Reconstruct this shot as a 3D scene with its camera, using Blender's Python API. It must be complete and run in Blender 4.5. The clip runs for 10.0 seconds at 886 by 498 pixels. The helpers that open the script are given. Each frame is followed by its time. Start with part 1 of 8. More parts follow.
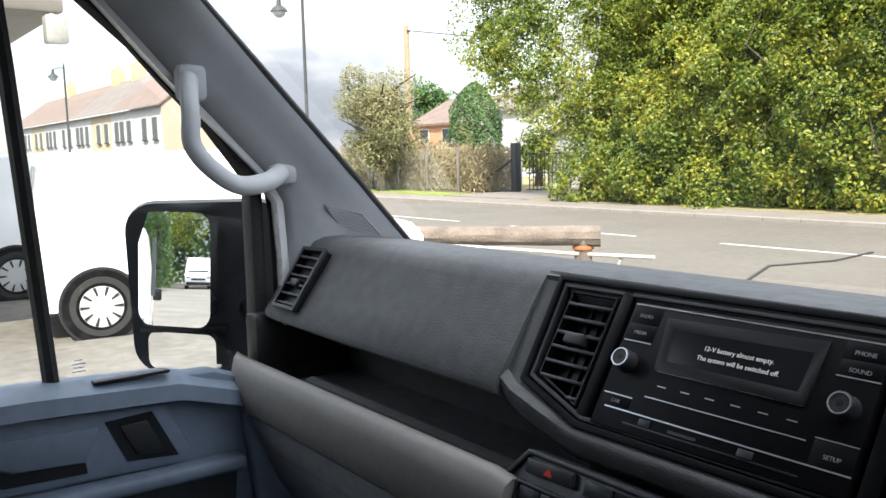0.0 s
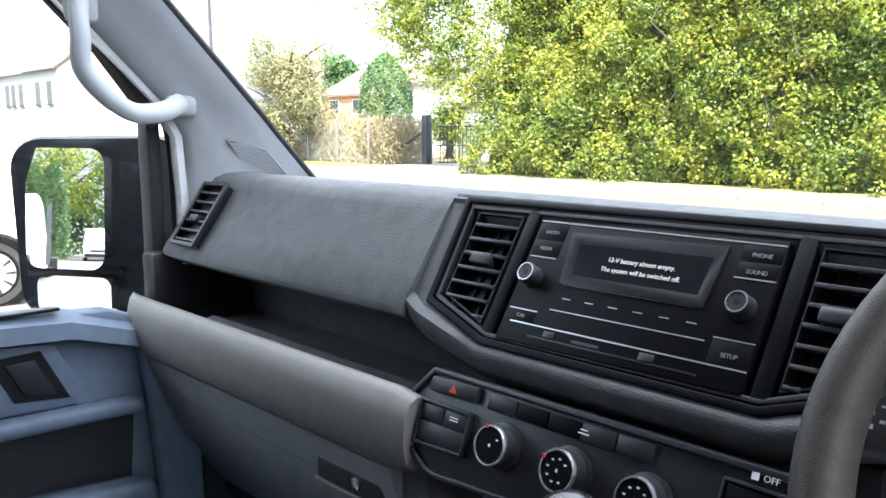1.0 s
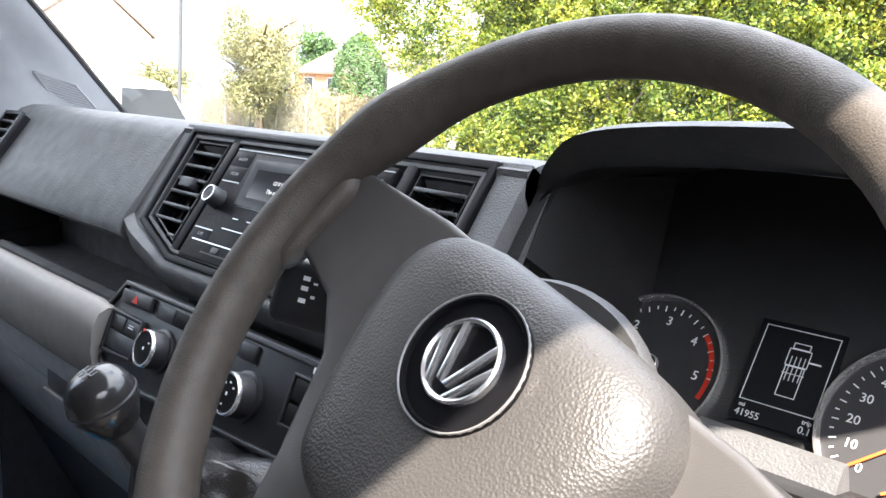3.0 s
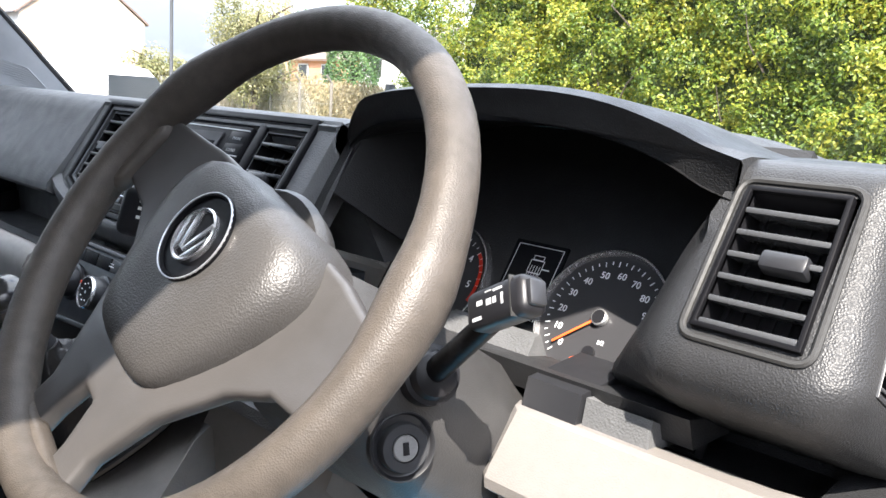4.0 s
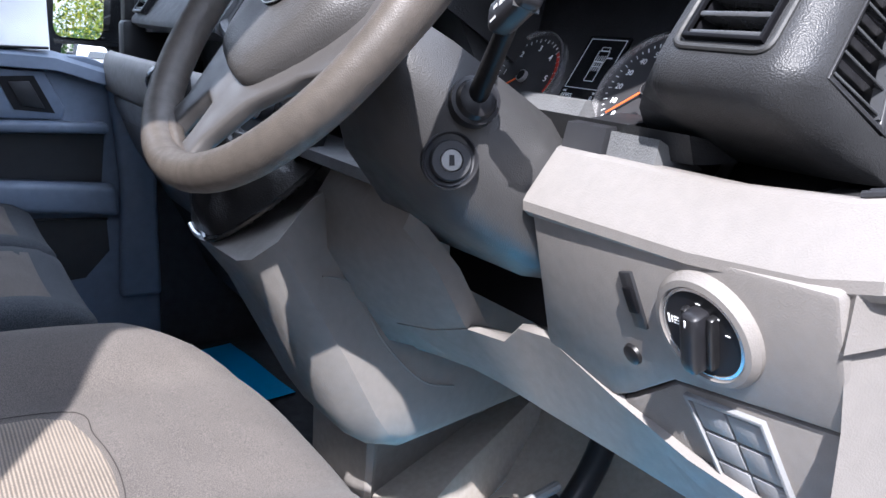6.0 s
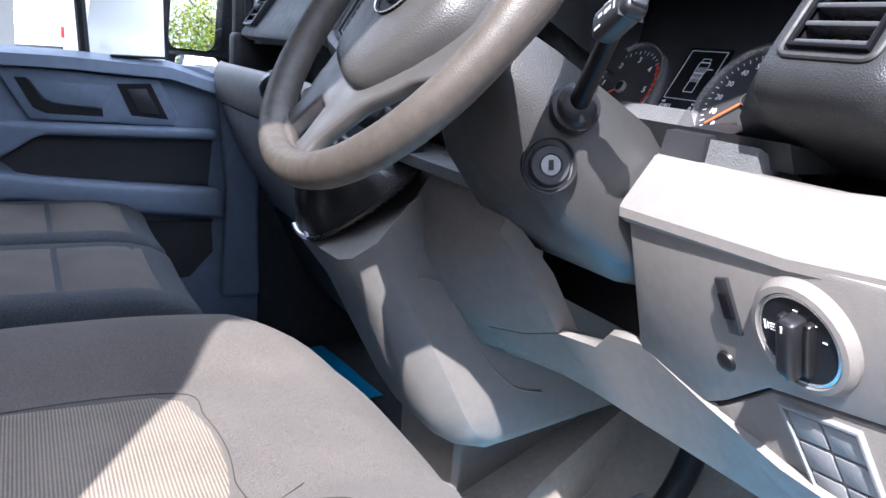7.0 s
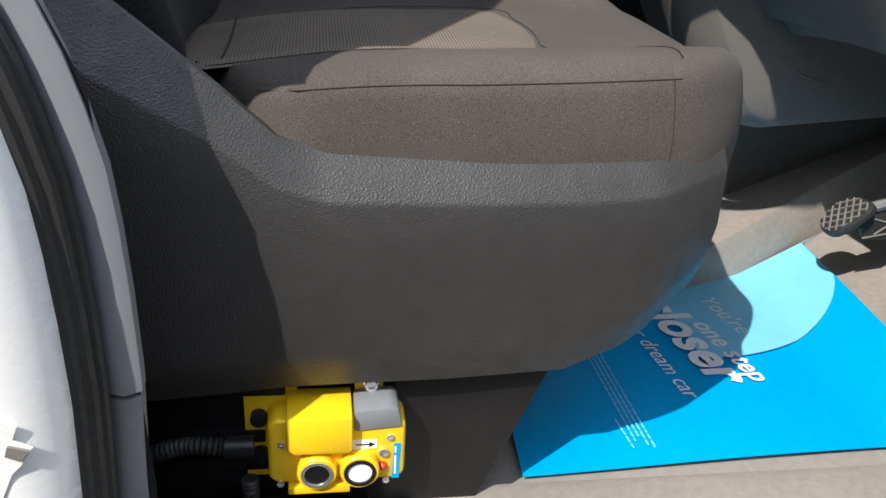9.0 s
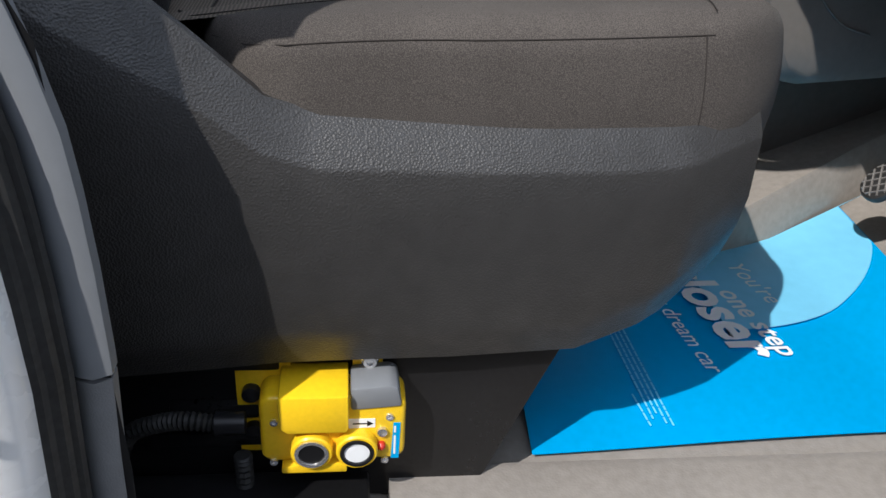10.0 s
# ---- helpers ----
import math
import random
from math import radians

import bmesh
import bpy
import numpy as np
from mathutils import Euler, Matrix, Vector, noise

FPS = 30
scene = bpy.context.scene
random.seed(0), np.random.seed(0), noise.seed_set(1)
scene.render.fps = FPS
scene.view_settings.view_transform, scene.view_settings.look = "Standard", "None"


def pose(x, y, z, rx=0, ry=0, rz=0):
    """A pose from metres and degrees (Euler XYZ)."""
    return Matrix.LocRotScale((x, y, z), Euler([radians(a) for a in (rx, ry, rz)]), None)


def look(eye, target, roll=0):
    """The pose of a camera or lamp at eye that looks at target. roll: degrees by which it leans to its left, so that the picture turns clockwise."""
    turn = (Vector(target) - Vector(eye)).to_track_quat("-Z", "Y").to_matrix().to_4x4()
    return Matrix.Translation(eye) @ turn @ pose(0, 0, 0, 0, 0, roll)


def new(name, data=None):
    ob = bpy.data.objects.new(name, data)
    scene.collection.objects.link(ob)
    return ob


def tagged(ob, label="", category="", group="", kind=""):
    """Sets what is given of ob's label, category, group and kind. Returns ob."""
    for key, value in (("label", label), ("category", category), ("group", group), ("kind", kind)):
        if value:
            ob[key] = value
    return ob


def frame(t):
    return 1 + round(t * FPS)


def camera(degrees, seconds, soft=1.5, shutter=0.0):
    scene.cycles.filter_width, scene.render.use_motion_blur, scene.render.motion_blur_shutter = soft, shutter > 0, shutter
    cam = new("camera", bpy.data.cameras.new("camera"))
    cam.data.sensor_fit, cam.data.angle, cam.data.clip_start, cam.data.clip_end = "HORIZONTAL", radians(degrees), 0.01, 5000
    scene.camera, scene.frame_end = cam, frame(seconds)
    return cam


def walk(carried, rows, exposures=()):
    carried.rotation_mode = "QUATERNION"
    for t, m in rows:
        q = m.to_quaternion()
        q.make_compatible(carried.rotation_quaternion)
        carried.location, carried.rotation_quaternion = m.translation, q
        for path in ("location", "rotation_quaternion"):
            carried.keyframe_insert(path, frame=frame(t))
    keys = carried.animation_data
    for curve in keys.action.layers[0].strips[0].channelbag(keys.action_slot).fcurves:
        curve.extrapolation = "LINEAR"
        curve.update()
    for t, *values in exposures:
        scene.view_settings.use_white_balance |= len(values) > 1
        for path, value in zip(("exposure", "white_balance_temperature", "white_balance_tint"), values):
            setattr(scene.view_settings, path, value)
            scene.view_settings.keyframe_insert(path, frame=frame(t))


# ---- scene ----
cam = camera(55.3, 10.0)

PATH = [
    (0, (0.465, -0.73, 1.104), (-1.129, 0.456, 0.874), -1.4),
    (0.5, (0.456, -0.734, 1.076), (-1.052, 0.555, 0.824), -0.9),
    (1, (0.459, -0.72, 1.04), (-0.994, 0.623, 0.745), -0.3),
    (1.5, (0.493, -0.694, 1.026), (-0.922, 0.683, 0.704), 1.1),
    (2, (0.55, -0.672, 1.009), (-0.853, 0.714, 0.679), 2.7),
    (2.5, (0.626, -0.609, 1.006), (-0.774, 0.781, 0.677), 3.3),
    (3, (0.722, -0.539, 0.994), (-0.676, 0.854, 0.671), 3.9),
    (3.2, (0.761, -0.524, 1.006), (-0.63, 0.875, 0.678), 3.8),
    (4.3, (1.062, -0.563, 0.983), (-0.328, 0.83, 0.627), 3.5),
    (4.5, (1.092, -0.555, 0.983), (-0.3, 0.837, 0.631), 3.4),
    (5, (1.136, -0.543, 0.922), (-0.382, 0.706, 0.553), 2.7),
    (5.5, (1.179, -0.549, 0.855), (-0.403, 0.596, 0.421), 3.3),
    (5.7, (1.189, -0.557, 0.846), (-0.405, 0.552, 0.367), 3.3),
    (6.8, (1.196, -0.582, 0.843), (-0.52, 0.331, 0.373), 4.2),
    (7, (1.213, -0.59, 0.837), (-0.519, 0.29, 0.361), 4.0),
    (7.5, (1.272, -0.618, 0.786), (-0.555, 0.033, 0.296), 3.0),
    (8, (1.321, -0.632, 0.733), (-0.541, -0.137, 0.195), 2.5),
    (8.5, (1.38, -0.651, 0.682), (-0.461, -0.312, -0.022), 2.1),
    (9, (1.408, -0.666, 0.642), (-0.37, -0.381, -0.23), 3.4),
    (9.5, (1.414, -0.674, 0.638), (-0.334, -0.435, -0.304), 3.3),
    (10, (1.35, -0.639, 0.635), (-0.375, -0.418, -0.352), 3.5),
]
EXPOSURES = [(0, 1.92, 6650, 8), (0.6, 2.4, 6350, 8), (1.0, 2.9, 6250, 8), (1.5, 3.27, 6100, 8), (2.0, 3.55, 6200, 9), (3.0, 3.25, 6600, 11), (4.5, 2.36, 6100, 10), (5.0, 2.1, 5850, 10), (5.5, 2.25, 5650, 14), (7.0, 2.72, 5650, 14), (7.5, 2.65, 5850, 12),
             (8.0, 2.65, 5800, 12), (8.5, 2.42, 6150, 11), (9.0, 1.0, 6200, 8), (9.5, 0.68, 6000, 8), (10.0, 0.58, 5950, 9)]
walk(cam, [(t, look(eye, target, roll)) for t, eye, target, roll in PATH], EXPOSURES)

# ---------------------------------------------------------------- world and sun
SUN_AZ, SUN_EL = 40.0, 47.0          # degrees behind the van's right side, and above the horizon
to_sun = Vector((math.cos(radians(SUN_EL)) * math.cos(radians(SUN_AZ)),
                 -math.cos(radians(SUN_EL)) * math.sin(radians(SUN_AZ)), math.sin(radians(SUN_EL))))
world = bpy.data.worlds.new("sky")
scene.world = world
world.use_nodes = True
wn, wl = world.node_tree.nodes, world.node_tree.links
sky = wn.new("ShaderNodeTexSky")
sky.sky_type, sky.sun_disc = "NISHITA", False
sky.sun_elevation = radians(SUN_EL)
sky.sun_rotation = math.atan2(to_sun.x, to_sun.y)
coord = wn.new("ShaderNodeTexCoord")
cloud = wn.new("ShaderNodeTexNoise")
cloud.inputs["Scale"].default_value, cloud.inputs["Detail"].default_value = 3.2, 7.0
stretch = wn.new("ShaderNodeMapping")
stretch.inputs["Scale"].default_value = (1.0, 1.0, 2.6)
wl.new(coord.outputs["Generated"], stretch.inputs["Vector"])
wl.new(stretch.outputs["Vector"], cloud.inputs["Vector"])
cover = wn.new("ShaderNodeValToRGB")
cover.color_ramp.elements[0].position, cover.color_ramp.elements[1].position = 0.36, 0.52
wl.new(cloud.outputs["Fac"], cover.inputs["Fac"])
shade = wn.new("ShaderNodeValToRGB")
shade.color_ramp.elements[0].position, shade.color_ramp.elements[1].position = 0.42, 0.62
shade.color_ramp.elements[0].color, shade.color_ramp.elements[1].color = (7.0, 7.0, 7.1, 1), (2.4, 2.6, 3.0, 1)
wl.new(cloud.outputs["Fac"], shade.inputs["Fac"])
blend = wn.new("ShaderNodeMixRGB")
wl.new(cover.outputs["Color"], blend.inputs["Fac"])
wl.new(sky.outputs["Color"], blend.inputs["Color1"])
wl.new(shade.outputs["Color"], blend.inputs["Color2"])
# a cloudy sky is brightest overhead and greyer towards the horizon
up = wn.new("ShaderNodeSeparateXYZ")
wl.new(coord.outputs["Generated"], up.inputs["Vector"])
rise = wn.new("ShaderNodeMapRange")
rise.inputs["From Min"].default_value, rise.inputs["From Max"].default_value = 0.0, 1.0
rise.inputs["To Min"].default_value, rise.inputs["To Max"].default_value = 0.34, 2.0
wl.new(up.outputs["Z"], rise.inputs["Value"])
graded = wn.new("ShaderNodeVectorMath")
graded.operation = "SCALE"
wl.new(blend.outputs["Color"], graded.inputs[0])
wl.new(rise.outputs["Result"], graded.inputs["Scale"])
wl.new(graded.outputs["Vector"], wn["Background"].inputs["Color"])
wn["Background"].inputs["Strength"].default_value = 0.15
sun = new("sun", bpy.data.lights.new("sun", "SUN"))
sun.data.energy, sun.data.angle, sun.data.color = 3.4, radians(0.5), (1.0, 0.91, 0.80)
sun.matrix_world = look(to_sun * 30, (0, 0, 0))


# ---------------------------------------------------------------- materials
def material(name, color, rough=0.5, metal=0.0, grain=None, depth=0.0, vary=0.0, vary_scale=3.0, coat=0.0, emit=0.0, spec=0.5):
    """grain: size of the relief in metres; depth: strength of the relief; vary: how far stains move the colour."""
    m = bpy.data.materials.new(name)
    m.use_nodes = True
    n, l = m.node_tree.nodes, m.node_tree.links
    b = n["Principled BSDF"]
    b.inputs["Base Color"].default_value = (*color, 1)
    b.inputs["Roughness"].default_value, b.inputs["Metallic"].default_value = rough, metal
    b.inputs["Specular IOR Level"].default_value = spec
    b.inputs["Coat Weight"].default_value = coat
    if emit:
        b.inputs["Emission Color"].default_value, b.inputs["Emission Strength"].default_value = (*color, 1), emit
    tc = n.new("ShaderNodeTexCoord")
    if vary:
        fac = None
        for sc, det in ((vary_scale, 5.0), (vary_scale * 14, 3.0)):
            t = n.new("ShaderNodeTexNoise")
            t.inputs["Scale"].default_value, t.inputs["Detail"].default_value = sc, det
            l.new(tc.outputs["Object"], t.inputs["Vector"])
            if fac is None:
                fac = t.outputs["Fac"]
            else:
                add = n.new("ShaderNodeMath")
                add.operation = "ADD"
                l.new(fac, add.inputs[0]), l.new(t.outputs["Fac"], add.inputs[1])
                fac = add.outputs[0]
        r = n.new("ShaderNodeMapRange")
        r.inputs["From Min"].default_value, r.inputs["From Max"].default_value = 0.7, 1.3
        r.inputs["To Min"].default_value, r.inputs["To Max"].default_value = 1 - vary, 1 + vary
        l.new(fac, r.inputs["Value"])
        mul = n.new("ShaderNodeVectorMath")
        mul.operation = "SCALE"
        mul.inputs[0].default_value = color
        l.new(r.outputs["Result"], mul.inputs["Scale"])
        l.new(mul.outputs["Vector"], b.inputs["Base Color"])
        rr = n.new("ShaderNodeMapRange")
        rr.inputs["From Min"].default_value, rr.inputs["From Max"].default_value = 0.7, 1.3
        rr.inputs["To Min"].default_value, rr.inputs["To Max"].default_value = min(1, rough + 0.08), max(0.02, rough - 0.08)
        l.new(fac, rr.inputs["Value"]), l.new(rr.outputs["Result"], b.inputs["Roughness"])
    if grain:
        v = n.new("ShaderNodeTexVoronoi")
        v.inputs["Scale"].default_value = 1.0 / grain
        l.new(tc.outputs["Object"], v.inputs["Vector"])
        bump = n.new("ShaderNodeBump")
        bump.inputs["Strength"].default_value, bump.inputs["Distance"].default_value = depth, grain * 0.4
        l.new(v.outputs["Distance"], bump.inputs["Height"])
        l.new(bump.outputs["Normal"], b.inputs["Normal"])
    return m


def fabric(name, dark, light, stripe, rough=0.9, axis=1, ribs=True):
    """Woven cloth: fine ribs of the given pitch along one axis over a fuzzy weave."""
    m = material(name, dark, rough, spec=0.15)
    n, l = m.node_tree.nodes, m.node_tree.links
    b = n["Principled BSDF"]
    tc = n.new("ShaderNodeTexCoord")
    w = n.new("ShaderNodeTexWave")
    w.bands_direction = "XYZ"[axis]
    w.inputs["Scale"].default_value = 0.314 / stripe
    w.inputs["Distortion"].default_value = 0.35
    w.inputs["Detail Scale"].default_value = 3.0
    l.new(tc.outputs["Object"], w.inputs["Vector"])
    no = n.new("ShaderNodeTexNoise")
    no.inputs["Scale"].default_value, no.inputs["Detail"].default_value = 420, 4
    l.new(tc.outputs["Object"], no.inputs["Vector"])
    big = n.new("ShaderNodeTexNoise")
    big.inputs["Scale"].default_value, big.inputs["Detail"].default_value = 9, 4
    l.new(tc.outputs["Object"], big.inputs["Vector"])
    s = n.new("ShaderNodeMath")
    s.operation = "MULTIPLY"
    l.new(no.outputs["Fac"], s.inputs[1])
    if ribs:
        l.new(w.outputs["Fac"], s.inputs[0])
    else:
        s.inputs[0].default_value = 0.8
        no.inputs["Scale"].default_value, no.inputs["Detail"].default_value = 0.8 / stripe, 2
    s2 = n.new("ShaderNodeMath")
    s2.operation = "MULTIPLY_ADD"
    l.new(big.outputs["Fac"], s2.inputs[0])
    s2.inputs[1].default_value = 0.6 if ribs else 0.2
    l.new(s.outputs[0], s2.inputs[2])
    mix = n.new("ShaderNodeValToRGB")
    mix.color_ramp.elements[0].position, mix.color_ramp.elements[1].position = (0.25, 0.75) if ribs else (0.41, 0.60)
    mix.color_ramp.elements[0].color, mix.color_ramp.elements[1].color = (*dark, 1), (*light, 1)
    l.new(s2.outputs[0], mix.inputs["Fac"]), l.new(mix.outputs["Color"], b.inputs["Base Color"])
    bump = n.new("ShaderNodeBump")
    bump.inputs["Strength"].default_value, bump.inputs["Distance"].default_value = 0.8, max(0.0006, stripe * 0.3)
    l.new(s.outputs[0], bump.inputs["Height"]), l.new(bump.outputs["Normal"], b.inputs["Normal"])
    b.inputs["Sheen Weight"].default_value, b.inputs["Sheen Roughness"].default_value = 0.04, 0.5
    return m


def pane(name, tint=(1, 1, 1)):
    m = bpy.data.materials.new(name)
    m.use_nodes = True
    n, l = m.node_tree.nodes, m.node_tree.links
    n.remove(n["Principled BSDF"])
    clear, gloss, lw, mix = (n.new(k) for k in ("ShaderNodeBsdfTransparent", "ShaderNodeBsdfGlossy", "ShaderNodeLayerWeight", "ShaderNodeMixShader"))
    clear.inputs["Color"].default_value = (*tint, 1)
    gloss.inputs["Roughness"].default_value = 0.02
    lw.inputs["Blend"].default_value = 0.5
    po, ma = n.new("ShaderNodeMath"), n.new("ShaderNodeMath")
    po.operation, ma.operation = "POWER", "MULTIPLY_ADD"
    po.inputs[1].default_value = 5.0
    ma.inputs[1].default_value, ma.inputs[2].default_value = 0.7, 0.035
    l.new(lw.outputs["Facing"], po.inputs[0]), l.new(po.outputs[0], ma.inputs[0])
    l.new(ma.outputs[0], mix.inputs["Fac"])
    l.new(clear.outputs[0], mix.inputs[1]), l.new(gloss.outputs[0], mix.inputs[2])
    l.new(mix.outputs[0], n["Material Output"].inputs["Surface"])
    return m


def leafy(name, colors, translucent=0.35):
    """Leaves, each island its own green; some light comes through them."""
    m = bpy.data.materials.new(name)
    m.use_nodes = True
    n, l = m.node_tree.nodes, m.node_tree.links
    b = n["Principled BSDF"]
    g, tc = n.new("ShaderNodeNewGeometry"), n.new("ShaderNodeTexCoord")
    no = n.new("ShaderNodeTexNoise")
    no.inputs["Scale"].default_value, no.inputs["Detail"].default_value = 0.55, 3
    l.new(tc.outputs["Object"], no.inputs["Vector"])
    add = n.new("ShaderNodeMath")
    add.operation = "MULTIPLY_ADD"
    l.new(g.outputs["Random Per Island"], add.inputs[0])
    add.inputs[1].default_value = 0.55
    off = n.new("ShaderNodeMath")
    off.operation = "SUBTRACT"
    l.new(no.outputs["Fac"], off.inputs[0])
    off.inputs[1].default_value = 0.27
    l.new(off.outputs[0], add.inputs[2])
    ramp = n.new("ShaderNodeValToRGB")
    e = ramp.color_ramp.elements
    while len(e) < len(colors):
        e.new(0.5)
    for i, c in enumerate(colors):
        e[i].position, e[i].color = 0.1 + 0.8 * i / (len(colors) - 1), (*c, 1)
    l.new(add.outputs[0], ramp.inputs["Fac"]), l.new(ramp.outputs["Color"], b.inputs["Base Color"])
    b.inputs["Roughness"].default_value = 0.45
    tr, mix = n.new("ShaderNodeBsdfTranslucent"), n.new("ShaderNodeMixShader")
    l.new(ramp.outputs["Color"], tr.inputs["Color"])
    mix.inputs["Fac"].default_value = translucent
    l.new(b.outputs[0], mix.inputs[1]), l.new(tr.outputs[0], mix.inputs[2])
    l.new(mix.outputs[0], n["Material Output"].inputs["Surface"])
    return m


# dash plastic with its tone lifted for the shaded, hazy passenger side
PAD = material("dash_plastic_shade_lifted", (0.098, 0.100, 0.103), 0.58, grain=0.0019, depth=0.6, vary=0.14, spec=0.25)
# same dash plastic, toned dark for the sunlit driver's side
PODPAD = material("dash_plastic_sun_toned", (0.023, 0.0235, 0.025), 0.46, grain=0.0014, depth=0.6, vary=0.16, spec=0.3)
# pillar trim copy for the sunlit driver's side, base darkened to offset the sun
KNURL_SUNSIDE = material("woven_trim_sun_toned", (0.20, 0.197, 0.19), 0.7, grain=0.0014, depth=0.35, vary=0.06)
GREY = material("light_grey_plastic", (0.160, 0.149, 0.139), 0.56, grain=0.0015, depth=0.32, vary=0.06, vary_scale=5)
GREYDARK = material("mid_grey_plastic", (0.18, 0.184, 0.192), 0.55, grain=0.0014, depth=0.3, vary=0.1)
TRIM = material("pillar_trim", (0.40, 0.41, 0.425), 0.6, grain=0.001, depth=0.25, vary=0.05)
BLUEGREY = material("door_trim_plastic", (0.14, 0.175, 0.235), 0.55, grain=0.0013, depth=0.3, vary=0.1)
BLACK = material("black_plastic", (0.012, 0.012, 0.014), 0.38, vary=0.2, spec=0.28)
GLOSS = material("gloss_black", (0.005, 0.005, 0.006), 0.42, vary=0.05, vary_scale=20, spec=0.09)
SLAT = material("vent_slat_plastic", (0.048, 0.050, 0.054), 0.30, vary=0.15)
SATIN = material("satin_black", (0.017, 0.0175, 0.020), 0.42, vary=0.15, grain=0.001, depth=0.1)
CHROME = material("chrome", (0.7, 0.7, 0.71), 0.25, 0.85)
LOCKMETAL = material("lock_metal", (0.2, 0.2, 0.2), 0.5, 0.2, vary=0.1, vary_scale=40)
LOCKRING = material("lock_ring_plastic", (0.030, 0.031, 0.034), 0.6, vary=0.1, spec=0.25)
SILVERLINE = material("silver_line", (0.55, 0.55, 0.56), 0.3, 0.8)
RIM = material("wheel_rim_polyurethane", (0.055, 0.047, 0.040), 0.5, spec=0.36, grain=0.0011, depth=0.45, vary=0.22, vary_scale=7)
SPOKE = material("wheel_spoke_trim", (0.050, 0.047, 0.046), 0.45, vary=0.08, grain=0.001, depth=0.12)
AIRBAG = material("airbag_cover", (0.040, 0.038, 0.037), 0.44, grain=0.0015, depth=0.5, vary=0.12)
COLUMN = material("column_shroud_plastic", (0.032, 0.0315, 0.032), 0.46, grain=0.0014, depth=0.35, vary=0.12)
CLOTH = fabric("seat_cloth", (0.054, 0.048, 0.044), (0.104, 0.092, 0.083), 0.0007, ribs=False)
INSET = fabric("seat_inset_cloth", (0.082, 0.070, 0.059), (0.190, 0.158, 0.127), 0.0034, axis=1)
SEAM = material("seam_thread", (0.044, 0.039, 0.036), 0.9, spec=0.1)
CLOTHDARK = fabric("seat_side_cloth", (0.020, 0.023, 0.028), (0.048, 0.053, 0.06), 0.0012, ribs=False)
BASE = material("seat_base_plastic", (0.034, 0.033, 0.0325), 0.44, grain=0.0018, depth=0.6, vary=0.2, spec=0.5)
CLOTHBLACK = fabric("backrest_cloth", (0.006, 0.006, 0.007), (0.020, 0.020, 0.022), 0.0014, ribs=False)
STEEL = material("painted_steel_dark", (0.009, 0.009, 0.010), 0.35, vary=0.25, vary_scale=12, spec=0.35)
YELLOW = material("yellow_paint", (0.85, 0.55, 0.01), 0.35, vary=0.06, vary_scale=15)
PAPER = material("blue_paper", (0.0, 0.33, 0.70), 0.4, vary=0.03, vary_scale=6)
PAPERLIGHT = material("light_blue_print", (0.20, 0.58, 0.84), 0.4, vary=0.05)
PRINTGREY = material("grey_print", (0.2, 0.205, 0.21), 0.6)
PRINTPALE = material("pale_print", (0.42, 0.43, 0.44), 0.6)
STICKER = material("torn_sticker_paper", (0.68, 0.68, 0.66), 0.7, vary=0.12, vary_scale=40)
WHITEINK = material("white_print", (0.8, 0.82, 0.84), 0.6)
FLOOR = material("cab_floor_rubber", (0.27, 0.245, 0.22), 0.6, grain=0.003, depth=0.2, vary=0.12, vary_scale=6)
CARPET = material("dark_footwell", (0.02, 0.022, 0.027), 0.85, grain=0.004, depth=0.5, vary=0.25)
RUBBER = material("black_rubber", (0.02, 0.02, 0.02), 0.6, vary=0.3, vary_scale=12)
WHITEPAINT = material("white_body_paint", (0.8, 0.8, 0.8), 0.25, coat=0.4, vary=0.03)
GREYPAINT = material("grey_strip", (0.19, 0.20, 0.215), 0.45, vary=0.05)
LEATHER = material("gaiter_leather", (0.012, 0.012, 0.013), 0.35, grain=0.002, depth=0.4)
KNOBGLOSS = material("gear_knob_plastic", (0.02, 0.02, 0.021), 0.2, vary=0.2, vary_scale=12)
# worn ridges; part of their shine in the sun is put in the colour
PEDALMETAL = material("pedal_rubber_worn_sunlit", (0.23, 0.22, 0.21), 0.4, 0.2, vary=0.3, vary_scale=40)
RED = material("red_plastic", (0.5, 0.03, 0.015), 0.35)
ORANGE = material("orange_needle", (0.8, 0.13, 0.03), 0.4)
DIAL = material("dial_face", (0.030, 0.031, 0.034), 0.5, vary=0.2)
DIALGREY = material("dial_face_lit", (0.03, 0.03, 0.033), 0.5)
GLASS = pane("window_glass", (0.96, 0.98, 0.98))
SILVER = material("mirror_silver", (0.9, 0.9, 0.9), 0.01, 1.0)
SCREENTEXT = material("screen_text", (0.12, 0.125, 0.13), 0.5, emit=1.1)
SCREEN = material("screen_glass", (0.010, 0.011, 0.013), 0.16, spec=0.3)
AMBER = material("amber_lamp", (0.9, 0.25, 0.015), 0.5, emit=0.35)
HEADLINER = material("headliner_cloth", (0.50, 0.49, 0.47), 0.9, grain=0.002, depth=0.2)


# ---------------------------------------------------------------- mesh helpers
def finish(name, bm, mat, sharp=32):
    bmesh.ops.recalc_face_normals(bm, faces=bm.faces)
    lim = radians(sharp)
    for f in bm.faces:
        f.smooth = True
    for e in bm.edges:
        e.smooth = len(e.link_faces) == 2 and e.calc_face_angle(0) < lim
    me = bpy.data.meshes.new(name)
    bm.to_mesh(me)
    bm.free()
    me.materials.append(mat)
    return new(name, me)


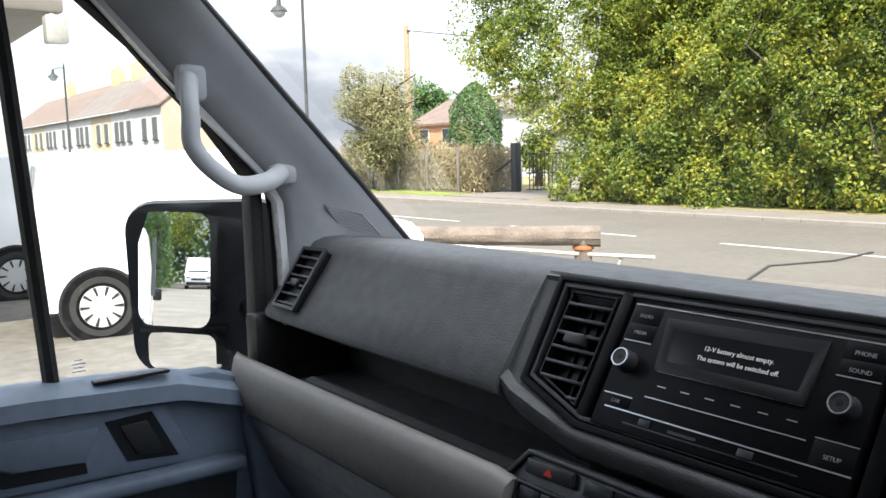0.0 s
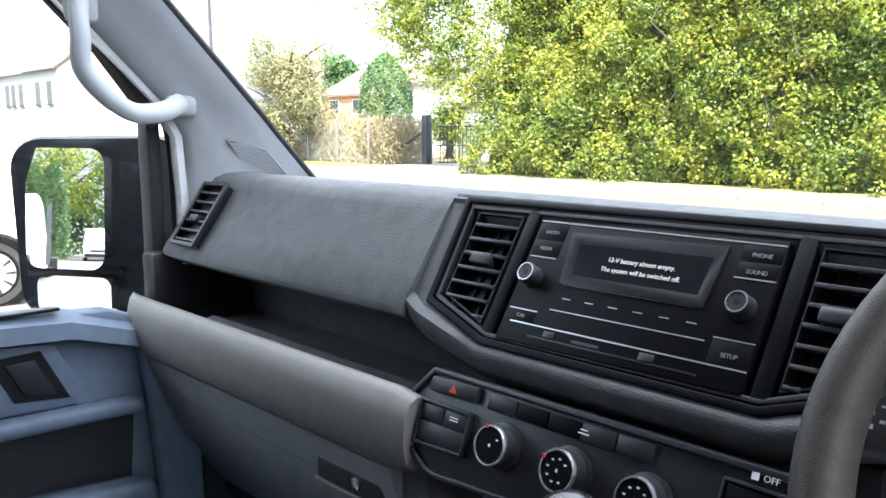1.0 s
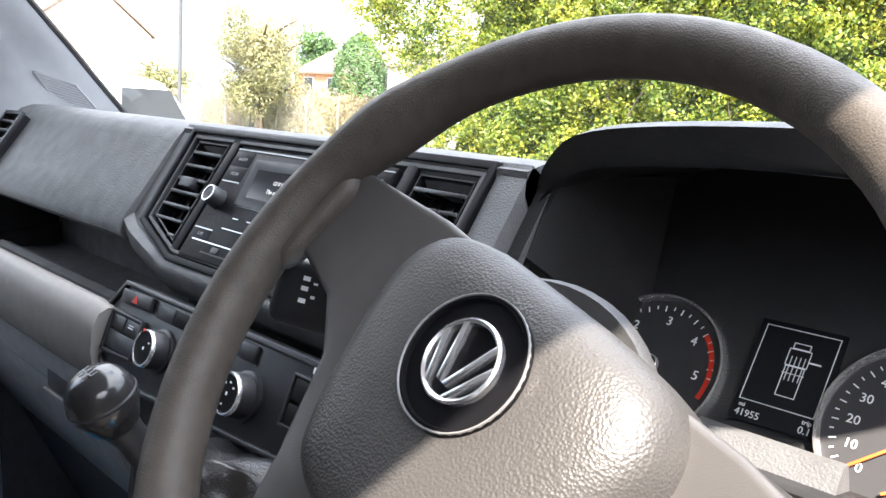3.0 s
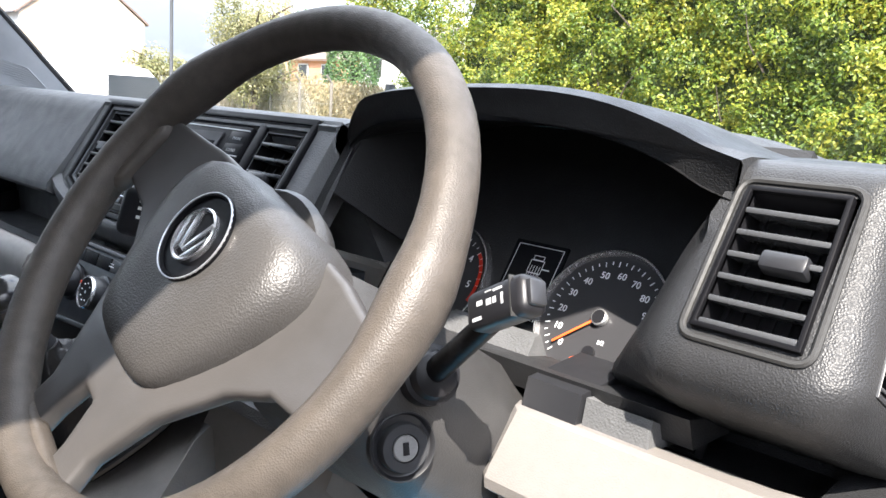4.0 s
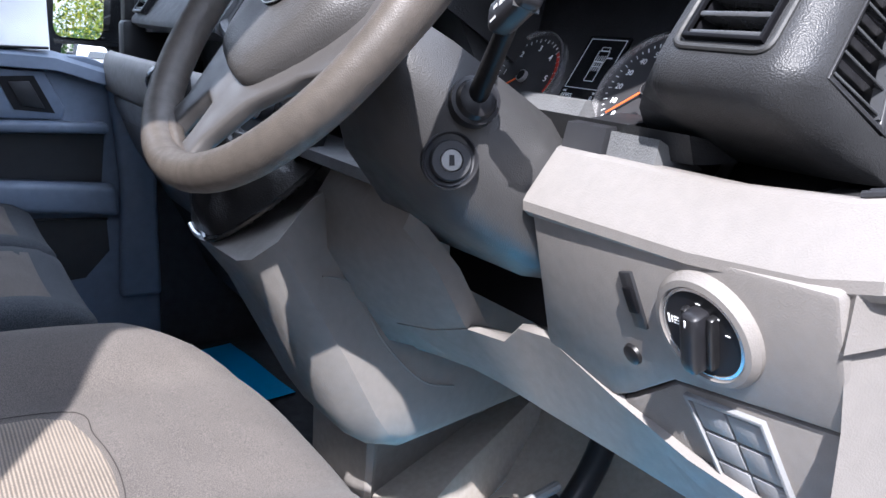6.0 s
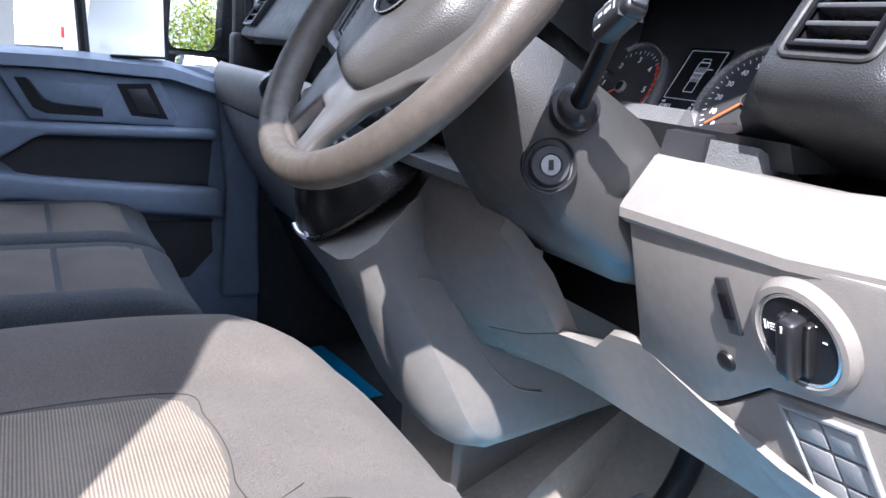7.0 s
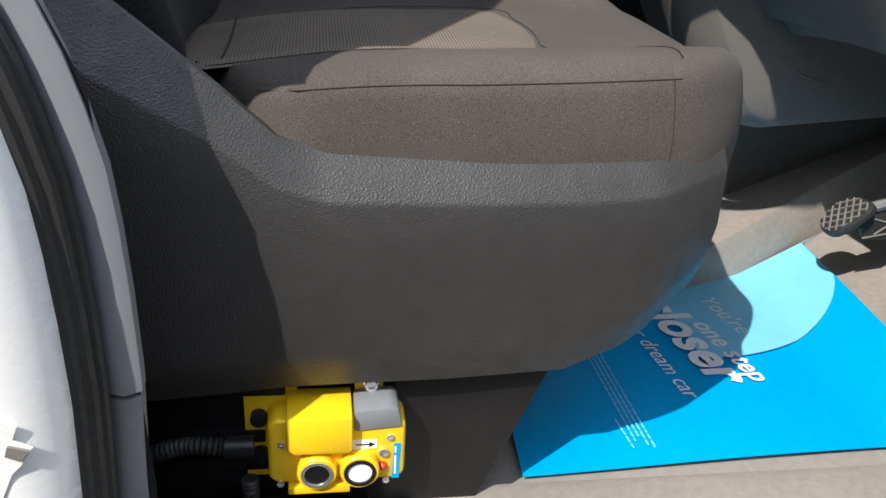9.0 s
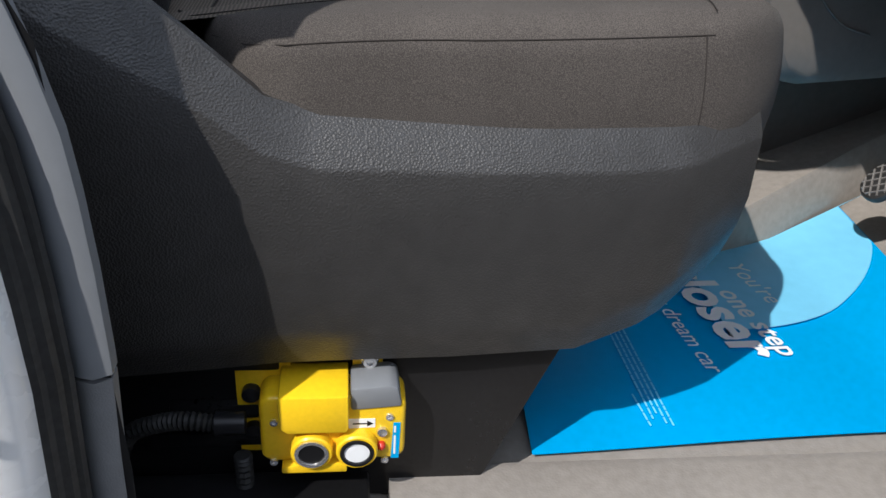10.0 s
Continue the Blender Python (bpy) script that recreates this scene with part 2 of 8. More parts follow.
def part(name, bm, mat, parent, label="", sharp=32):
    ob = finish(name, bm, mat, sharp)
    ob.parent = parent
    if label:
        ob["label"] = label
    return ob


def thing(name, label, category, at=(0, 0, 0), group="", kind=""):
    ob = new(name)
    ob.empty_display_size = 0.05
    ob.location = at
    return tagged(ob, label, category, group, kind)


def solid(name, bm, mat, label, category, group="", kind="", sharp=32):
    return tagged(finish(name, bm, mat, sharp), label, category, group, kind)


def bevel(bm, w, seg=2, angle=30):
    es = [e for e in bm.edges if len(e.link_faces) == 2 and e.calc_face_angle(0) > radians(angle)]
    bmesh.ops.bevel(bm, geom=es, offset=w, segments=seg, profile=0.5, affect="EDGES", clamp_overlap=True)
    return bm


def box(size, at=(0, 0, 0), m=None, r=0.0, seg=2, bm=None):
    b = bmesh.new()
    bmesh.ops.create_cube(b, size=1, matrix=Matrix.Translation(at) @ Matrix.Diagonal((*size, 1)))
    if r:
        bevel(b, r, seg)
    if m is not None:
        b.transform(m)
    if bm is None:
        return b
    merge(bm, b)
    return bm


def merge(bm, other):
    tmp = bpy.data.meshes.new("tmp")
    other.to_mesh(tmp)
    other.free()
    bm.from_mesh(tmp)
    bpy.data.meshes.remove(tmp)
    return bm


def loft(rings, closed=True, caps=True, bm=None, wrap=False):
    """Skin through rings of points of equal count."""
    bm = bm or bmesh.new()
    vs = [[bm.verts.new(p) for p in r] for r in rings]
    n = len(rings[0])
    pairs = list(zip(vs, vs[1:])) + ([(vs[-1], vs[0])] if wrap else [])
    for a, b in pairs:
        for i in range(n if closed else n - 1):
            j = (i + 1) % n
            try:
                bm.faces.new((a[i], a[j], b[j], b[i]))
            except ValueError:
                pass
    if caps and closed and not wrap:
        bm.faces.new(vs[0]), bm.faces.new(list(reversed(vs[-1])))
    return bm


def prism(poly, n0, n1, m=None, r=0.0, seg=2, bm=None):
    """A polygon in local x, y pushed from z = n0 to n1."""
    b = loft([[(x, y, n0) for x, y in poly], [(x, y, n1) for x, y in poly]])
    bmesh.ops.recalc_face_normals(b, faces=b.faces)
    if r:
        bevel(b, r, seg)
    if m is not None:
        b.transform(m)
    if bm is None:
        return b
    return merge(bm, b)


def holed(outer, inner, n0, n1, m=None, r=0.0, n_in=None):
    """A plate between two outlines of equal count, from z = n0 to n1."""
    n_in = n1 if n_in is None else n_in
    b = loft([[(x, y, n0) for x, y in outer], [(x, y, n1) for x, y in outer],
              [(x, y, n_in) for x, y in inner], [(x, y, n0) for x, y in inner]], caps=False, wrap=True)
    bmesh.ops.recalc_face_normals(b, faces=b.faces)
    if r:
        bevel(b, r, 2, 40)
    if m is not None:
        b.transform(m)
    return b


def shrink(poly, d):
    """A convex outline moved inwards by d."""
    n, out = len(poly), []
    area = sum(poly[i][0] * poly[(i + 1) % n][1] - poly[(i + 1) % n][0] * poly[i][1] for i in range(n))
    s = 1 if area > 0 else -1
    for i in range(n):
        p0, p1, p2 = (Vector(poly[(i + k) % n]) for k in (-1, 0, 1))
        a, b = (p1 - p0).normalized(), (p2 - p1).normalized()
        na, nb = Vector((-a.y, a.x)) * s, Vector((-b.y, b.x)) * s
        k = (na + nb) / max(0.25, 1 + na.dot(nb))
        out.append(tuple(p1 + k * d))
    return out


def lathe(profile, seg=32, m=None, bm=None, caps=True):
    """(radius, height) pairs turned round local z."""
    rings = [[(r * math.cos(2 * math.pi * i / seg), r * math.sin(2 * math.pi * i / seg), h) for i in range(seg)] for r, h in profile]
    b = loft(rings, caps=caps)
    if m is not None:
        b.transform(m)
    if bm is None:
        return b
    return merge(bm, b)


def tube(pts, radius, seg=10, closed=False, bm=None, flat=1.0):
    """A round bar along points; radius may be a list."""
    pts = [Vector(p) for p in pts]
    n = len(pts)
    rad = radius if isinstance(radius, (list, tuple)) else [radius] * n
    rings, up = [], None
    for i, p in enumerate(pts):
        a, b = pts[(i - 1) % n] if closed or i else p, pts[(i + 1) % n] if closed or i < n - 1 else p
        d = (b - a).normalized()
        if up is None:
            up = d.orthogonal().normalized()
        up = (up - d * up.dot(d)).normalized()
        side = d.cross(up)
        rings.append([p + (up * math.cos(2 * math.pi * k / seg) + side * math.sin(2 * math.pi * k / seg) * flat) * rad[i] for k in range(seg)])
    b = loft(rings, caps=not closed, wrap=closed)
    return b if bm is None else merge(bm, b)


def smooth_path(pts, n=8):
    """Points on a soft curve through the given ones."""
    pts = [Vector(p) for p in pts]
    out = []
    for i in range(len(pts) - 1):
        p0, p1, p2, p3 = pts[max(0, i - 1)], pts[i], pts[i + 1], pts[min(len(pts) - 1, i + 2)]
        for k in range(n):
            t = k / n
            out.append(0.5 * ((2 * p1) + (p2 - p0) * t + (2 * p0 - 5 * p1 + 4 * p2 - p3) * t * t + (3 * p1 - p0 - 3 * p2 + p3) * t ** 3))
    return out + [pts[-1]]


def soft_box(sx, sy, sz, r, cuts=10, shape=None, at=(0, 0, 0)):
    """A cushion: a box with round edges, then bent by shape(x, y, z) -> point."""
    b = bmesh.new()
    bmesh.ops.create_cube(b, size=2)
    bmesh.ops.subdivide_edges(b, edges=b.edges[:], cuts=cuts, use_grid_fill=True)
    half = Vector((sx / 2, sy / 2, sz / 2))
    for v in b.verts:
        p = Vector((v.co.x * half.x, v.co.y * half.y, v.co.z * half.z))
        c = Vector([max(-h + r, min(h - r, q)) for q, h in zip(p, half)])
        d = p - c
        if d.length > 1e-9:
            p = c + d.normalized() * r
        if shape:
            p = Vector(shape(*p))
        v.co = p + Vector(at)
    return b


def basis(origin, ux, uy):
    """A pose with its x along ux and its y near uy."""
    x = Vector(ux).normalized()
    z = x.cross(Vector(uy)).normalized()
    y = z.cross(x)
    return Matrix.Translation(origin) @ Matrix((x, y, z)).transposed().to_4x4()


def lettering(text, size, m, mat, parent, name="lettering", thick=0.0003, align="CENTER"):
    c = bpy.data.curves.new(name, "FONT")
    c.body, c.size, c.extrude, c.align_x, c.align_y = text, size, thick, align, "CENTER"
    c.resolution_u = 3
    tmp = bpy.data.objects.new(name, c)
    me = bpy.data.meshes.new_from_object(tmp)
    bpy.data.objects.remove(tmp)
    me.transform(m)
    me.materials.append(mat)
    ob = new(name, me)
    ob.parent = parent
    return ob


def bars(specs, n, m, mat, parent, name, thick=0.0006):
    """Thin raised bars: (x0, x1, y0, y1) in the local plane."""
    b = bmesh.new()
    for x0, x1, y0, y1 in specs:
        box((x1 - x0, y1 - y0, thick), ((x0 + x1) / 2, (y0 + y1) / 2, n), bm=b)
    b.transform(m)
    return part(name, b, mat, parent)


# ---------------------------------------------------------------- the cab's shell
FACE = basis((0, -0.047, 0.893), (1, 0, 0), (0, 0.539, 0.842))     # the leaning face of the dashboard
POD = basis((0.77, -0.0285, 0.895), (1, 0, 0), (0, 0.568, 0.823))  # the face round the driver's vent
DIALS = basis((0.476, 0.0756, 0.803), (1, 0, 0), (0, 0.539, 0.842))  # the face of the dials
CLIMA = basis((-0.009, -0.139, 0.732), (1, 0, 0), (0, 0.33, 0.944))      # the heater panel


def cab_floor():
    b = bmesh.new()
    box((1.86, 2.2, 0.04), (0, -0.62, -0.024), bm=b)
    ob = solid("floor", b, FLOOR, "worn brown-grey rubber floor of the van cab", "floor", kind="structure")
    b = loft([[(x, 0.42, -0.01), (x, 0.42, 0.02), (x, 0.62, 0.30), (x, 0.64, 0.30), (x, 0.6, -0.01)] for x in (-0.9, 0.92)])
    part("toe_board", b, CARPET, ob)
    part("passenger_carpet", box((0.80, 1.1, 0.012), (-0.52, -0.02, 0.004)), CARPET, ob, "dark footwell covering")
    part("kick_panel", prism([(-0.05, 0.0), (0.45, 0.0), (0.45, 0.80), (-0.05, 0.72)], 0.0, 0.03, basis((-0.935, 0, 0), (0, 1, 0), (0, 0, 1))), CARPET, ob, "dark side panel of the footwell")
    # raised ledge along the door sill
    prof = [(0.705, 0.0), (0.715, 0.018), (0.73, 0.022), (0.90, 0.02), (0.95, -0.01), (0.95, -0.06), (0.705, -0.02)]
    b = loft([[(x, y, z) for x, z in prof] for y in (-0.60, -0.40, -0.1, 0.35)])
    bevel(b, 0.006, 2, 25)
    part("sill_ledge", b, FLOOR, ob)
    # black panel laid over the floor beside the seat box
    part("sill_dark_panel", box((0.21, 0.44, 0.05), (0.845, -0.84, 0.018), r=0.006), STEEL, ob, "dark panel over the floor beside the seat box")
    # the floor rises towards the pedals, and in a steep-sided tunnel under the console
    prof = [(0.03, -0.003), (0.17, 0.028), (0.30, 0.07), (0.40, 0.14), (0.60, 0.40), (0.60, -0.01), (0.03, -0.02)]
    b = loft([[(x, y, z) for y, z in prof] for x in (-0.05, 0.92)])
    part("toe_ramp", b, FLOOR, ob, "floor rising under the pedals", sharp=50)
    rows = []
    for y, xr, zr, zb in ((-0.44, 0.40, 0.012, -0.004), (-0.24, 0.32, 0.035, -0.004), (-0.04, 0.243, 0.070, -0.004), (0.186, 0.138, 0.131, 0.028), (0.50, 0.02, 0.22, 0.15)):
        rows.append([(xr + 0.016, y, zb), (xr + 0.003, y, zr - 0.010), (xr - 0.002, y, zr - 0.002), (xr - 0.012, y, zr), (xr - 0.15, y, zr - 0.006), (xr - 0.34, y, zr - 0.012), (xr - 0.36, y, -0.01), (xr, y, -0.01)])
    part("tunnel", loft(rows), FLOOR, ob, "raised floor tunnel under the console", sharp=30)


def shell():
    # roof, rear wall and sides that close the cab
    b = box((1.86, 1.3, 0.05), (0, -1.22, 1.78), r=0.02)
    solid("ceiling", b, HEADLINER, "pale cloth headliner over the van cab", "ceiling", kind="structure")
    b = loft([[(x, y, z) for y, z in ((-0.215, 1.405), (-0.24, 1.44), (-0.64, 1.82), (-0.64, 1.76), (-0.50, 1.58), (-0.30, 1.41))] for x in (-0.84, -0.4, 0.4, 0.84)])
    solid("roof_header", b, HEADLINER, "pale lining above the windscreen", "roof lining", kind="structure")
    # unseen tall box added over the cab to keep the sun off the dash
    b = box((2.04, 2.6, 1.1), (0, -1.66, 2.40), r=0.03)
    solid("roof", b, WHITEPAINT, "unseen white box added over the cab to shade the dash", "roof", kind="structure")
    b = box((1.9, 0.05, 1.9), (0, -1.62, 0.86))
    solid("wall_rear", b, CARPET, "dark bulkhead behind the cab seats", "wall", kind="structure")
    # nose of the van under the windscreen
    prof = [(0.30, 0.90), (0.55, 0.82), (1.05, 0.62), (1.12, 0.3), (1.12, -0.5), (0.66, -0.5), (0.66, 0.6), (0.30, 0.84)]
    b = loft([[(x, y, z) for y, z in prof] for x in (-0.94, 0.94)])
    solid("bonnet", bevel(b, 0.02), WHITEPAINT, "white painted bonnet of the van", "bonnet", kind="structure")
    prof = [(0.24, 0.905), (0.30, 0.905), (0.32, 0.86), (0.26, 0.86)]
    b = loft([[(x, y, z) for y, z in prof] for x in (-0.9, 0.9)])
    solid("trim", b, BLACK, "black scuttle strip under the windscreen", "trim", kind="structure")


def pillar(side):
    """Leaning windscreen pillar: light trim inside, white steel outside."""
    s = side
    a = thing("a_pillar", "light grey moulded trim of the windscreen pillar", "pillar trim", kind="structure")
    # from the dashboard's end up to the roof: windscreen edge, inner ridge, door edge
    rows = [  # z, windscreen edge (x, y), ridge (x, y), door edge (x, y)
        (0.80, (0.850, 0.280), (0.885, 0.080), (0.905, -0.055)),
        (0.92, (0.850, 0.178), (0.880, 0.040), (0.903, -0.056)),
        (1.02, (0.850, 0.088), (0.878, 0.000), (0.902, -0.062)),
        (1.07, (0.849, 0.043), (0.876, -0.035), (0.902, -0.090)),
        (1.23, (0.845, -0.108), (0.872, -0.185), (0.902, -0.243)),
        (1.40, (0.838, -0.268), (0.865, -0.345), (0.892, -0.400)),
        (1.78, (0.800, -0.620), (0.825, -0.720), (0.845, -0.800))]
    if s > 0:      # the driver's side trim spreads further towards its door seal
        low = [((0.860, 0.047), (0.930, 0.056)), ((0.858, 0.047), (0.932, 0.054)), ((0.856, 0.046), (0.934, 0.050)), ((0.854, 0.038), (0.922, 0.046)), ((0.842, -0.085), (0.888, -0.10)), ((0.822, -0.30), (0.870, -0.33))]
        rows = [(z, w, *low[i]) if i < 6 else (z, w, r, d) for i, (z, w, r, d) in enumerate(rows)]
    rings = []
    for z, w, r, d in rows:
        rings.append([(s * w[0], w[1], z), (s * (w[0] + 0.004), w[1] - 0.03, z), (s * (r[0] - 0.008), r[1] + 0.02, z), (s * r[0], r[1] - 0.012, z),
                      (s * (d[0] - 0.012), d[1] + 0.012, z), (s * d[0], d[1], z), (s * (d[0] + 0.02), d[1] + 0.01, z), (s * (w[0] + 0.06), w[1] + 0.01, z)])
    # sunlit and shaded pillar get two tones of one trim
    part("inner_trim", loft(rings), KNURL_SUNSIDE if s > 0 else TRIM, a, "light grey pillar trim", sharp=70)
    if s > 0:      # upper trim piece, its lower end lapping over
        part("upper_trim", loft([[(x + (0.006 if x < 0.9 else 0.0) * -1, y - 0.005, z) for x, y, z in [tuple(Vector(p).lerp(Vector(q), t)) for p, q in zip(rings[k0], rings[k0 + 1])]] for k0, t in ((2, 0.05), (2, 0.12), (3, 0.0), (4, 0.0), (5, 0.0), (5, 1.0))]), TRIM, a, "pale upper pillar trim", sharp=70)
    part("windscreen_seal", tube(smooth_path([(s * (w[0] + 0.004), w[1] + 0.006, z) for z, w, r, d in rows], 4), 0.007, 8), RUBBER, a, "black edge of the windscreen")
    out = [[(s * (w[0] + 0.03), w[1] - 0.004, z), (s * (d[0] + 0.002), d[1] - 0.012, z), (s * (d[0] + 0.03), d[1] - 0.012, z), (s * (d[0] + 0.035), d[1] + 0.03, z),
            (s * (w[0] + 0.085), w[1] + 0.0, z)] for z, w, r, d in rows]
    part("outer_post", loft(out), WHITEPAINT, a, "white painted outer post")
    seal = [(s * (d[0] + 0.034), d[1] - 0.006, z) for z, w, r, d in rows]
    part("door_seal", tube(smooth_path(seal, 4), 0.011, 8), RUBBER, a)
    # small loudspeaker cover low on the trim
    if s < 0:
        nrm = Vector((0.90, -0.32, -0.30)).normalized()
        quad = [Vector(p) for p in ((-0.867, 0.004, 1.011), (-0.851, 0.070, 0.990), (-0.851, 0.150, 0.905), (-0.872, 0.080, 0.915))]
        sp = part("speaker_cover", loft([[p - nrm * 0.016 for p in quad], [p - nrm * 0.004 for p in quad]]), TRIM, a, "fine-meshed grey speaker cover")
        mid = sum(quad, Vector()) / 4
        rim_ = [p.lerp(mid, -0.04) - nrm * 0.004 for p in quad]
        part("cover_edge", tube(rim_, 0.0012, 6, closed=True), TRIM, sp)
        for k in range(1, 16):
            t = k / 16
            part("mesh_rib", tube([quad[0].lerp(quad[3], t) - nrm * 0.0038, quad[1].lerp(quad[2], t) - nrm * 0.0038], 0.0007, 5), TRIM, sp)
        part("trim_joint", tube(smooth_path([(-0.918, -0.061, 1.012), (-0.897, -0.029, 1.008), (-0.884, 0.0, 0.988), (-0.882, 0.021, 0.962), (-0.884, 0.047, 0.924)], 5), 0.0016, 6), RUBBER, a)
    if s > 0:
        return
    # grab handle
    h = new("grab_handle")
    tagged(h, "grey plastic grab handle on the windscreen pillar", "grab handle")
    path = [(s * 0.868, -0.232, 1.228), (s * 0.836, -0.246, 1.205), (s * 0.815, -0.253, 1.165), (s * 0.811, -0.254, 1.122), (s * 0.811, -0.224, 1.084), (s * 0.814, -0.181, 1.058), (s * 0.828, -0.128, 1.060), (s * 0.868, -0.080, 1.075)]
    part("grip", tube(smooth_path(path, 6), 0.0125, 14, flat=1.3), TRIM, h)
    part("upper_foot", box((0.03, 0.05, 0.06), (s * 0.880, -0.226, 1.222), r=0.012), TRIM, h)
    part("lower_foot", box((0.035, 0.05, 0.036), (s * 0.884, -0.072, 1.070), r=0.012), TRIM, h)


def windscreen():
    b = bmesh.new()
    lo, hi = (0.88, 0.245, 0.90), (0.76, -0.60, 1.78)
    rings = []
    for k in range(7):
        t = k / 6
        w = lo[0] + (hi[0] - lo[0]) * t
        y, z = lo[1] + (hi[1] - lo[1]) * t, lo[2] + (hi[2] - lo[2]) * t
        rings.append([(w * u, y + 0.06 * (1 - u * u), z + 0.02 * (1 - u * u)) for u in (-1, -0.75, -0.5, -0.25, 0, 0.25, 0.5, 0.75, 1)])
    b = loft(rings, closed=False)
    ob = solid("window_1", b, GLASS, "large clear windscreen of the van", "windscreen", kind="structure")
    ob.visible_shadow = False


def rear_side_right():
    """The open doorway on the driver's side: the post behind it, its seal and strip, the roof rail and the step."""
    post = thing("b_pillar", "white steel door post with black rubber seal", "door post", kind="structure")
    zs = [-0.30, 0.0, 0.12, 0.21, 0.30, 0.36, 0.41, 0.45, 0.49, 0.52, 0.55, 0.58, 0.64, 0.70, 1.0, 1.4, 1.78]

    def edge(z):     # how far forward the doorway's rear edge lies
        pts = [(-0.3, -0.812), (0.0, -0.806), (0.21, -0.800), (0.29, -0.796), (0.39, -0.797), (0.45, -0.802), (0.49, -0.810), (0.535, -0.822), (0.57, -0.838), (0.75, -0.93), (1.1, -1.0), (1.78, -1.04)]
        for (z0, y0), (z1, y1) in zip(pts, pts[1:]):
            if z0 <= z <= z1:
                return y0 + (y1 - y0) * (z - z0) / (z1 - z0) + 0.007
        return pts[-1][1]
    # outer skin
    b = loft([[(0.962, edge(z) - 0.070, z), (0.952, edge(z) - 0.046, z), (0.934, edge(z) - 0.037, z), (0.912, edge(z) - 0.045, z), (0.912, edge(z) - 0.8, z), (0.962, edge(z) - 0.8, z)] for z in zs])
    part("outer_skin", b, WHITEPAINT, post, "white painted body panel", sharp=60)
    for dx, dy, r in ((0.928, -0.038, 0.007), (0.921, -0.031, 0.007), (0.912, -0.026, 0.006)):
        part("rubber_seal", tube([(dx, edge(z) + dy, z) for z in zs], r, 8), RUBBER, post, "ribbed black rubber door seal")
    zt = [0.285, 0.30, 0.36, 0.41, 0.45, 0.49, 0.52, 0.55, 0.58, 0.64, 0.70, 1.0, 1.4, 1.78]
    b = loft([[(0.902, edge(z) - 0.024, z), (0.906, edge(z) - 0.012, z), (0.900, edge(z) - 0.001, z), (0.887, edge(z) - 0.001, z), (0.887, edge(z) - 0.04, z)] for z in zt])
    part("inner_strip", b, GREYPAINT, post, "pale grey strip along the door seal", sharp=50)
    zt = [-0.3, 0.0, 0.21, 0.28]
    b = loft([[(0.900, edge(z) - 0.024, z), (0.904, edge(z) - 0.012, z), (0.898, edge(z) - 0.002, z), (0.885, edge(z) - 0.002, z), (0.885, edge(z) - 0.04, z)] for z in zt])
    part("lower_strip", b, GREYDARK, post, sharp=50)
    # inner post and the dark panel behind the seat
    b = loft([[(0.897, edge(z) + 0.004, z), (0.877, edge(z) - 0.02, z), (0.832, edge(z) - 0.05, z), (0.812, edge(z) - 0.6, z), (0.892, edge(z) - 0.6, z)] for z in (-0.02, 0.2, 0.5, 0.6, 0.8, 1.2, 1.78)])
    part("inner_panel", b, STEEL, post, "dark inner panel behind the seat")
    b = loft([[(0.862, y, z), (0.905, y - 0.006, z), (0.91, y - 0.2, z), (0.82, y - 0.2, z), (0.84, y - 0.02, z)] for y, z in ((-0.800, 0.68), (-0.857, 0.915), (-0.893, 1.10), (-0.945, 1.40), (-1.0, 1.78))])
    part("belt_post", bevel(b, 0.01), TRIM, post, "grey upper trim that carries the seat belt")
    b = loft([[(0.90, y, 1.525 + dz), (0.950, y, 1.515 + dz), (0.985, y, 1.57 + dz), (0.96, y, 1.82), (0.80, y, 1.82), (0.80, y, 1.74)] for y, dz in ((-1.62, 0.0), (-0.52, 0.0), (-0.34, -0.01))])
    solid("roof_rail", b, TRIM, "grey trim along the roof above the doorway", "roof rail", kind="structure")
    prof = [(0.95, -0.02), (1.0, -0.05), (1.0, -0.28), (0.72, -0.30), (0.70, -0.06)]
    b = loft([[(x, y, z) for x, z in prof] for y in (-0.80, 0.36)])
    solid("door_sill", bevel(b, 0.012), WHITEPAINT, "white painted door sill of the van", "door sill", kind="structure")
    # torn paper label on the post
    lb = thing("torn_label", "torn white paper label on the white door post", "label")
    m = basis((0.9625, -0.863, 0.280), (0, 1, 0), (0, 0, 1))
    edge_ = [(-0.030, 0.050), (-0.012, 0.046), (0.002, 0.030), (0.012, 0.026), (0.008, 0.016), (0.019, 0.010), (0.010, -0.004), (0.004, -0.010), (-0.004, -0.028), (-0.014, -0.048), (-0.030, -0.044)]
    part("paper", prism(edge_, 0.0, 0.0012, m), STICKER, lb, "white paper, torn at its edges")
    part("loose_scrap", prism([(0.006, 0.014), (0.019, 0.011), (0.012, 0.002), (0.003, 0.006)], 0.0012, 0.003, m @ pose(0, 0, 0, 4, -6, 0)), GREY, lb, "brownish peeled scrap")
    for z, x0, x1 in ((0.036, -0.028, -0.010), (0.018, -0.028, -0.016), (0.004, -0.028, -0.020), (-0.012, -0.028, -0.014)):
        part("unreadable_mark", box((x1 - x0, 0.0022, 0.0005), ((x0 + x1) / 2, z, 0.0011), m=m), PRINTGREY, lb)
    # closing piece of the side ahead of the doorway
    prof = [(0.18, -0.3), (0.10, 0.0), (0.10, 0.45), (0.07, 0.66), (0.07, 0.735), (0.4, 0.735), (0.6, -0.3)]
    b = loft([[(x, y, z) for y, z in prof] for x in (0.905, 0.97)])
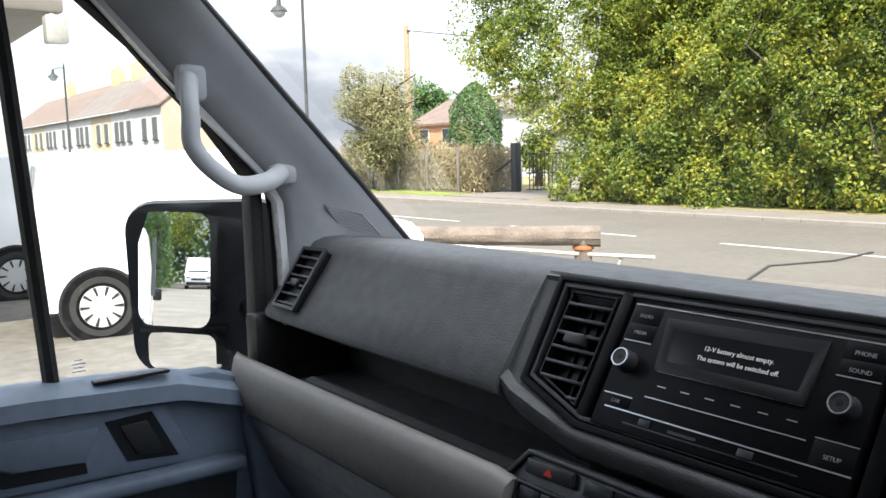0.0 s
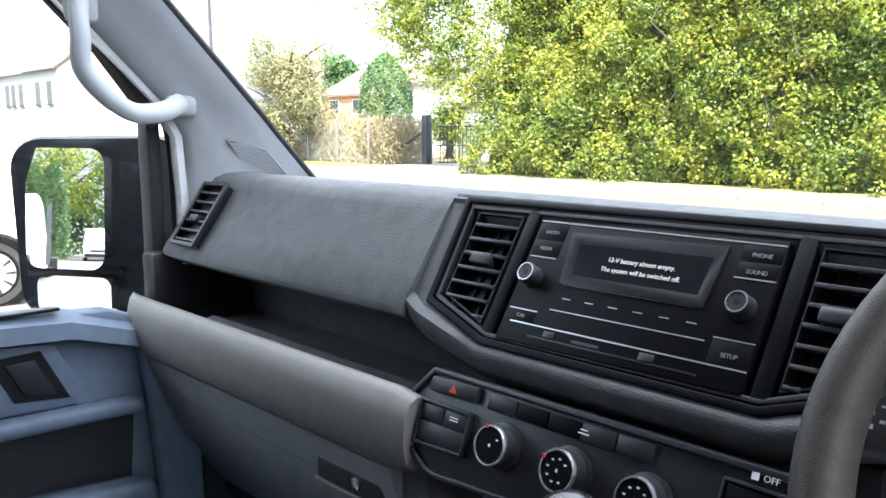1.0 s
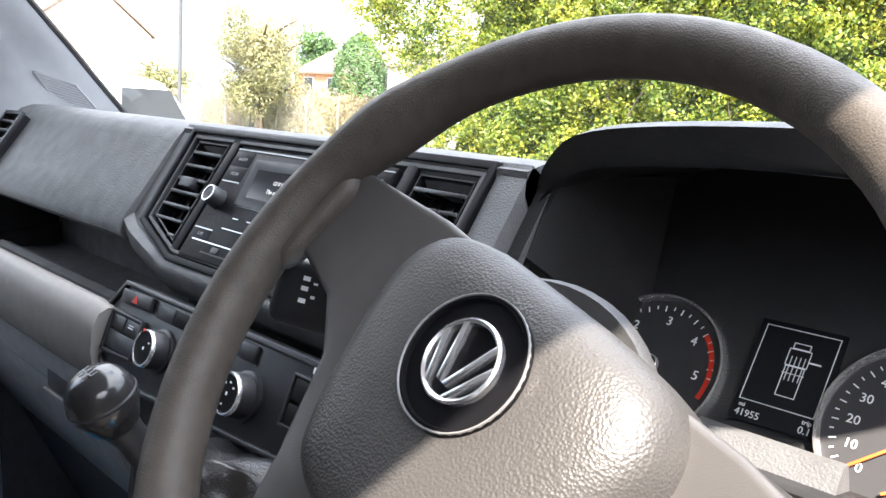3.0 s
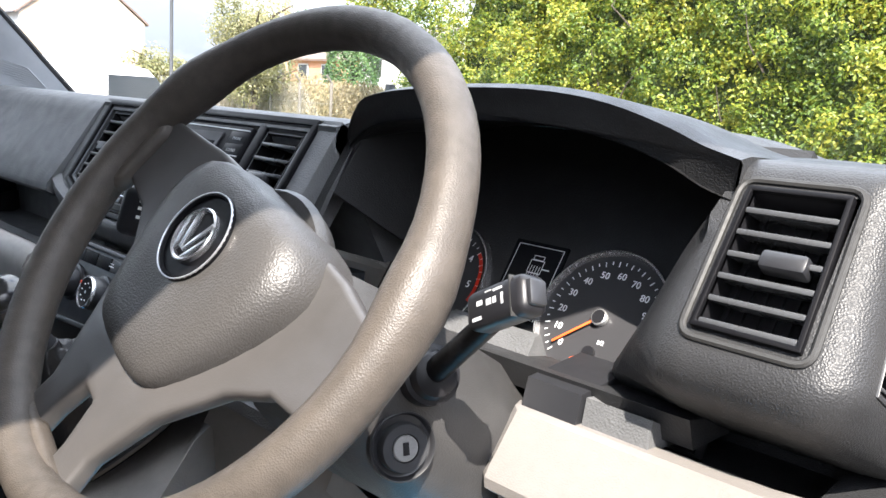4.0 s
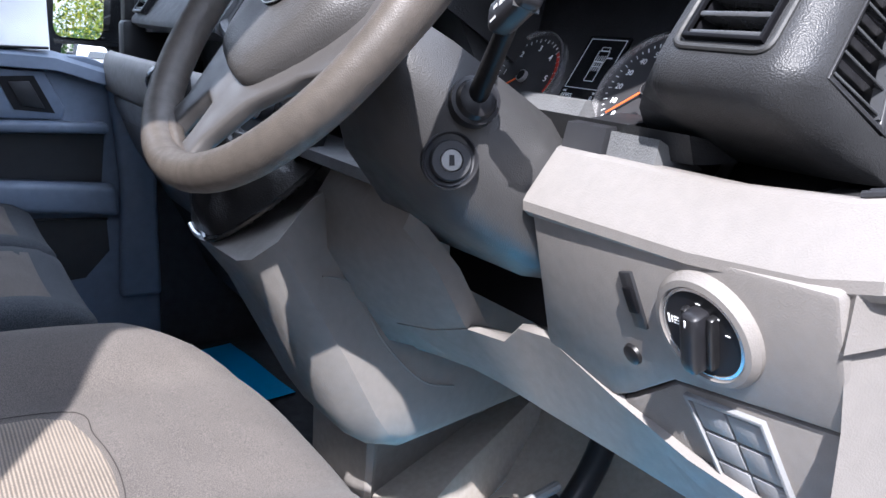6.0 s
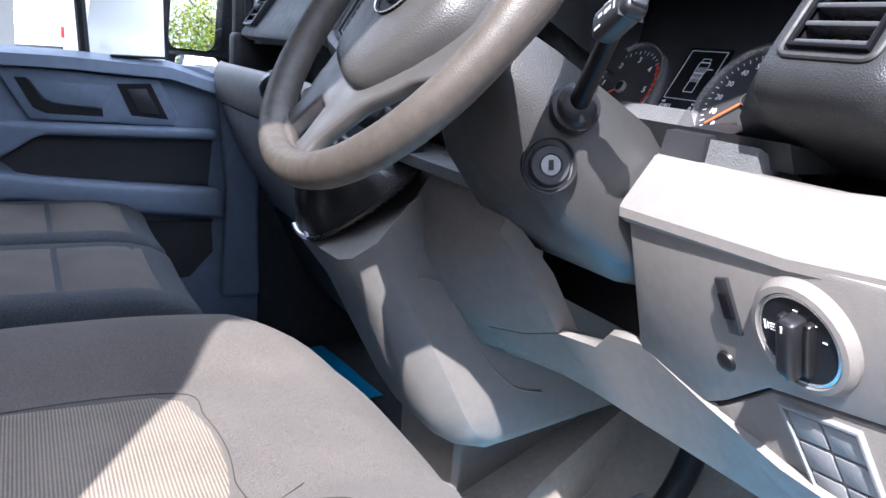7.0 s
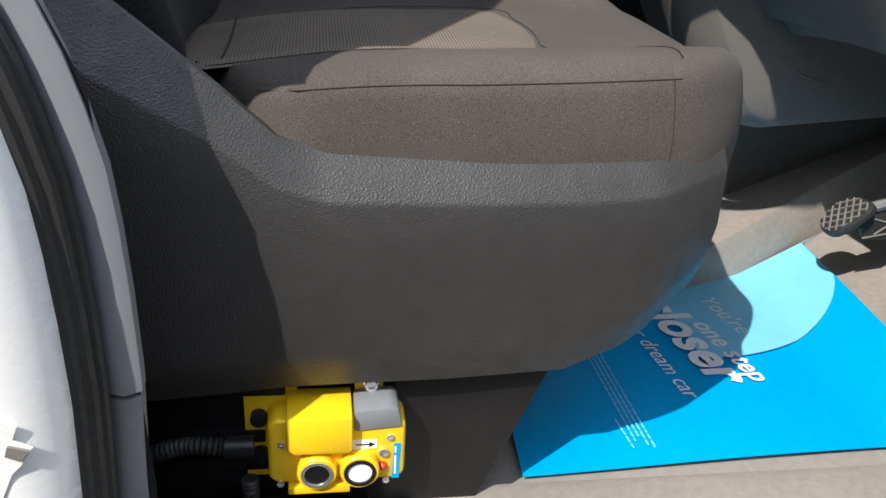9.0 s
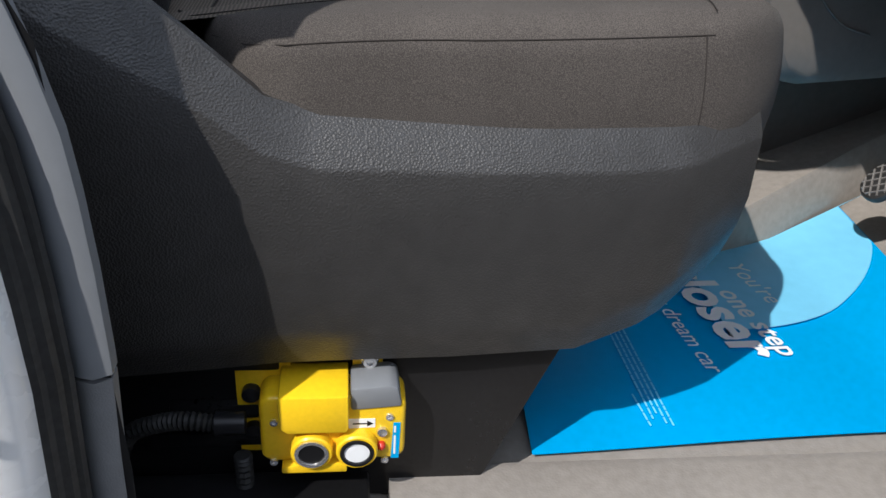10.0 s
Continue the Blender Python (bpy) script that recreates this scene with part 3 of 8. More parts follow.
    solid("wall_front_right", bevel(b, 0.01), WHITEPAINT, "white steel door post ahead of the doorway", "door post", kind="structure")
    prof = [(-1.0, -0.3), (-1.0, 1.78), (-1.62, 1.78), (-1.62, -0.3)]
    b = loft([[(x, y, z) for y, z in prof] for x in (-0.97, -0.93)])
    solid("wall_left", b, BLUEGREY, "blue-grey side panel behind the passenger door", "wall", kind="structure")


def passenger_door():
    d = thing("door_1", "closed passenger door with blue-grey moulded trim", "door", kind="structure")
    X = -0.915
    m = basis((X, 0, 0), (0, 1, 0), (0, 0, 1))        # local x forward, y up, z towards the seats... (faces +x)
    body = [(-1.02, 0.02), (-0.02, 0.02), (-0.02, 0.30), (-0.055, 0.60), (-0.10, 0.70), (-0.20, 0.738), (-0.50, 0.752), (-1.02, 0.762)]
    part("panel", prism(body, -0.05, 0.0, m, 0.008), BLUEGREY, d)
    # window ledge
    part("ledge", loft([[(X - 0.055, y, z - 0.03), (X - 0.055, y, z + 0.008), (X - 0.01, y, z + 0.01), (X + 0.028, y, z - 0.004), (X + 0.034, y, z - 0.03)] for y, z in ((-1.02, 0.760), (-0.5, 0.752), (-0.27, 0.738), (-0.16, 0.705))]), BLUEGREY, d)
    part("ledge_vent", box((0.02, 0.12, 0.006), (X + 0.002, -0.34, 0.754), r=0.002), BLACK, d)
    # raised upper field with the release handle
    up = [(-0.645, 0.725), (-0.61, 0.665), (-0.575, 0.606), (-0.262, 0.594), (-0.252, 0.620), (-0.292, 0.704)]
    part("upper_field", prism(up, -0.001, 0.014, m, 0.006), BLUEGREY, d)
    rec = [(-0.602, 0.698), (-0.566, 0.632), (-0.540, 0.620), (-0.420, 0.615), (-0.422, 0.632), (-0.525, 0.640), (-0.546, 0.650), (-0.578, 0.698)]
    part("handle_recess", prism(rec, 0.0135, 0.0155, m), BLACK, d, "dark recess of the door release")
    part("release_handle", prism([(-0.575, 0.697), (-0.544, 0.652), (-0.524, 0.642), (-0.422, 0.634), (-0.400, 0.686)], 0.0135, 0.022, m, 0.005), BLUEGREY, d, "blue-grey door release lever")
    part("switch_pocket", prism([(-0.390, 0.691), (-0.315, 0.694), (-0.275, 0.611), (-0.358, 0.619)], 0.0135, 0.0155, m), BLACK, d)
    part("window_switch", prism([(-0.368, 0.680), (-0.325, 0.682), (-0.295, 0.622), (-0.343, 0.628)], 0.0155, 0.019, m, 0.002), SATIN, d, "black window switch")
    # wing of the armrest, the hollow under it and the long rail
    arm = [(-1.02, 0.650), (-0.86, 0.618), (-0.566, 0.600), (-0.165, 0.592), (-0.165, 0.566), (-0.540, 0.574), (-0.566, 0.566), (-0.640, 0.520), (-0.682, 0.526), (-0.815, 0.574), (-0.92, 0.615), (-1.02, 0.630)]
    part("armrest", prism(arm, -0.001, 0.045, m, 0.010, 3), BLUEGREY, d)
    # flat dark plate stands in for the shade inside the hollow
    part("grip_hollow_shade", prism([(-0.64, 0.512), (-0.56, 0.566), (-0.17, 0.563), (-0.18, 0.448), (-0.60, 0.480)], -0.001, 0.004, m), SATIN, d)
    rail = [(-1.02, 0.545), (-0.93, 0.528), (-0.696, 0.500), (-0.57, 0.480), (-0.383, 0.462), (-0.155, 0.446), (-0.15, 0.372), (-0.395, 0.395), (-0.57, 0.425), (-0.84, 0.428), (-1.02, 0.44)]
    part("pocket_rail", prism(rail, -0.001, 0.055, m, 0.014, 3), BLUEGREY, d)
    part("front_upright", prism([(-0.165, 0.70), (-0.10, 0.66), (-0.06, 0.50), (-0.05, 0.16), (-0.15, 0.16), (-0.14, 0.45)], -0.001, 0.03, m, 0.012, 3), BLUEGREY, d)
    low = [(-0.380, 0.366), (-0.172, 0.356), (-0.168, 0.278), (-0.225, 0.215), (-0.380, 0.20)]
    part("lower_pocket", prism(low, -0.001, 0.004, m), SATIN, d)
    part("lower_rim", tube([(X + 0.006, -0.380, 0.368), (X + 0.006, -0.170, 0.358)], 0.003, 6), SATIN, d)
    # frame round the glass
    part("front_frame", box((0.04, 0.026, 0.56), (X - 0.04, -0.098, 0.97), m=None, r=0.006), RUBBER, d, "black window frame")
    part("divider_bar", tube([(X - 0.035, -0.452, 0.74), (X - 0.035, -0.482, 1.25), (X - 0.04, -0.50, 1.5)], 0.0145, 8, flat=0.7), RUBBER, d, "black upright bar in the window")
    part("slanted_frame", tube([(X - 0.02, -0.088, 1.045), (X - 0.02, -0.211, 1.214), (X - 0.02, -0.289, 1.289), (X - 0.02, -0.369, 1.361), (X - 0.02, -0.72, 1.66), (X - 0.02, -1.02, 1.66)], 0.02, 8), RUBBER, d, "black sloping window frame")
    g = prism([(-1.02, 0.74), (-0.11, 0.72), (-0.11, 1.02), (-0.25, 1.2), (-0.42, 1.36), (-0.75, 1.64), (-1.02, 1.66)], -0.042, -0.038, m)
    ob = part("pane", g, GLASS, d, "clear side window")
    ob.visible_shadow = False
    b = bmesh.new()
    mm = basis((X - 0.036, -0.41, 0.785), (0, 1, 0), (0, 0, 1))
    for a, w in ((0.0, 0.012), (-0.006, 0.022), (-0.012, 0.016), (-0.018, 0.020)):
        box((w, 0.0022, 0.0004), (0.0, a, 0.0), bm=b)
    b.transform(mm)
    part("glass_mark", b, WHITEINK, d)


def door_mirror():
    o = thing("door_mirror", "large black door mirror with two glasses outside the passenger window", "mirror", at=(-1.2, -0.11, 0.84))
    inv = Matrix.Translation(o.location).inverted()
    # the glass faces back and towards the driver
    m = Matrix.Translation((-1.2, -0.12, 0.84)) @ basis((0, 0, 0), (0.62, 0.785, 0.0), (0.03, -0.03, 1.0))

    def rr(w, h, r, n=6, cx=0.0, cy=0.0):
        out = []
        for qx, qy, a0 in ((1, 1, 0), (-1, 1, 90), (-1, -1, 180), (1, -1, 270)):
            for k in range(n + 1):
                a = radians(a0 + 90 * k / n)
                out.append((cx + qx * (w / 2 - r) + r * math.cos(a), cy + qy * (h / 2 - r) + r * math.sin(a)))
        return out
    b = loft([[(x, y, -0.085) for x, y in rr(0.20, 0.24, 0.06, cx=0.055)], [(x, y, -0.05) for x, y in rr(0.31, 0.33, 0.075, cx=0.036)],
              [(x, y, 0.0) for x, y in rr(0.336, 0.36, 0.065, cx=0.032)], [(x, y, 0.012) for x, y in rr(0.326, 0.35, 0.06, cx=0.032)],
              [(x, y, 0.004) for x, y in rr(0.26, 0.325, 0.05, cx=0.010)]])
    b.transform(inv @ m)
    part("housing", b, SATIN, o, "textured black mirror housing", sharp=45)
    b = prism(rr(0.168, 0.228, 0.03), -0.024, 0.0, inv @ m @ Matrix.Translation((-0.030, 0.045, 0.034)) @ pose(0, 0, 0, -6.6, -17, 0))
    part("main_glass", b, SILVER, o, "mirror glass", sharp=20)
    b = prism(rr(0.160, 0.076, 0.02), -0.024, 0.0, inv @ m @ Matrix.Translation((-0.026, -0.124, 0.034)) @ pose(0, 0, 0, -3.5, -17, 0))
    part("wide_glass", b, SILVER, o, "small wide-angle glass", sharp=20)
    b = prism(rr(0.18, 0.012, 0.003, cx=-0.024, cy=-0.081), 0.004, 0.02, inv @ m, 0.001)
    part("divider", b, BLACK, o)
    b = tube([(-1.14, -0.02, 0.80), (-1.05, -0.02, 0.74), (-0.95, -0.04, 0.70)], 0.035, 10)
    b.transform(inv)
    part("arm", b, BLACK, o)


# ---------------------------------------------------------------- dashboard
def vent(parent, m, quad, slats, tab=None, depth=0.018, frame_w=0.006, proud=0.004, fmat=None, lead=12, vertical=0):
    """An air vent in the local plane of m: outline as four corners top-left, top-right, bottom-right, bottom-left."""
    outer = quad
    inner = shrink(quad, frame_w)
    f = part("air_vent", holed(outer, inner, -0.004, proud, m, 0.0012), fmat or GLOSS, parent, "black air vent with slats")
    part("vent_backing", prism(shrink(quad, frame_w * 0.6), -depth - 0.004, -depth, m), BLACK, f)
    b = holed(shrink(quad, frame_w * 0.5), inner, -depth, 0.0, m)
    part("vent_wall", b, BLACK, f)
    tl, tr, br, bl = (Vector(p) for p in inner)
    top_y, low_y = (tl.y + tr.y) / 2, min(bl.y, br.y)
    pitch = (top_y - low_y) / slats
    for k in range(slats):
        y = top_y - pitch * (k + 0.7)
        cut = []
        for p, q in ((tl, tr), (tr, br), (br, bl), (bl, tl)):
            if (p.y - y) * (q.y - y) < 0:
                cut.append(p.x + (q.x - p.x) * (y - p.y) / (q.y - p.y))
        if len(cut) < 2 or max(cut) - min(cut) < 0.012:
            continue
        w = max(cut) - min(cut)
        mm = m @ Matrix.Translation(((max(cut) + min(cut)) / 2, y, -depth * 0.38)) @ pose(0, 0, 0, lead, 0, 0)
        s = box((w - 0.0006, min(0.0042, pitch * 0.28), depth * 0.95), r=0.0012, seg=2)
        s.transform(mm)
        part("slat", s, SLAT, f)
    for k in range(vertical):
        t = (k + 0.5) / vertical
        a, c = bl.lerp(br, t), tl.lerp(tr, t)
        s = box((0.002, (c - a).length, 0.004), ((a.x + c.x) / 2, (a.y + c.y) / 2, -depth * 0.9))
        s.transform(m)
        part("vane", s, BLACK, f)
    if tab:
        x, y, w, h = tab
        s = box((w, h, 0.016), (x, y, 0.001), r=0.003, seg=2)
        s.transform(m @ Matrix.Translation((0, 0, -0.002)))
        t = part("slider_tab", s, SATIN, f, "black slider tab")
    return f


def dashboard():
    d = thing("dashboard", "dark grey grained van dashboard with light grey lower panels", "dashboard")
    # passenger pad and the body round the middle bezel
    def sec(x, low_y, low_z, dy=0.0):
        return [(x, 0.30, 0.90), (x, 0.29, 0.918), (x, 0.14, 0.945), (x, 0.035, 0.957), (x, 0.006 + dy, 0.956), (x, -0.014 + dy, 0.948), (x, -0.026 + dy, 0.934),
                (x, low_y * 0.55 - 0.012, 0.934 + (low_z - 0.934) * 0.55), (x, low_y + 0.004, low_z + 0.010), (x, low_y + 0.004, low_z), (x, low_y + 0.02, low_z - 0.010), (x, 0.06, low_z - 0.03), (x, 0.28, 0.72)]
    ends = [(-0.935, 0.02), (-0.925, 0.004), (-0.905, 0.0)]
    rings = []
    for x, dy in ends:
        rings.append([(x, max(y, -0.5) + dy * (1 if y < 0.2 else 0), z) for _, y, z in sec(x, -0.105, 0.820)])
    rings += [sec(x, -0.105, 0.818) for x in (-0.7, -0.45, -0.285)]
    part("passenger_pad", loft(rings), PAD, d, "dark grey grained dashboard pad", sharp=40)
    # the middle: a plate with an eight-sided opening
    octo = [(-0.262, 0.070), (0.252, 0.072), (0.252, 0.0), (0.250, -0.065), (0.156, -0.101), (-0.153, -0.101), (-0.257, -0.067), (-0.259, 0.0)]
    rim = [(-0.285, 0.074), (0.285, 0.074), (0.285, 0.0), (0.285, -0.074), (0.162, -0.112), (-0.159, -0.112), (-0.285, -0.078), (-0.285, 0.0)]
    b = holed(rim, [(x * 1.004, y * 1.004) for x, y in octo], -0.05, 0.0, FACE)
    part("middle_surround", bevel(b, 0.006, 2, 50), PAD, d, sharp=40)
    b = loft([[(x, 0.30, 0.90), (x, 0.29, 0.918), (x, 0.14, 0.945), (x, 0.035, 0.957), (x, 0.006, 0.956), (x, -0.014, 0.950), (x, -0.015, 0.93), (x, 0.06, 0.80), (x, 0.28, 0.80)] for x in (-0.285, 0.0, 0.285)])
    part("middle_top", b, PAD, d, sharp=40)
    # padded underside below the bezel, turned towards the floor
    b = loft([[(x, y0 + 0.010, z0 + 0.010), (x, y0 + 0.001, z0 + 0.004), (x, y0, z0 - 0.004), (x, y0 + 0.006, z0 - 0.018), (x, y0 + 0.018, z0 - 0.030), (x, y0 + 0.05, z0 - 0.034), (x, y0 + 0.06, z0 + 0.02)]
              for x, y0, z0 in ((-0.284, -0.094, 0.832), (-0.262, -0.098, 0.822), (-0.215, -0.104, 0.812), (-0.159, -0.109, 0.800), (0.0, -0.109, 0.800), (0.162, -0.109, 0.800), (0.285, -0.094, 0.830))])
    part("padded_lip", b, PAD, d, sharp=50)
    # bezel: stepped gloss frame
    b = holed(octo, shrink(octo, 0.008), -0.02, 0.004, FACE, 0.0015)
    part("bezel_rim", b, GLOSS, d, "glossy black eight-sided bezel")
    i1 = shrink(octo, 0.010)
    b = holed(i1, shrink(octo, 0.015), -0.02, 0.001, FACE, 0.001)
    part("bezel_step", b, SATIN, d)
    part("bezel_panel", prism(shrink(octo, 0.0135), -0.03, -0.022, FACE), BLACK, d)
    for s in (-1, 1):
        b = prism([(s * 0.160, 0.062), (s * 0.144, 0.062), (s * 0.144, -0.088), (s * 0.160, -0.088)] if s > 0 else [(-0.144, 0.062), (-0.160, 0.062), (-0.160, -0.088), (-0.144, -0.088)], -0.022, 0.001, FACE, 0.002)
        part("upright_strip", b, GLOSS, d, "glossy black upright strip")
    vent(d, FACE, [(-0.236, 0.053), (-0.164, 0.053), (-0.164, -0.080), (-0.236, -0.054)], 7, (-0.200, -0.006, 0.030, 0.014), depth=0.02, frame_w=0.003, proud=-0.003, vertical=4)
    vent(d, FACE, [(0.164, 0.053), (0.236, 0.053), (0.236, -0.054), (0.164, -0.080)], 7, (0.196, -0.008, 0.034, 0.014), depth=0.02, frame_w=0.003, proud=-0.003, vertical=4)
    # passenger's outer vent
    vent(d, FACE @ Matrix.Translation((0, 0, 0.021)), [(-0.872, 0.046), (-0.792, 0.048), (-0.800, -0.072), (-0.882, -0.072)], 6, (-0.838, -0.022, 0.026, 0.013), depth=0.012, frame_w=0.007, proud=0.003, fmat=SATIN)
    # open shelf in front of the passenger
    prof = [(0.06, 0.80), (0.065, 0.70), (0.05, 0.694), (-0.126, 0.700), (-0.134, 0.706), (-0.134, 0.60), (0.1, 0.60), (0.1, 0.80)]
    part("shelf", loft([[(x, y, z) for y, z in prof] for x in (-0.95, -0.2)]), PAD, d, "dark open shelf")
    b = loft([[(x, y, z) for y, z in ((-0.062, 0.695), (-0.062, 0.725), (-0.074, 0.729), (-0.087, 0.725), (-0.087, 0.695))] for x in (-0.80, -0.25)])
    part("shelf_ridge", bevel(b, 0.003), PAD, d)
    part("shelf_end", box((0.05, 0.2, 0.16), (-0.943, -0.02, 0.745), r=0.012), SATIN, d)
    # pale lip along the shelf
    lip = [(-0.132, 0.700), (-0.132, 0.743), (-0.137, 0.751), (-0.147, 0.753), (-0.158, 0.746), (-0.166, 0.726), (-0.168, 0.695), (-0.164, 0.668), (-0.154, 0.658), (-0.132, 0.650)]
    rings = []
    for x, sx in ((-0.965, 0.25), (-0.955, 0.6), (-0.935, 0.88), (-0.90, 1.0), (-0.5, 1.0), (-0.235, 1.0)):
        rings.append([(x, -0.132 + (y + 0.132) * sx, z) for y, z in lip])
    rings.append([(-0.205, y * 1.0 + 0.002, 0.70 + (z - 0.70) * 0.85 + 0.002) for y, z in lip])
    part("pale_lip", loft(rings), GREY, d, "light grey soft lip of the shelf", sharp=50)
    # lower passenger panel and glovebox
    low = [(-0.118, 0.652), (-0.150, 0.654), (-0.150, 0.64), (-0.105, 0.53), (-0.02, 0.40), (0.14, 0.26), (0.3, 0.2), (0.3, 0.65)]
    part("lower_panel", bevel(loft([[(x, y, z) for y, z in low] for x in (-0.93, -0.245)]), 0.008), GREYDARK, d, "dark grey glovebox panel")
    part("glovebox_catch", box((0.13, 0.012, 0.03), (-0.34, -0.137, 0.61), r=0.004), SATIN, d)
    part("catch_lip", box((0.13, 0.004, 0.004), (-0.34, -0.146, 0.595), r=0.001), GREY, d)
    part("catch_lock", box((0.014, 0.006, 0.012), (-0.32, -0.145, 0.612), r=0.002), CHROME, d)
    b = loft([[(x, y, z) for y, z in ((0.1, 0.25), (0.0, 0.42), (-0.02, 0.40), (0.08, 0.2), (0.3, 0.18), (0.3, 0.25))] for x in (-0.9, -0.25)])
    part("lower_apron", b, CARPET, d)
    return d


def heater_panel():
    h = thing("heater_panel", "black heater control panel with three chrome-ringed knobs", "control panel")
    plate = [(-0.212, 0.014), (-0.185, 0.045), (0.225, 0.045), (0.225, -0.036), (-0.150, -0.058), (-0.165, -0.055), (-0.205, -0.035)]
    part("panel_plate", prism(plate, -0.03, 0.0, CLIMA, 0.003), SATIN, h)
    edge = [(-0.216, 0.018), (-0.189, 0.049), (0.229, 0.049), (0.229, -0.040), (-0.154, -0.062), (-0.169, -0.059), (-0.209, -0.039)]
    part("panel_rim", holed(edge, shrink(edge, 0.006), -0.02, 0.004, CLIMA, 0.0015), SATIN, h)
    part("panel_core", box((0.40, 0.14, 0.18), (0.04, 0.0, 0.69)), CARPET, h, "dark body behind the controls")
    # dark apron running from the panel down to the console
    b = loft([[(x, -0.148, 0.694), (x, -0.150, 0.682), (x, -0.118, 0.668), (x, -0.085, 0.62), (x, 0.02, 0.60), (x, 0.02, 0.70)] for x in (-0.155, 0.0, 0.20, 0.40)])
    part("lower_apron", bevel(b, 0.004, 2, 25), PAD, h, "dark grey apron under the heater controls", sharp=40)
    # hazard button and the four switches
    part("hazard_button", prism([(-0.186, 0.040), (-0.116, 0.042), (-0.116, 0.026), (-0.186, 0.024)], 0.0, 0.006, CLIMA, 0.0018), SATIN, h)
    b = prism([(-0.157, 0.0285), (-0.145, 0.0285), (-0.151, 0.0375)], 0.006, 0.0066, CLIMA)
    part("hazard_sign", b, RED, h)
    fr = [(-0.193, 0.015), (-0.118, 0.015), (-0.118, -0.031), (-0.193, -0.034)]
    part("switch_frame", holed(fr, shrink(fr, 0.0035), 0.0, 0.008, CLIMA, 0.001), SATIN, h)
    for x0, x1, y0, y1 in ((-0.188, -0.157, -0.006, 0.010), (-0.155, -0.123, -0.006, 0.010), (-0.188, -0.123, -0.028, -0.008)):
        part("switch", prism([(x0, y1), (x1, y1), (x1, y0), (x0, y0)], 0.0, 0.006, CLIMA, 0.0012), SATIN, h)
    bars([(-0.146, -0.134, 0.001, 0.0022), (-0.146, -0.134, 0.004, 0.005)], 0.0064, CLIMA, WHITEINK, h, "switch_mark")
    # row of blank buttons and the recirculation key
    for k in range(5):
        x0 = -0.102 + 0.039 * k
        part("button", prism([(x0, 0.040), (x0 + 0.037, 0.040), (x0 + 0.037, 0.024), (x0, 0.024)], 0.0, 0.004, CLIMA, 0.001), GLOSS if k in (1, 2) else SATIN, h)
    bars([(0.012, 0.024, 0.030, 0.0312), (0.014, 0.022, 0.0335, 0.0345)], 0.0044, CLIMA, WHITEINK, h, "button_mark")
    # three knobs
    for k, x in enumerate((-0.072, 0.011, 0.093)):
        m = CLIMA @ Matrix.Translation((x, -0.006, 0.0)) @ Matrix.Diagonal((0.76, 0.76, 1.05, 1))
        kn = part("knob", lathe([(0.031, 0.0), (0.031, 0.004), (0.027, 0.005), (0.0265, 0.018), (0.0255, 0.020), (0.0001, 0.0205)], 36, m), SATIN, h, "black rotary knob")
        part("chrome_ring", lathe([(0.0262, 0.018), (0.0262, 0.0205), (0.0252, 0.0222), (0.0232, 0.0222), (0.0228, 0.0200)], 40, m, caps=False), CHROME, kn)
        part("knob_face", lathe([(0.0228, 0.0203), (0.0228, 0.0208), (0.0001, 0.0210)], 32, m), GLOSS, kn)
        a = (112, 150, 215)[k]
        mk = m @ pose(0, 0, 0.0222, 0, 0, a)
        part("pointer", box((0.005, 0.0035, 0.0008), (0.0244, 0, 0.0003), m=mk), RED if k < 2 else ORANGE, kn)
        b = bmesh.new()
        for j in range((1, 7, 6)[k]):
            ang = radians(40 + j * (300 / 7))
            box((0.0035, 0.0022, 0.0004), (0.014 * math.cos(ang), 0.014 * math.sin(ang), 0.0212), bm=b)
        box((0.003, 0.004, 0.0004), (0, 0, 0.0212), bm=b)
        b.transform(m)
        part("knob_mark", b, WHITEINK, kn)
    # keys under the stalk
    m = CLIMA
    fr = [(0.155, 0.034), (0.222, 0.034), (0.218, -0.012), (0.152, -0.014)]
    part("switch_frame", holed(fr, shrink(fr, 0.003), 0.0, 0.006, m, 0.001), SATIN, h)
    for y in (0.030, 0.008):
        part("switch", prism([(0.159, y), (0.217, y), (0.217, y - 0.019), (0.159, y - 0.019)], 0.0, 0.005, m, 0.0012), GLOSS, h)
    lettering("OFF", 0.0075, m @ Matrix.Translation((0.192, 0.041, 0.0035)), WHITEINK, h)
    bars([(0.176, 0.182, 0.038, 0.0445)], 0.0035, m, WHITEINK, h, "switch_mark")
    bars([(0.186, 0.196, -0.006, -0.003), (0.188, 0.194, -0.002, 0.0)], 0.0055, m, AMBER, h, "amber_mark")


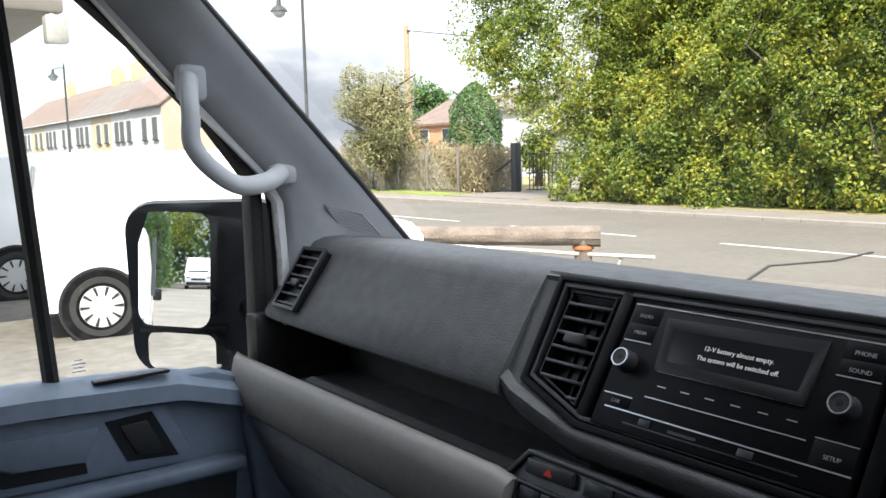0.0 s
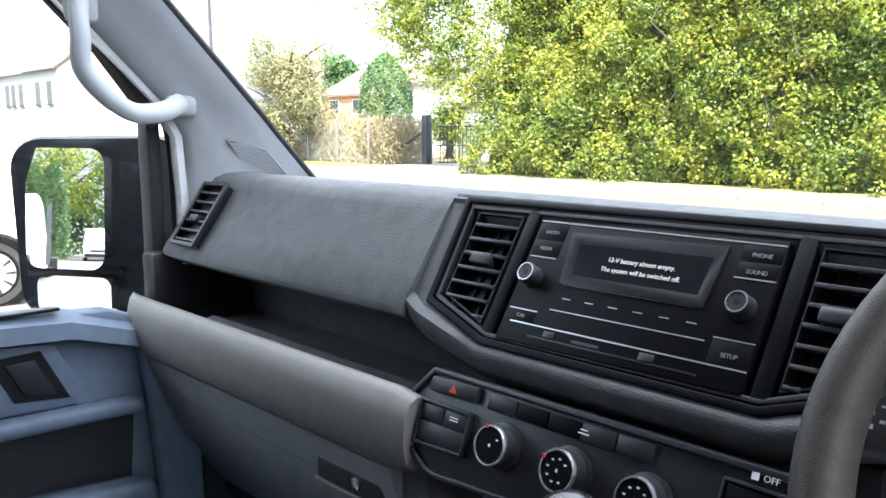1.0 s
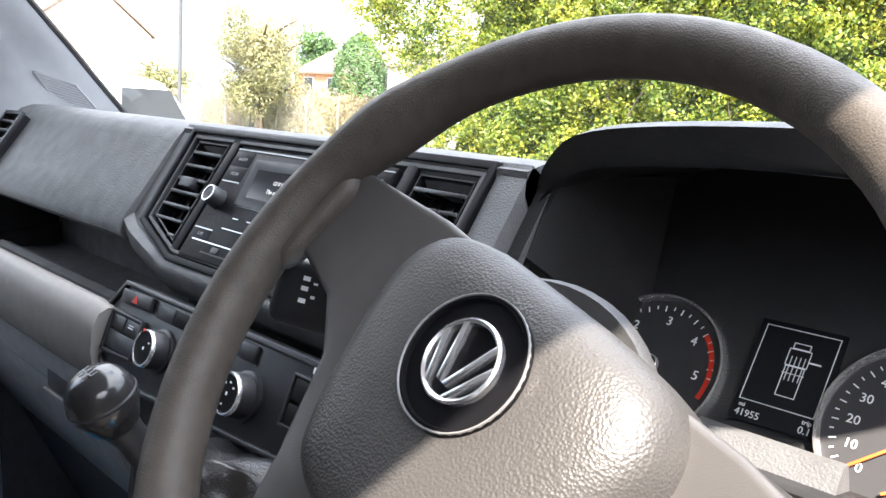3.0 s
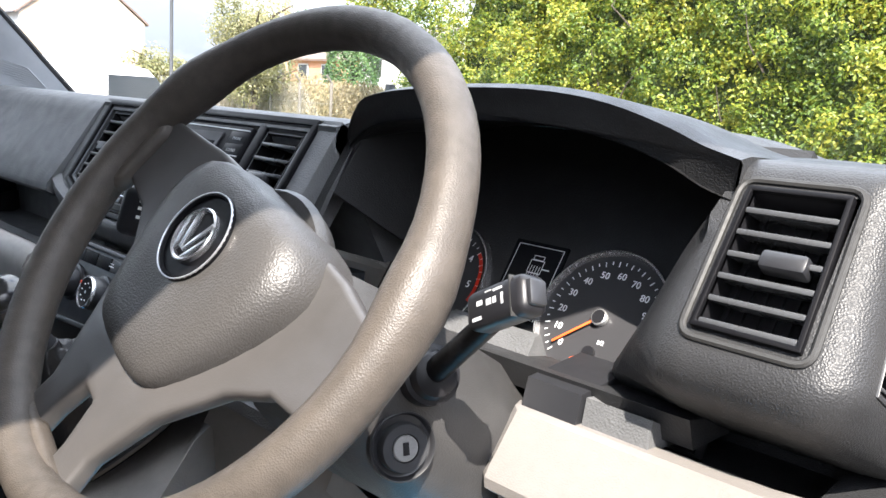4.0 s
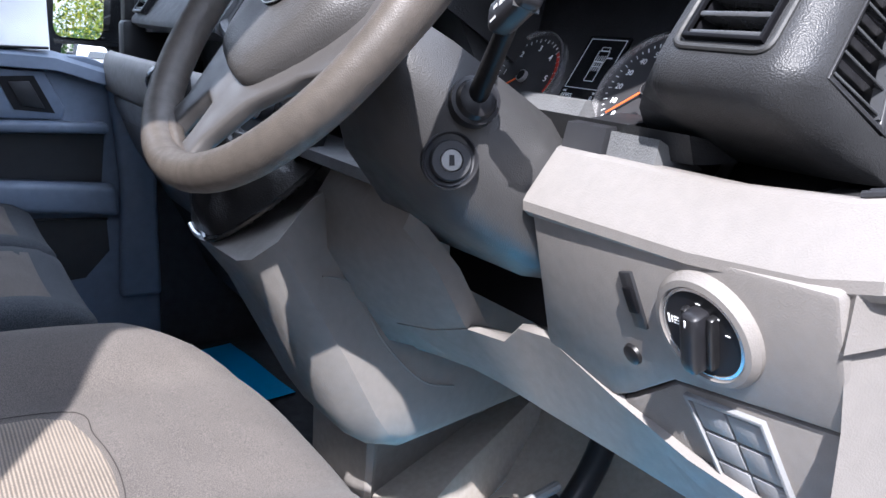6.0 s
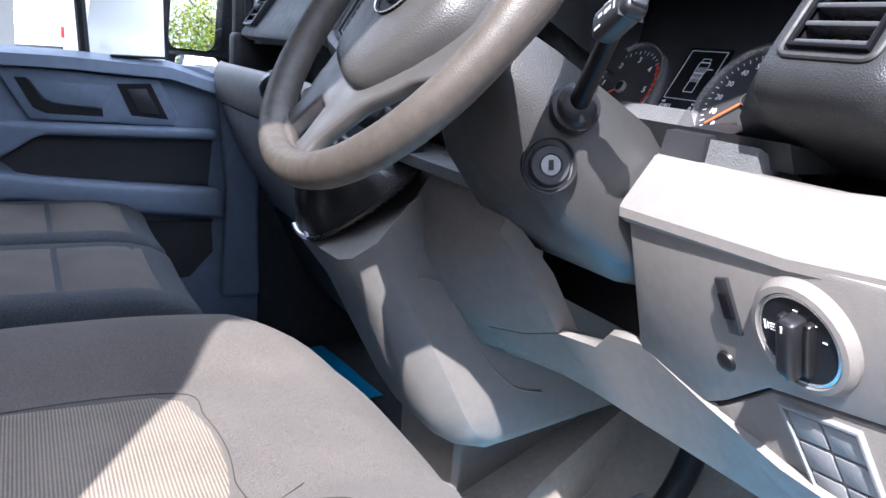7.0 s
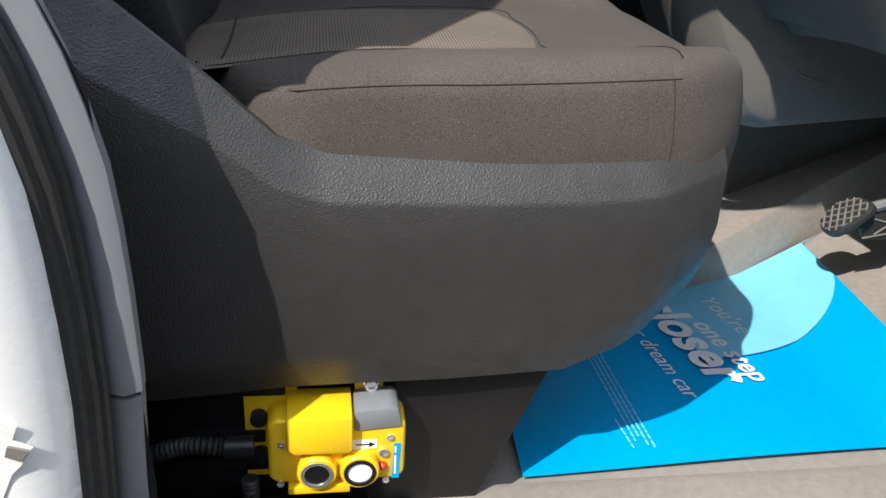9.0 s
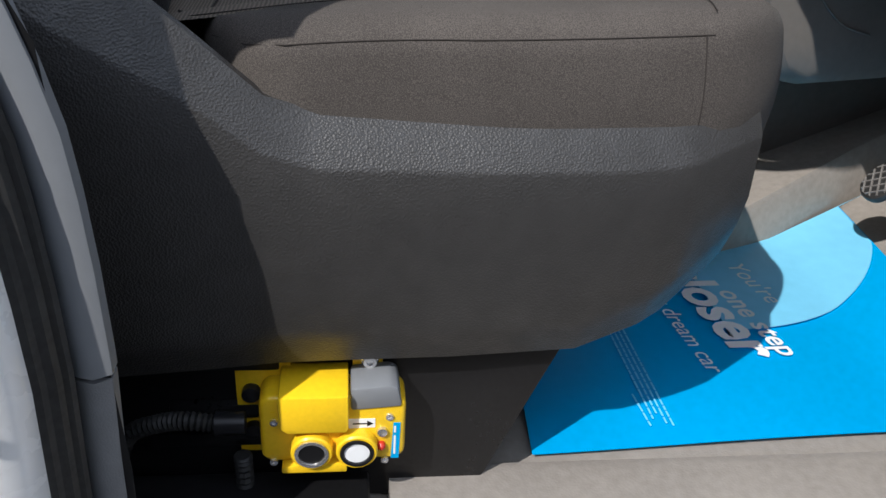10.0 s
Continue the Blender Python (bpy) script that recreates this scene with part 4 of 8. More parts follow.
def radio():
    r = thing("car_radio", "black car radio with small screen and silver lines", "radio")
    F = FACE @ Matrix.Translation((0, 0, 0.0))
    part("faceplate", prism([(-0.136, 0.050), (0.138, 0.053), (0.138, -0.088), (-0.136, -0.090)], -0.022, 0.003, F, 0.002), GLOSS, r)
    scr = [(-0.087, 0.037), (0.087, 0.041), (0.082, -0.020), (-0.080, -0.020)]
    part("screen_frame", holed(scr, shrink(scr, 0.012), 0.003, 0.0055, F, 0.0008, n_in=0.0035), BLACK, r)
    part("screen", prism(shrink(scr, 0.0115), 0.003, 0.0038, F), SCREEN, r, "dark screen with two lines of text")
    z = 0.0042
    lettering("12-V battery almost empty.", 0.0068, F @ Matrix.Translation((0.004, 0.013, z)), SCREENTEXT, r, thick=0.0001)
    lettering("The system will be switched off.", 0.0068, F @ Matrix.Translation((0.006, 0.0025, z)), SCREENTEXT, r, thick=0.0001)
    lines = [(-0.134, 0.137, 0.0468, 0.0482), (-0.132, -0.097, 0.0055, 0.0066), (0.099, 0.137, 0.0130, 0.0141), (-0.131, -0.094, -0.0545, -0.0534),
             (-0.080, 0.092, -0.0490, -0.0480), (-0.124, 0.137, -0.0690, -0.0676), (0.099, 0.137, -0.0440, -0.0430), (-0.077, 0.080, -0.0205, -0.0193)]
    bars(lines, 0.0034, F, SILVERLINE, r, "silver_line")
    bars([(-0.070 + 0.028 * k, -0.060 + 0.028 * k, -0.0355, -0.0345) for k in range(6)], 0.0034, F, SILVERLINE, r, "button_tick")
    for tx, x, y in (("RADIO", -0.115, 0.035), ("MEDIA", -0.115, 0.016), ("PHONE", 0.118, 0.036), ("SOUND", 0.118, 0.020), ("CAR", -0.113, -0.061), ("SETUP", 0.118, -0.058)):
        lettering(tx, 0.0056, F @ Matrix.Translation((x, y, 0.0036)), PRINTGREY, r)
    for x0, x1, y0, y1 in ((-0.133, -0.096, 0.026, 0.0455), (-0.133, -0.096, 0.0075, 0.025), (0.099, 0.1365, 0.030, 0.046), (0.099, 0.1365, 0.0148, 0.029), (-0.131, -0.094, -0.0668, -0.0550), (0.099, 0.1365, -0.0668, -0.0446)):
        part("button", prism([(x0, y1), (x1, y1), (x1, y0), (x0, y0)], 0.002, 0.0033, F, 0.0005), GLOSS, r)
    for x, y in ((-0.116, -0.018), (0.117, -0.014)):
        m = F @ Matrix.Translation((x, y, 0.003))
        k = part("knob", lathe([(0.0120, 0.0), (0.0112, 0.004), (0.0108, 0.014), (0.0098, 0.0155)], 30, m), SATIN, r, "black knob with chrome ring")
        part("chrome_ring", lathe([(0.0100, 0.0150), (0.0100, 0.0166), (0.0086, 0.0166), (0.0084, 0.015)], 30, m, caps=False), CHROME, k)
        part("knob_face", lathe([(0.0086, 0.0150), (0.0001, 0.0158)], 24, m), BLACK, k)
    part("card_slot", box((0.19, 0.0022, 0.001), (0.0, -0.0805, 0.0032), m=F, r=0.0004), BLACK, r)
    part("usb_socket", prism([(0.036, -0.0715), (0.052, -0.0715), (0.052, -0.0790), (0.036, -0.0790)], 0.003, 0.0045, F, 0.0006), SATIN, r)
    part("card_tab", prism([(-0.076, -0.0715), (-0.062, -0.0715), (-0.062, -0.0785), (-0.076, -0.0785)], 0.003, 0.0042, F, 0.0005), SATIN, r)
    bars([(-0.040, -0.008, -0.0775, -0.0745)], 0.0036, F, SATIN, r, "unreadable_mark")


def driver_binnacle():
    d = thing("instrument_binnacle", "dark hooded instrument binnacle with the driver's air vents", "instrument binnacle")
    # the hood arching over the dials: outer skin
    arch = [(0.285, 0.935), (0.295, 0.958), (0.33, 0.982), (0.40, 0.993), (0.52, 0.998), (0.60, 0.993), (0.66, 0.979), (0.695, 0.964), (0.72, 0.957)]
    arch = [(p.x, p.y) for p in smooth_path([(x, z, 0) for x, z in arch], 4)]
    rings = []
    for y, dz in ((-0.012, -0.006), (-0.016, 0.0), (0.0, 0.004), (0.10, -0.006), (0.20, -0.030), (0.285, -0.075)):
        rings.append([(x, y + 0.015 * min(1.0, max(0.0, (abs(x - 0.495) - 0.17) / 0.04)), z + dz * min(1.0, max(0.0, (z - 0.94) / 0.03))) for x, z in arch] + [(x, y + 0.01, z - 0.028) for x, z in reversed(arch)])
    part("hood", loft(rings), PODPAD, d, "dark grained hood over the dials", sharp=50)
    # its lower edge and the walls of the cavity
    b = loft([[(0.262, -0.030, 0.880), (0.262, 0.012, 0.948), (0.285, 0.012, 0.952), (0.300, 0.0, 0.938), (0.300, -0.036, 0.880)],
              [(0.29, -0.088, 0.79), (0.29, -0.070, 0.81), (0.30, -0.070, 0.81), (0.31, -0.078, 0.80), (0.31, -0.088, 0.79)]])
    part("left_cheek", bevel(b, 0.004), PODPAD, d)
    b = loft([[(0.298, -0.03, 0.885), (0.298, 0.01, 0.948), (0.304, 0.01, 0.948), (0.304, -0.03, 0.885)],
              [(0.33, 0.10, 0.80), (0.33, 0.13, 0.95), (0.336, 0.13, 0.95), (0.336, 0.10, 0.80)]])
    part("left_wall", b, PODPAD, d)
    back = [(-0.20, 0.19), (0.22, 0.19), (0.22, -0.09), (-0.20, -0.09)]
    part("dial_panel", prism(back, -0.02, -0.004, DIALS), PODPAD, d, "matt black dial panel")
    b = loft([[(x, -0.03, 0.775), (x, 0.03, 0.765), (x, 0.035, 0.75), (x, -0.02, 0.75)] for x in (0.30, 0.45, 0.72)])
    part("lower_ledge", bevel(b, 0.004), PODPAD, d)
    b = loft([[(x, 0.0, 0.762), (x, 0.012, 0.785), (x, 0.02, 0.786), (x, 0.03, 0.765)] for x in (0.44, 0.545)])
    part("ledge_plate", b, PAD, d, "grey ledge under the small screen")
    # pod with the driver's vent
    hole = [(-0.042, 0.053), (0.028, 0.054), (0.032, -0.056), (-0.042, -0.055)]
    def rounded(poly, r, n=5):      # an outline with soft corners
        out = []
        for i, p in enumerate(poly):
            a, c, e = Vector(poly[i - 1]), Vector(p), Vector(poly[(i + 1) % len(poly)])
            p0, p1 = c + (a - c).normalized() * r, c + (e - c).normalized() * r
            for k in range(n + 1):
                t = k / n
                out.append(tuple(p0.lerp(c, t).lerp(c.lerp(p1, t), t)))
        return out
    # one skin: upright edge by the dials, vent face, rounded corner, outer cheek with the demister
    def along(z, table):
        for (z0, v0), (z1, v1) in zip(table, table[1:]):
            if z1 <= z <= z0:
                return v0 + (v1 - v0) * (z - z0) / (z1 - z0)
        return table[-1][1] if z < table[-1][0] else table[0][1]
    face_y = [(0.957, 0.024), (0.9555, 0.018), (0.951, 0.011), (0.940, 0.0025), (0.895, -0.0285), (0.851, -0.059), (0.838, -0.0675), (0.826, -0.0715), (0.814, -0.069), (0.802, -0.058), (0.790, -0.043), (0.778, -0.022), (0.766, 0.004), (0.752, 0.034)]
    left_x = [(0.957, 0.704), (0.940, 0.697), (0.887, 0.684), (0.838, 0.664), (0.79, 0.634), (0.752, 0.60)]
    left_y = [(0.957, 0.038), (0.887, -0.012), (0.838, -0.018), (0.79, -0.008), (0.752, 0.04)]
    rear_y = [(0.957, 0.110), (0.92, 0.112), (0.87, 0.108), (0.79, 0.085), (0.752, 0.085)]
    vent_l, vent_r = [(0.957, 0.036), (0.919, 0.029), (0.830, -0.036), (0.790, 0.033), (0.752, 0.066)], [(0.957, 0.072), (0.920, 0.070), (0.862, 0.066), (0.790, 0.035), (0.752, 0.070)]
    levels = [0.9572, 0.9555, 0.951, 0.9465, 0.940, 0.930, 0.919, 0.905, 0.890, 0.875, 0.862, 0.851, 0.838, 0.830, 0.822, 0.814, 0.802, 0.790, 0.778, 0.766, 0.752]
    rings = []
    for z in levels:
        y, xl, xc = along(z, face_y), along(z, left_x), 0.843 - 0.118 * (z - 0.792)
        xc = xc if z < 0.95 else xc - 0.4 * (z - 0.95)
        vl, vr, yb = along(z, vent_l) - 0.003, along(z, vent_r) + 0.003, along(z, rear_y)
        rx = 0.030 + max(0.0, 0.83 - z) * 0.7
        yl = max(y, along(z, left_y))
        ring = [(xl + 0.02, 0.13, z), (xl, yl + 0.05, z), (xl, yl + 0.012, z), (xl + 0.004, yl + 0.003, z), (xl + 0.014, yl + (y - yl) * 0.25, z), (0.712, y, z) if xl < 0.69 else (xl + 0.016, y, z), (0.729, y, z), (0.765, y, z), (0.801, y, z)]
        x0 = min(0.806, xc - rx)
        x0 = max(x0, 0.803)
        for k in range(1, 7):      # rounded corner
            a = k / 6 * math.pi / 2
            ring.append((x0 + (xc - x0) * math.sin(a), y + (vl - y) * (1 - math.cos(a)), z))
        ring += [(xc, vr, z), (xc, yb, z), (xc - 0.012, 0.14, z)]
        rings.append(ring)
    b = loft(rings)
    drop = []
    for f in b.faces:
        c = f.calc_center_median()
        if 0.853 < c.z < 0.939 and 0.73 < c.x < 0.80 and c.y < along(c.z, face_y) + 0.004:
            drop.append(f)
        elif 0.791 < c.z < 0.9188 and c.x > 0.826 and along(c.z, vent_l) < c.y < along(c.z, vent_r):
            drop.append(f)
    bmesh.ops.delete(b, geom=drop, context="FACES")
    part("vent_pod", b, PODPAD, d, "grained pod round the vents", sharp=60)
    vent(d, POD @ Matrix.Translation((0, 0, 0.001)), hole, 6, (0.002, 0.000, 0.031, 0.013), depth=0.026, frame_w=0.004, proud=0.004, lead=14, vertical=6)
    ringp = [POD @ Vector((x, y, 0.0005)) for x, y in rounded(shrink(hole, -0.0065), 0.012)]
    part("vent_rim", tube(ringp, 0.0028, 8, closed=True), RUBBER, d, "glossy black rim of the vent")
    # top running back to the windscreen
    b = loft([[(0.700, 0.10, 0.9568), (0.815, 0.10, 0.9568), (0.820, 0.10, 0.94), (0.700, 0.10, 0.93)], [(0.700, 0.16, 0.952), (0.845, 0.16, 0.950), (0.85, 0.16, 0.93), (0.700, 0.16, 0.92)],
              [(0.698, 0.26, 0.925), (0.88, 0.26, 0.92), (0.90, 0.26, 0.90), (0.698, 0.26, 0.88)]])
    part("pod_top", bevel(b, 0.006, 3, 40), PODPAD, d, sharp=60)
    # slanting demister vent in the outer cheek
    ms = basis((0.843, 0, 0.792), (0, 1, 0), (-0.118, 0, 1))
    quad = [(0.029, 0.128), (0.070, 0.129), (0.036, -0.002), (-0.036, 0.038)]
    dv = part("demister_vent", holed(shrink(quad, -0.001), shrink(quad, 0.0055), -0.012, 0.0015, ms, 0.001, n_in=-0.002), SATIN, d, "black slanting side vent")
    part("vent_backing", prism(shrink(quad, -0.002), -0.026, -0.022, ms), BLACK, dv)
    part("vent_wall", holed(shrink(quad, -0.002), shrink(quad, 0.003), -0.024, -0.004, ms), BLACK, dv)
    part("vent_spine", prism([(0.062, 0.124), (0.066, 0.124), (0.036, 0.008), (0.031, 0.010)], -0.012, -0.002, ms), SLAT, dv)
    for k in range(6):
        v = 0.108 - 0.0185 * k
        ul = 0.029 - 0.065 * (0.128 - v) / 0.09 if v > 0.038 else -0.036 + 0.072 * (0.038 - v) / 0.04
        ur = 0.070 - 0.034 * (0.129 - v) / 0.131
        w = ur - ul - 0.008
        if w > 0.008:
            q = box((w * 1.12, 0.0022, 0.014), r=0.0008)
            q.transform(ms @ Matrix.Translation(((ul + ur) / 2, v - 0.006, -0.010)) @ pose(0, 0, 0, 0, 0, -27) @ pose(0, 0, 0, 20, 0, 0))
            part("slat", q, SLAT, dv)
    # dials
    def dial(cx, cy, r, mat, ticks, numbers, a0, a1, needle, numsize):
        m = DIALS @ Matrix.Translation((cx, cy, 0))
        di = part("dial", lathe([(r, -0.006), (r, 0.0), (0.0001, 0.0)], 48, m), mat, d, "round instrument dial")
        part("dial_ring", lathe([(r - 0.0005, 0.0), (r + 0.001, 0.006), (r + 0.003, 0.006), (r + 0.004, -0.004)], 56, m, caps=False), CHROME, di, "chrome dial ring")
        b = bmesh.new()
        for k in range(ticks + 1):
            a = radians(a0 + (a1 - a0) * k / ticks)
            ln = 0.005 if k % 2 == 0 else 0.003
            s = box((ln, 0.0009, 0.0004), (r * 0.90 - ln / 2, 0, 0.0006))
            s.transform(pose(0, 0, 0, 0, 0, math.degrees(a)))
            merge(b, s)
        b.transform(m)
        part("scale_mark", b, WHITEINK, di)
        for k, tx in enumerate(numbers):
            a = radians(a0 + (a1 - a0) * k / (len(numbers) - 1)) if len(numbers) > 1 else 0
            lettering(tx, numsize, m @ Matrix.Translation((r * 0.68 * math.cos(a), r * 0.68 * math.sin(a), 0.0006)), WHITEINK, di, name="number")
        s = box((r * 0.78, 0.0022, 0.0012), (r * 0.39, 0, 0.004), r=0.0004)
        s.transform(m @ pose(0, 0, 0, 0, 0, needle))
        part("needle", s, ORANGE, di, "orange needle")
        hub = lathe([(0.0075, 0.0005), (0.0075, 0.005), (0.006, 0.0065), (0.0001, 0.0065)], 24, m)
        part("needle_hub", hub, BLACK, di)
        part("hub_ring", lathe([(0.0078, 0.001), (0.0078, 0.0055), (0.0068, 0.0062), (0.0066, 0.005)], 24, m, caps=False), SILVERLINE, di)
        return di, m
    di, m = dial(-0.112, -0.008, 0.060, DIAL, 25, ("0", "1", "2", "3", "4", "5"), 218, 2, 214, 0.011)
    b = bmesh.new()
    for k in range(9):
        a0, a1 = radians(45 - 7 * k), radians(45 - 7 * (k + 1))
        loft([[(0.050 * math.cos(a), 0.050 * math.sin(a), 0.0004), (0.054 * math.cos(a), 0.054 * math.sin(a), 0.0004), (0.054 * math.cos(a), 0.054 * math.sin(a), 0.0008), (0.050 * math.cos(a), 0.050 * math.sin(a), 0.0008)] for a in (a0, a1)], bm=b)
    b.transform(m)
    part("red_zone", b, RED, di)
    di, m = dial(0.0945, -0.005, 0.064, DIALGREY, 32, ("0", "10", "20", "30", "40", "50", "60", "70", "80", "90", "100"), 226, -7, 222, 0.0095)
    m2 = m @ Matrix.Translation((0.0034, -0.034, 0.0))
    part("fuel_hub", lathe([(0.006, 0.0005), (0.006, 0.005), (0.0001, 0.005)], 20, m2), BLACK, di)
    s = box((0.018, 0.002, 0.001), (0.009, 0, 0.004))
    s.transform(m2 @ pose(0, 0, 0, 0, 0, 215))
    part("fuel_needle", s, ORANGE, di)
    lettering("1/2", 0.006, m2 @ Matrix.Translation((0.006, 0.012, 0.0006)), WHITEINK, di, name="number")
    # small screen between the dials, showing the van's outline with its open door
    sc = [(-0.036, 0.055), (0.029, 0.055), (0.032, -0.029), (-0.033, -0.029)]
    part("display", prism(sc, -0.003, 0.0004, DIALS), SCREEN, d, "small dark display")
    def frame_lines(x0, x1, y0, y1, w=0.0006):
        return [(x0, x1, y0, y0 + w), (x0, x1, y1 - w, y1), (x0, x0 + w, y0, y1), (x1 - w, x1, y0, y1)]
    bars(frame_lines(-0.031, 0.026, -0.013, 0.051) + frame_lines(-0.007, 0.008, -0.003, 0.022) + frame_lines(-0.008, 0.009, 0.022, 0.036) + frame_lines(-0.006, 0.007, 0.036, 0.041) + [(-0.008 + 0.0034 * k, -0.0075 + 0.0034 * k, 0.010, 0.030) for k in range(1, 5)] + [(-0.008, 0.009, 0.0155, 0.016), (0.009, 0.018, 0.027, 0.0282)], 0.0006, DIALS, WHITEINK, d, "display_line", 0.0003)
    lettering("41955", 0.0078, DIALS @ Matrix.Translation((-0.021, -0.0236, 0.0007)), WHITEINK, d, name="number")
    lettering("mi", 0.005, DIALS @ Matrix.Translation((-0.027, -0.0172, 0.0007)), WHITEINK, d, name="number")
    lettering("0.1", 0.0078, DIALS @ Matrix.Translation((0.0225, -0.0236, 0.0007)), WHITEINK, d, name="number")
    lettering("trip", 0.005, DIALS @ Matrix.Translation((0.0225, -0.0172, 0.0007)), WHITEINK, d, name="number")
    part("trip_button", box((0.028, 0.010, 0.005), (-0.03, -0.058, 0.004), m=DIALS, r=0.002), SATIN, d)


def knee_panel():
    k = thing("knee_panel", "light grey panel under the driver's side of the dashboard", "dashboard panel")
    # lip with the open tray behind it
    lip = [(-0.022, 0.700), (-0.022, 0.741), (-0.027, 0.746), (-0.046, 0.747), (-0.052, 0.744), (-0.082, 0.704), (-0.086, 0.697), (-0.085, 0.688), (-0.077, 0.682), (-0.03, 0.682)]
    rings = []
    for x, dy, dz in ((0.574, 0.008, 0.0), (0.583, 0.0, 0.0), (0.63, 0.0, 0.0), (0.78, 0.002, 0.0), (0.88, 0.004, 0.008), (0.925, 0.010, 0.018), (0.945, 0.026, 0.024), (0.956, 0.060, 0.026), (0.962, 0.16, 0.026)):
        rings.append([(x, y + dy, z + dz) for y, z in lip])
    part("tray_lip", loft(rings), GREY, k, "light grey lip of the driver's tray", sharp=26)
    prof = [(-0.024, 0.735), (-0.018, 0.735), (-0.010, 0.708), (0.12, 0.708), (0.14, 0.78), (0.2, 0.78), (0.2, 0.69), (-0.024, 0.69)]
    part("tray", loft([[(x, y, z) for y, z in prof] for x in (0.60, 0.95)]), PODPAD, k, "dark open tray")
    part("tray_pocket", bevel(loft([[(x, -0.016, 0.72), (x, -0.014, 0.742 + dz), (x, 0.14, 0.765 + dz), (x, 0.14, 0.72)] for x, dz in ((0.80, -0.01), (0.86, 0.0), (0.952, 0.014))]), 0.003), PODPAD, k, "raised end of the tray")
    rim_ = smooth_path([(0.80, 0.104, 0.778), (0.86, 0.102, 0.775), (0.895, 0.096, 0.772), (0.918, 0.074, 0.769), (0.926, 0.030, 0.767), (0.926, -0.008, 0.766), (0.912, -0.024, 0.764), (0.88, -0.030, 0.757)], 5)
    part("tray_rim", tube(rim_, 0.0045, 8), SATIN, k, "dark rim of the tray")
    part("tray_lining", tube([(x - 0.004, y - 0.003, z - 0.001) for x, y, z in rim_], 0.0035, 8), SATIN, k)
    b = lathe([(0.030, 0.0), (0.030, 0.003), (0.0275, 0.003), (0.027, 0.0)], 40, Matrix.Translation((0.72, 0.012, 0.712)) @ pose(0, 0, 0, -35, 0, 0), caps=False)
    part("cup_ring", b, BLACK, k)
    part("tray_end", bevel(loft([[(x, -0.046, 0.745), (x, -0.040, 0.770), (x, 0.03, 0.778), (x, 0.03, 0.745)] for x in (0.582, 0.635)]), 0.003), SATIN, k)
    part("tray_plate", loft([[(x, -0.040, 0.744), (x, -0.036, 0.768), (x, 0.02, 0.762 - dz), (x, 0.02, 0.74)] for x, dz in ((0.637, 0.0), (0.695, 0.02))]), PAD, k)
    # recessed field with the light switch
    face = [(0.590, 0.688), (0.905, 0.704), (0.905, 0.590), (0.742, 0.563), (0.682, 0.520), (0.656, 0.506), (0.610, 0.512), (0.563, 0.532)]
    mf = basis((0, -0.070, 0.66), (1, 0, 0), (0, -0.40, 1)) @ Matrix.Translation((0, -0.66, 0))
    part("switch_field", prism(face, -0.05, 0.0, mf, 0.005), GREY, k, "light grey switch field")
    low = [(0.660, 0.503), (0.684, 0.517), (0.744, 0.560), (0.905, 0.587), (0.905, 0.37), (0.78, 0.40)]
    part("fuse_cover", prism(low, -0.05, -0.002, mf, 0.004), GREY, k)
    fb = [(0.753, 0.557), (0.834, 0.567), (0.862, 0.475), (0.786, 0.468)]
    part("blank_frame", holed(fb, shrink(fb, 0.004), -0.004, 0.003, mf, 0.001), GREYDARK, k, "frame of blank switches")
    tl, tr, br, bl = (Vector(p) for p in shrink(fb, 0.0045))
    for r_ in range(3):
        for c in range(2):
            def at(u, v):
                return tuple(tl.lerp(tr, u).lerp(bl.lerp(br, u), v))
            q = [at(c / 2 + 0.02, r_ / 3 + 0.02), at(c / 2 + 0.48, r_ / 3 + 0.02), at(c / 2 + 0.48, r_ / 3 + 0.31), at(c / 2 + 0.02, r_ / 3 + 0.31)]
            part("blank_switch", prism(q, -0.004, 0.001, mf, 0.001), GREYDARK, k)
    # box at the door end
    b = loft([[(0.903, -0.075, 0.710), (0.96, 0.02, 0.742), (0.96, 0.10, 0.742), (0.903, 0.05, 0.71)],
              [(0.903, -0.068, 0.675), (0.96, 0.02, 0.672), (0.96, 0.10, 0.672), (0.903, 0.05, 0.675)],
              [(0.903, -0.052, 0.60), (0.945, 0.03, 0.60), (0.945, 0.10, 0.60), (0.903, 0.05, 0.6)],
              [(0.903, -0.040, 0.42), (0.935, 0.04, 0.42), (0.935, 0.10, 0.42), (0.903, 0.05, 0.42)]])
    part("end_box", bevel(b, 0.006, 2, 25), GREY, k)
    quad = [Vector(p) for p in ((0.902, -0.072, 0.702), (0.948, 0.004, 0.728), (0.948, 0.004, 0.684), (0.903, -0.070, 0.660))]
    off = Vector((0.84, -0.54, 0.0))
    part("pull_edge", bevel(loft([[p - off * 0.02 for p in quad], [p + off * f for p, f in zip(quad, (0.010, 0.012, 0.006, 0.004))]]), 0.003, 3, 30), GREY, k)
    # rotary light switch
    ms = mf @ Matrix.Translation((0.793, 0.637, 0.0))
    sw = part("light_switch", lathe([(0.050, 0.0), (0.050, 0.004), (0.046, 0.010), (0.041, 0.011), (0.0385, 0.006)], 48, ms), GREY, k, "round light switch")
    part("switch_ring", lathe([(0.0395, 0.004), (0.0395, 0.0095), (0.037, 0.010), (0.036, 0.006)], 48, ms, caps=False), CHROME, sw)
    part("switch_disc", lathe([(0.0368, 0.004), (0.0365, 0.009), (0.0001, 0.0095)], 40, ms), BLACK, sw)
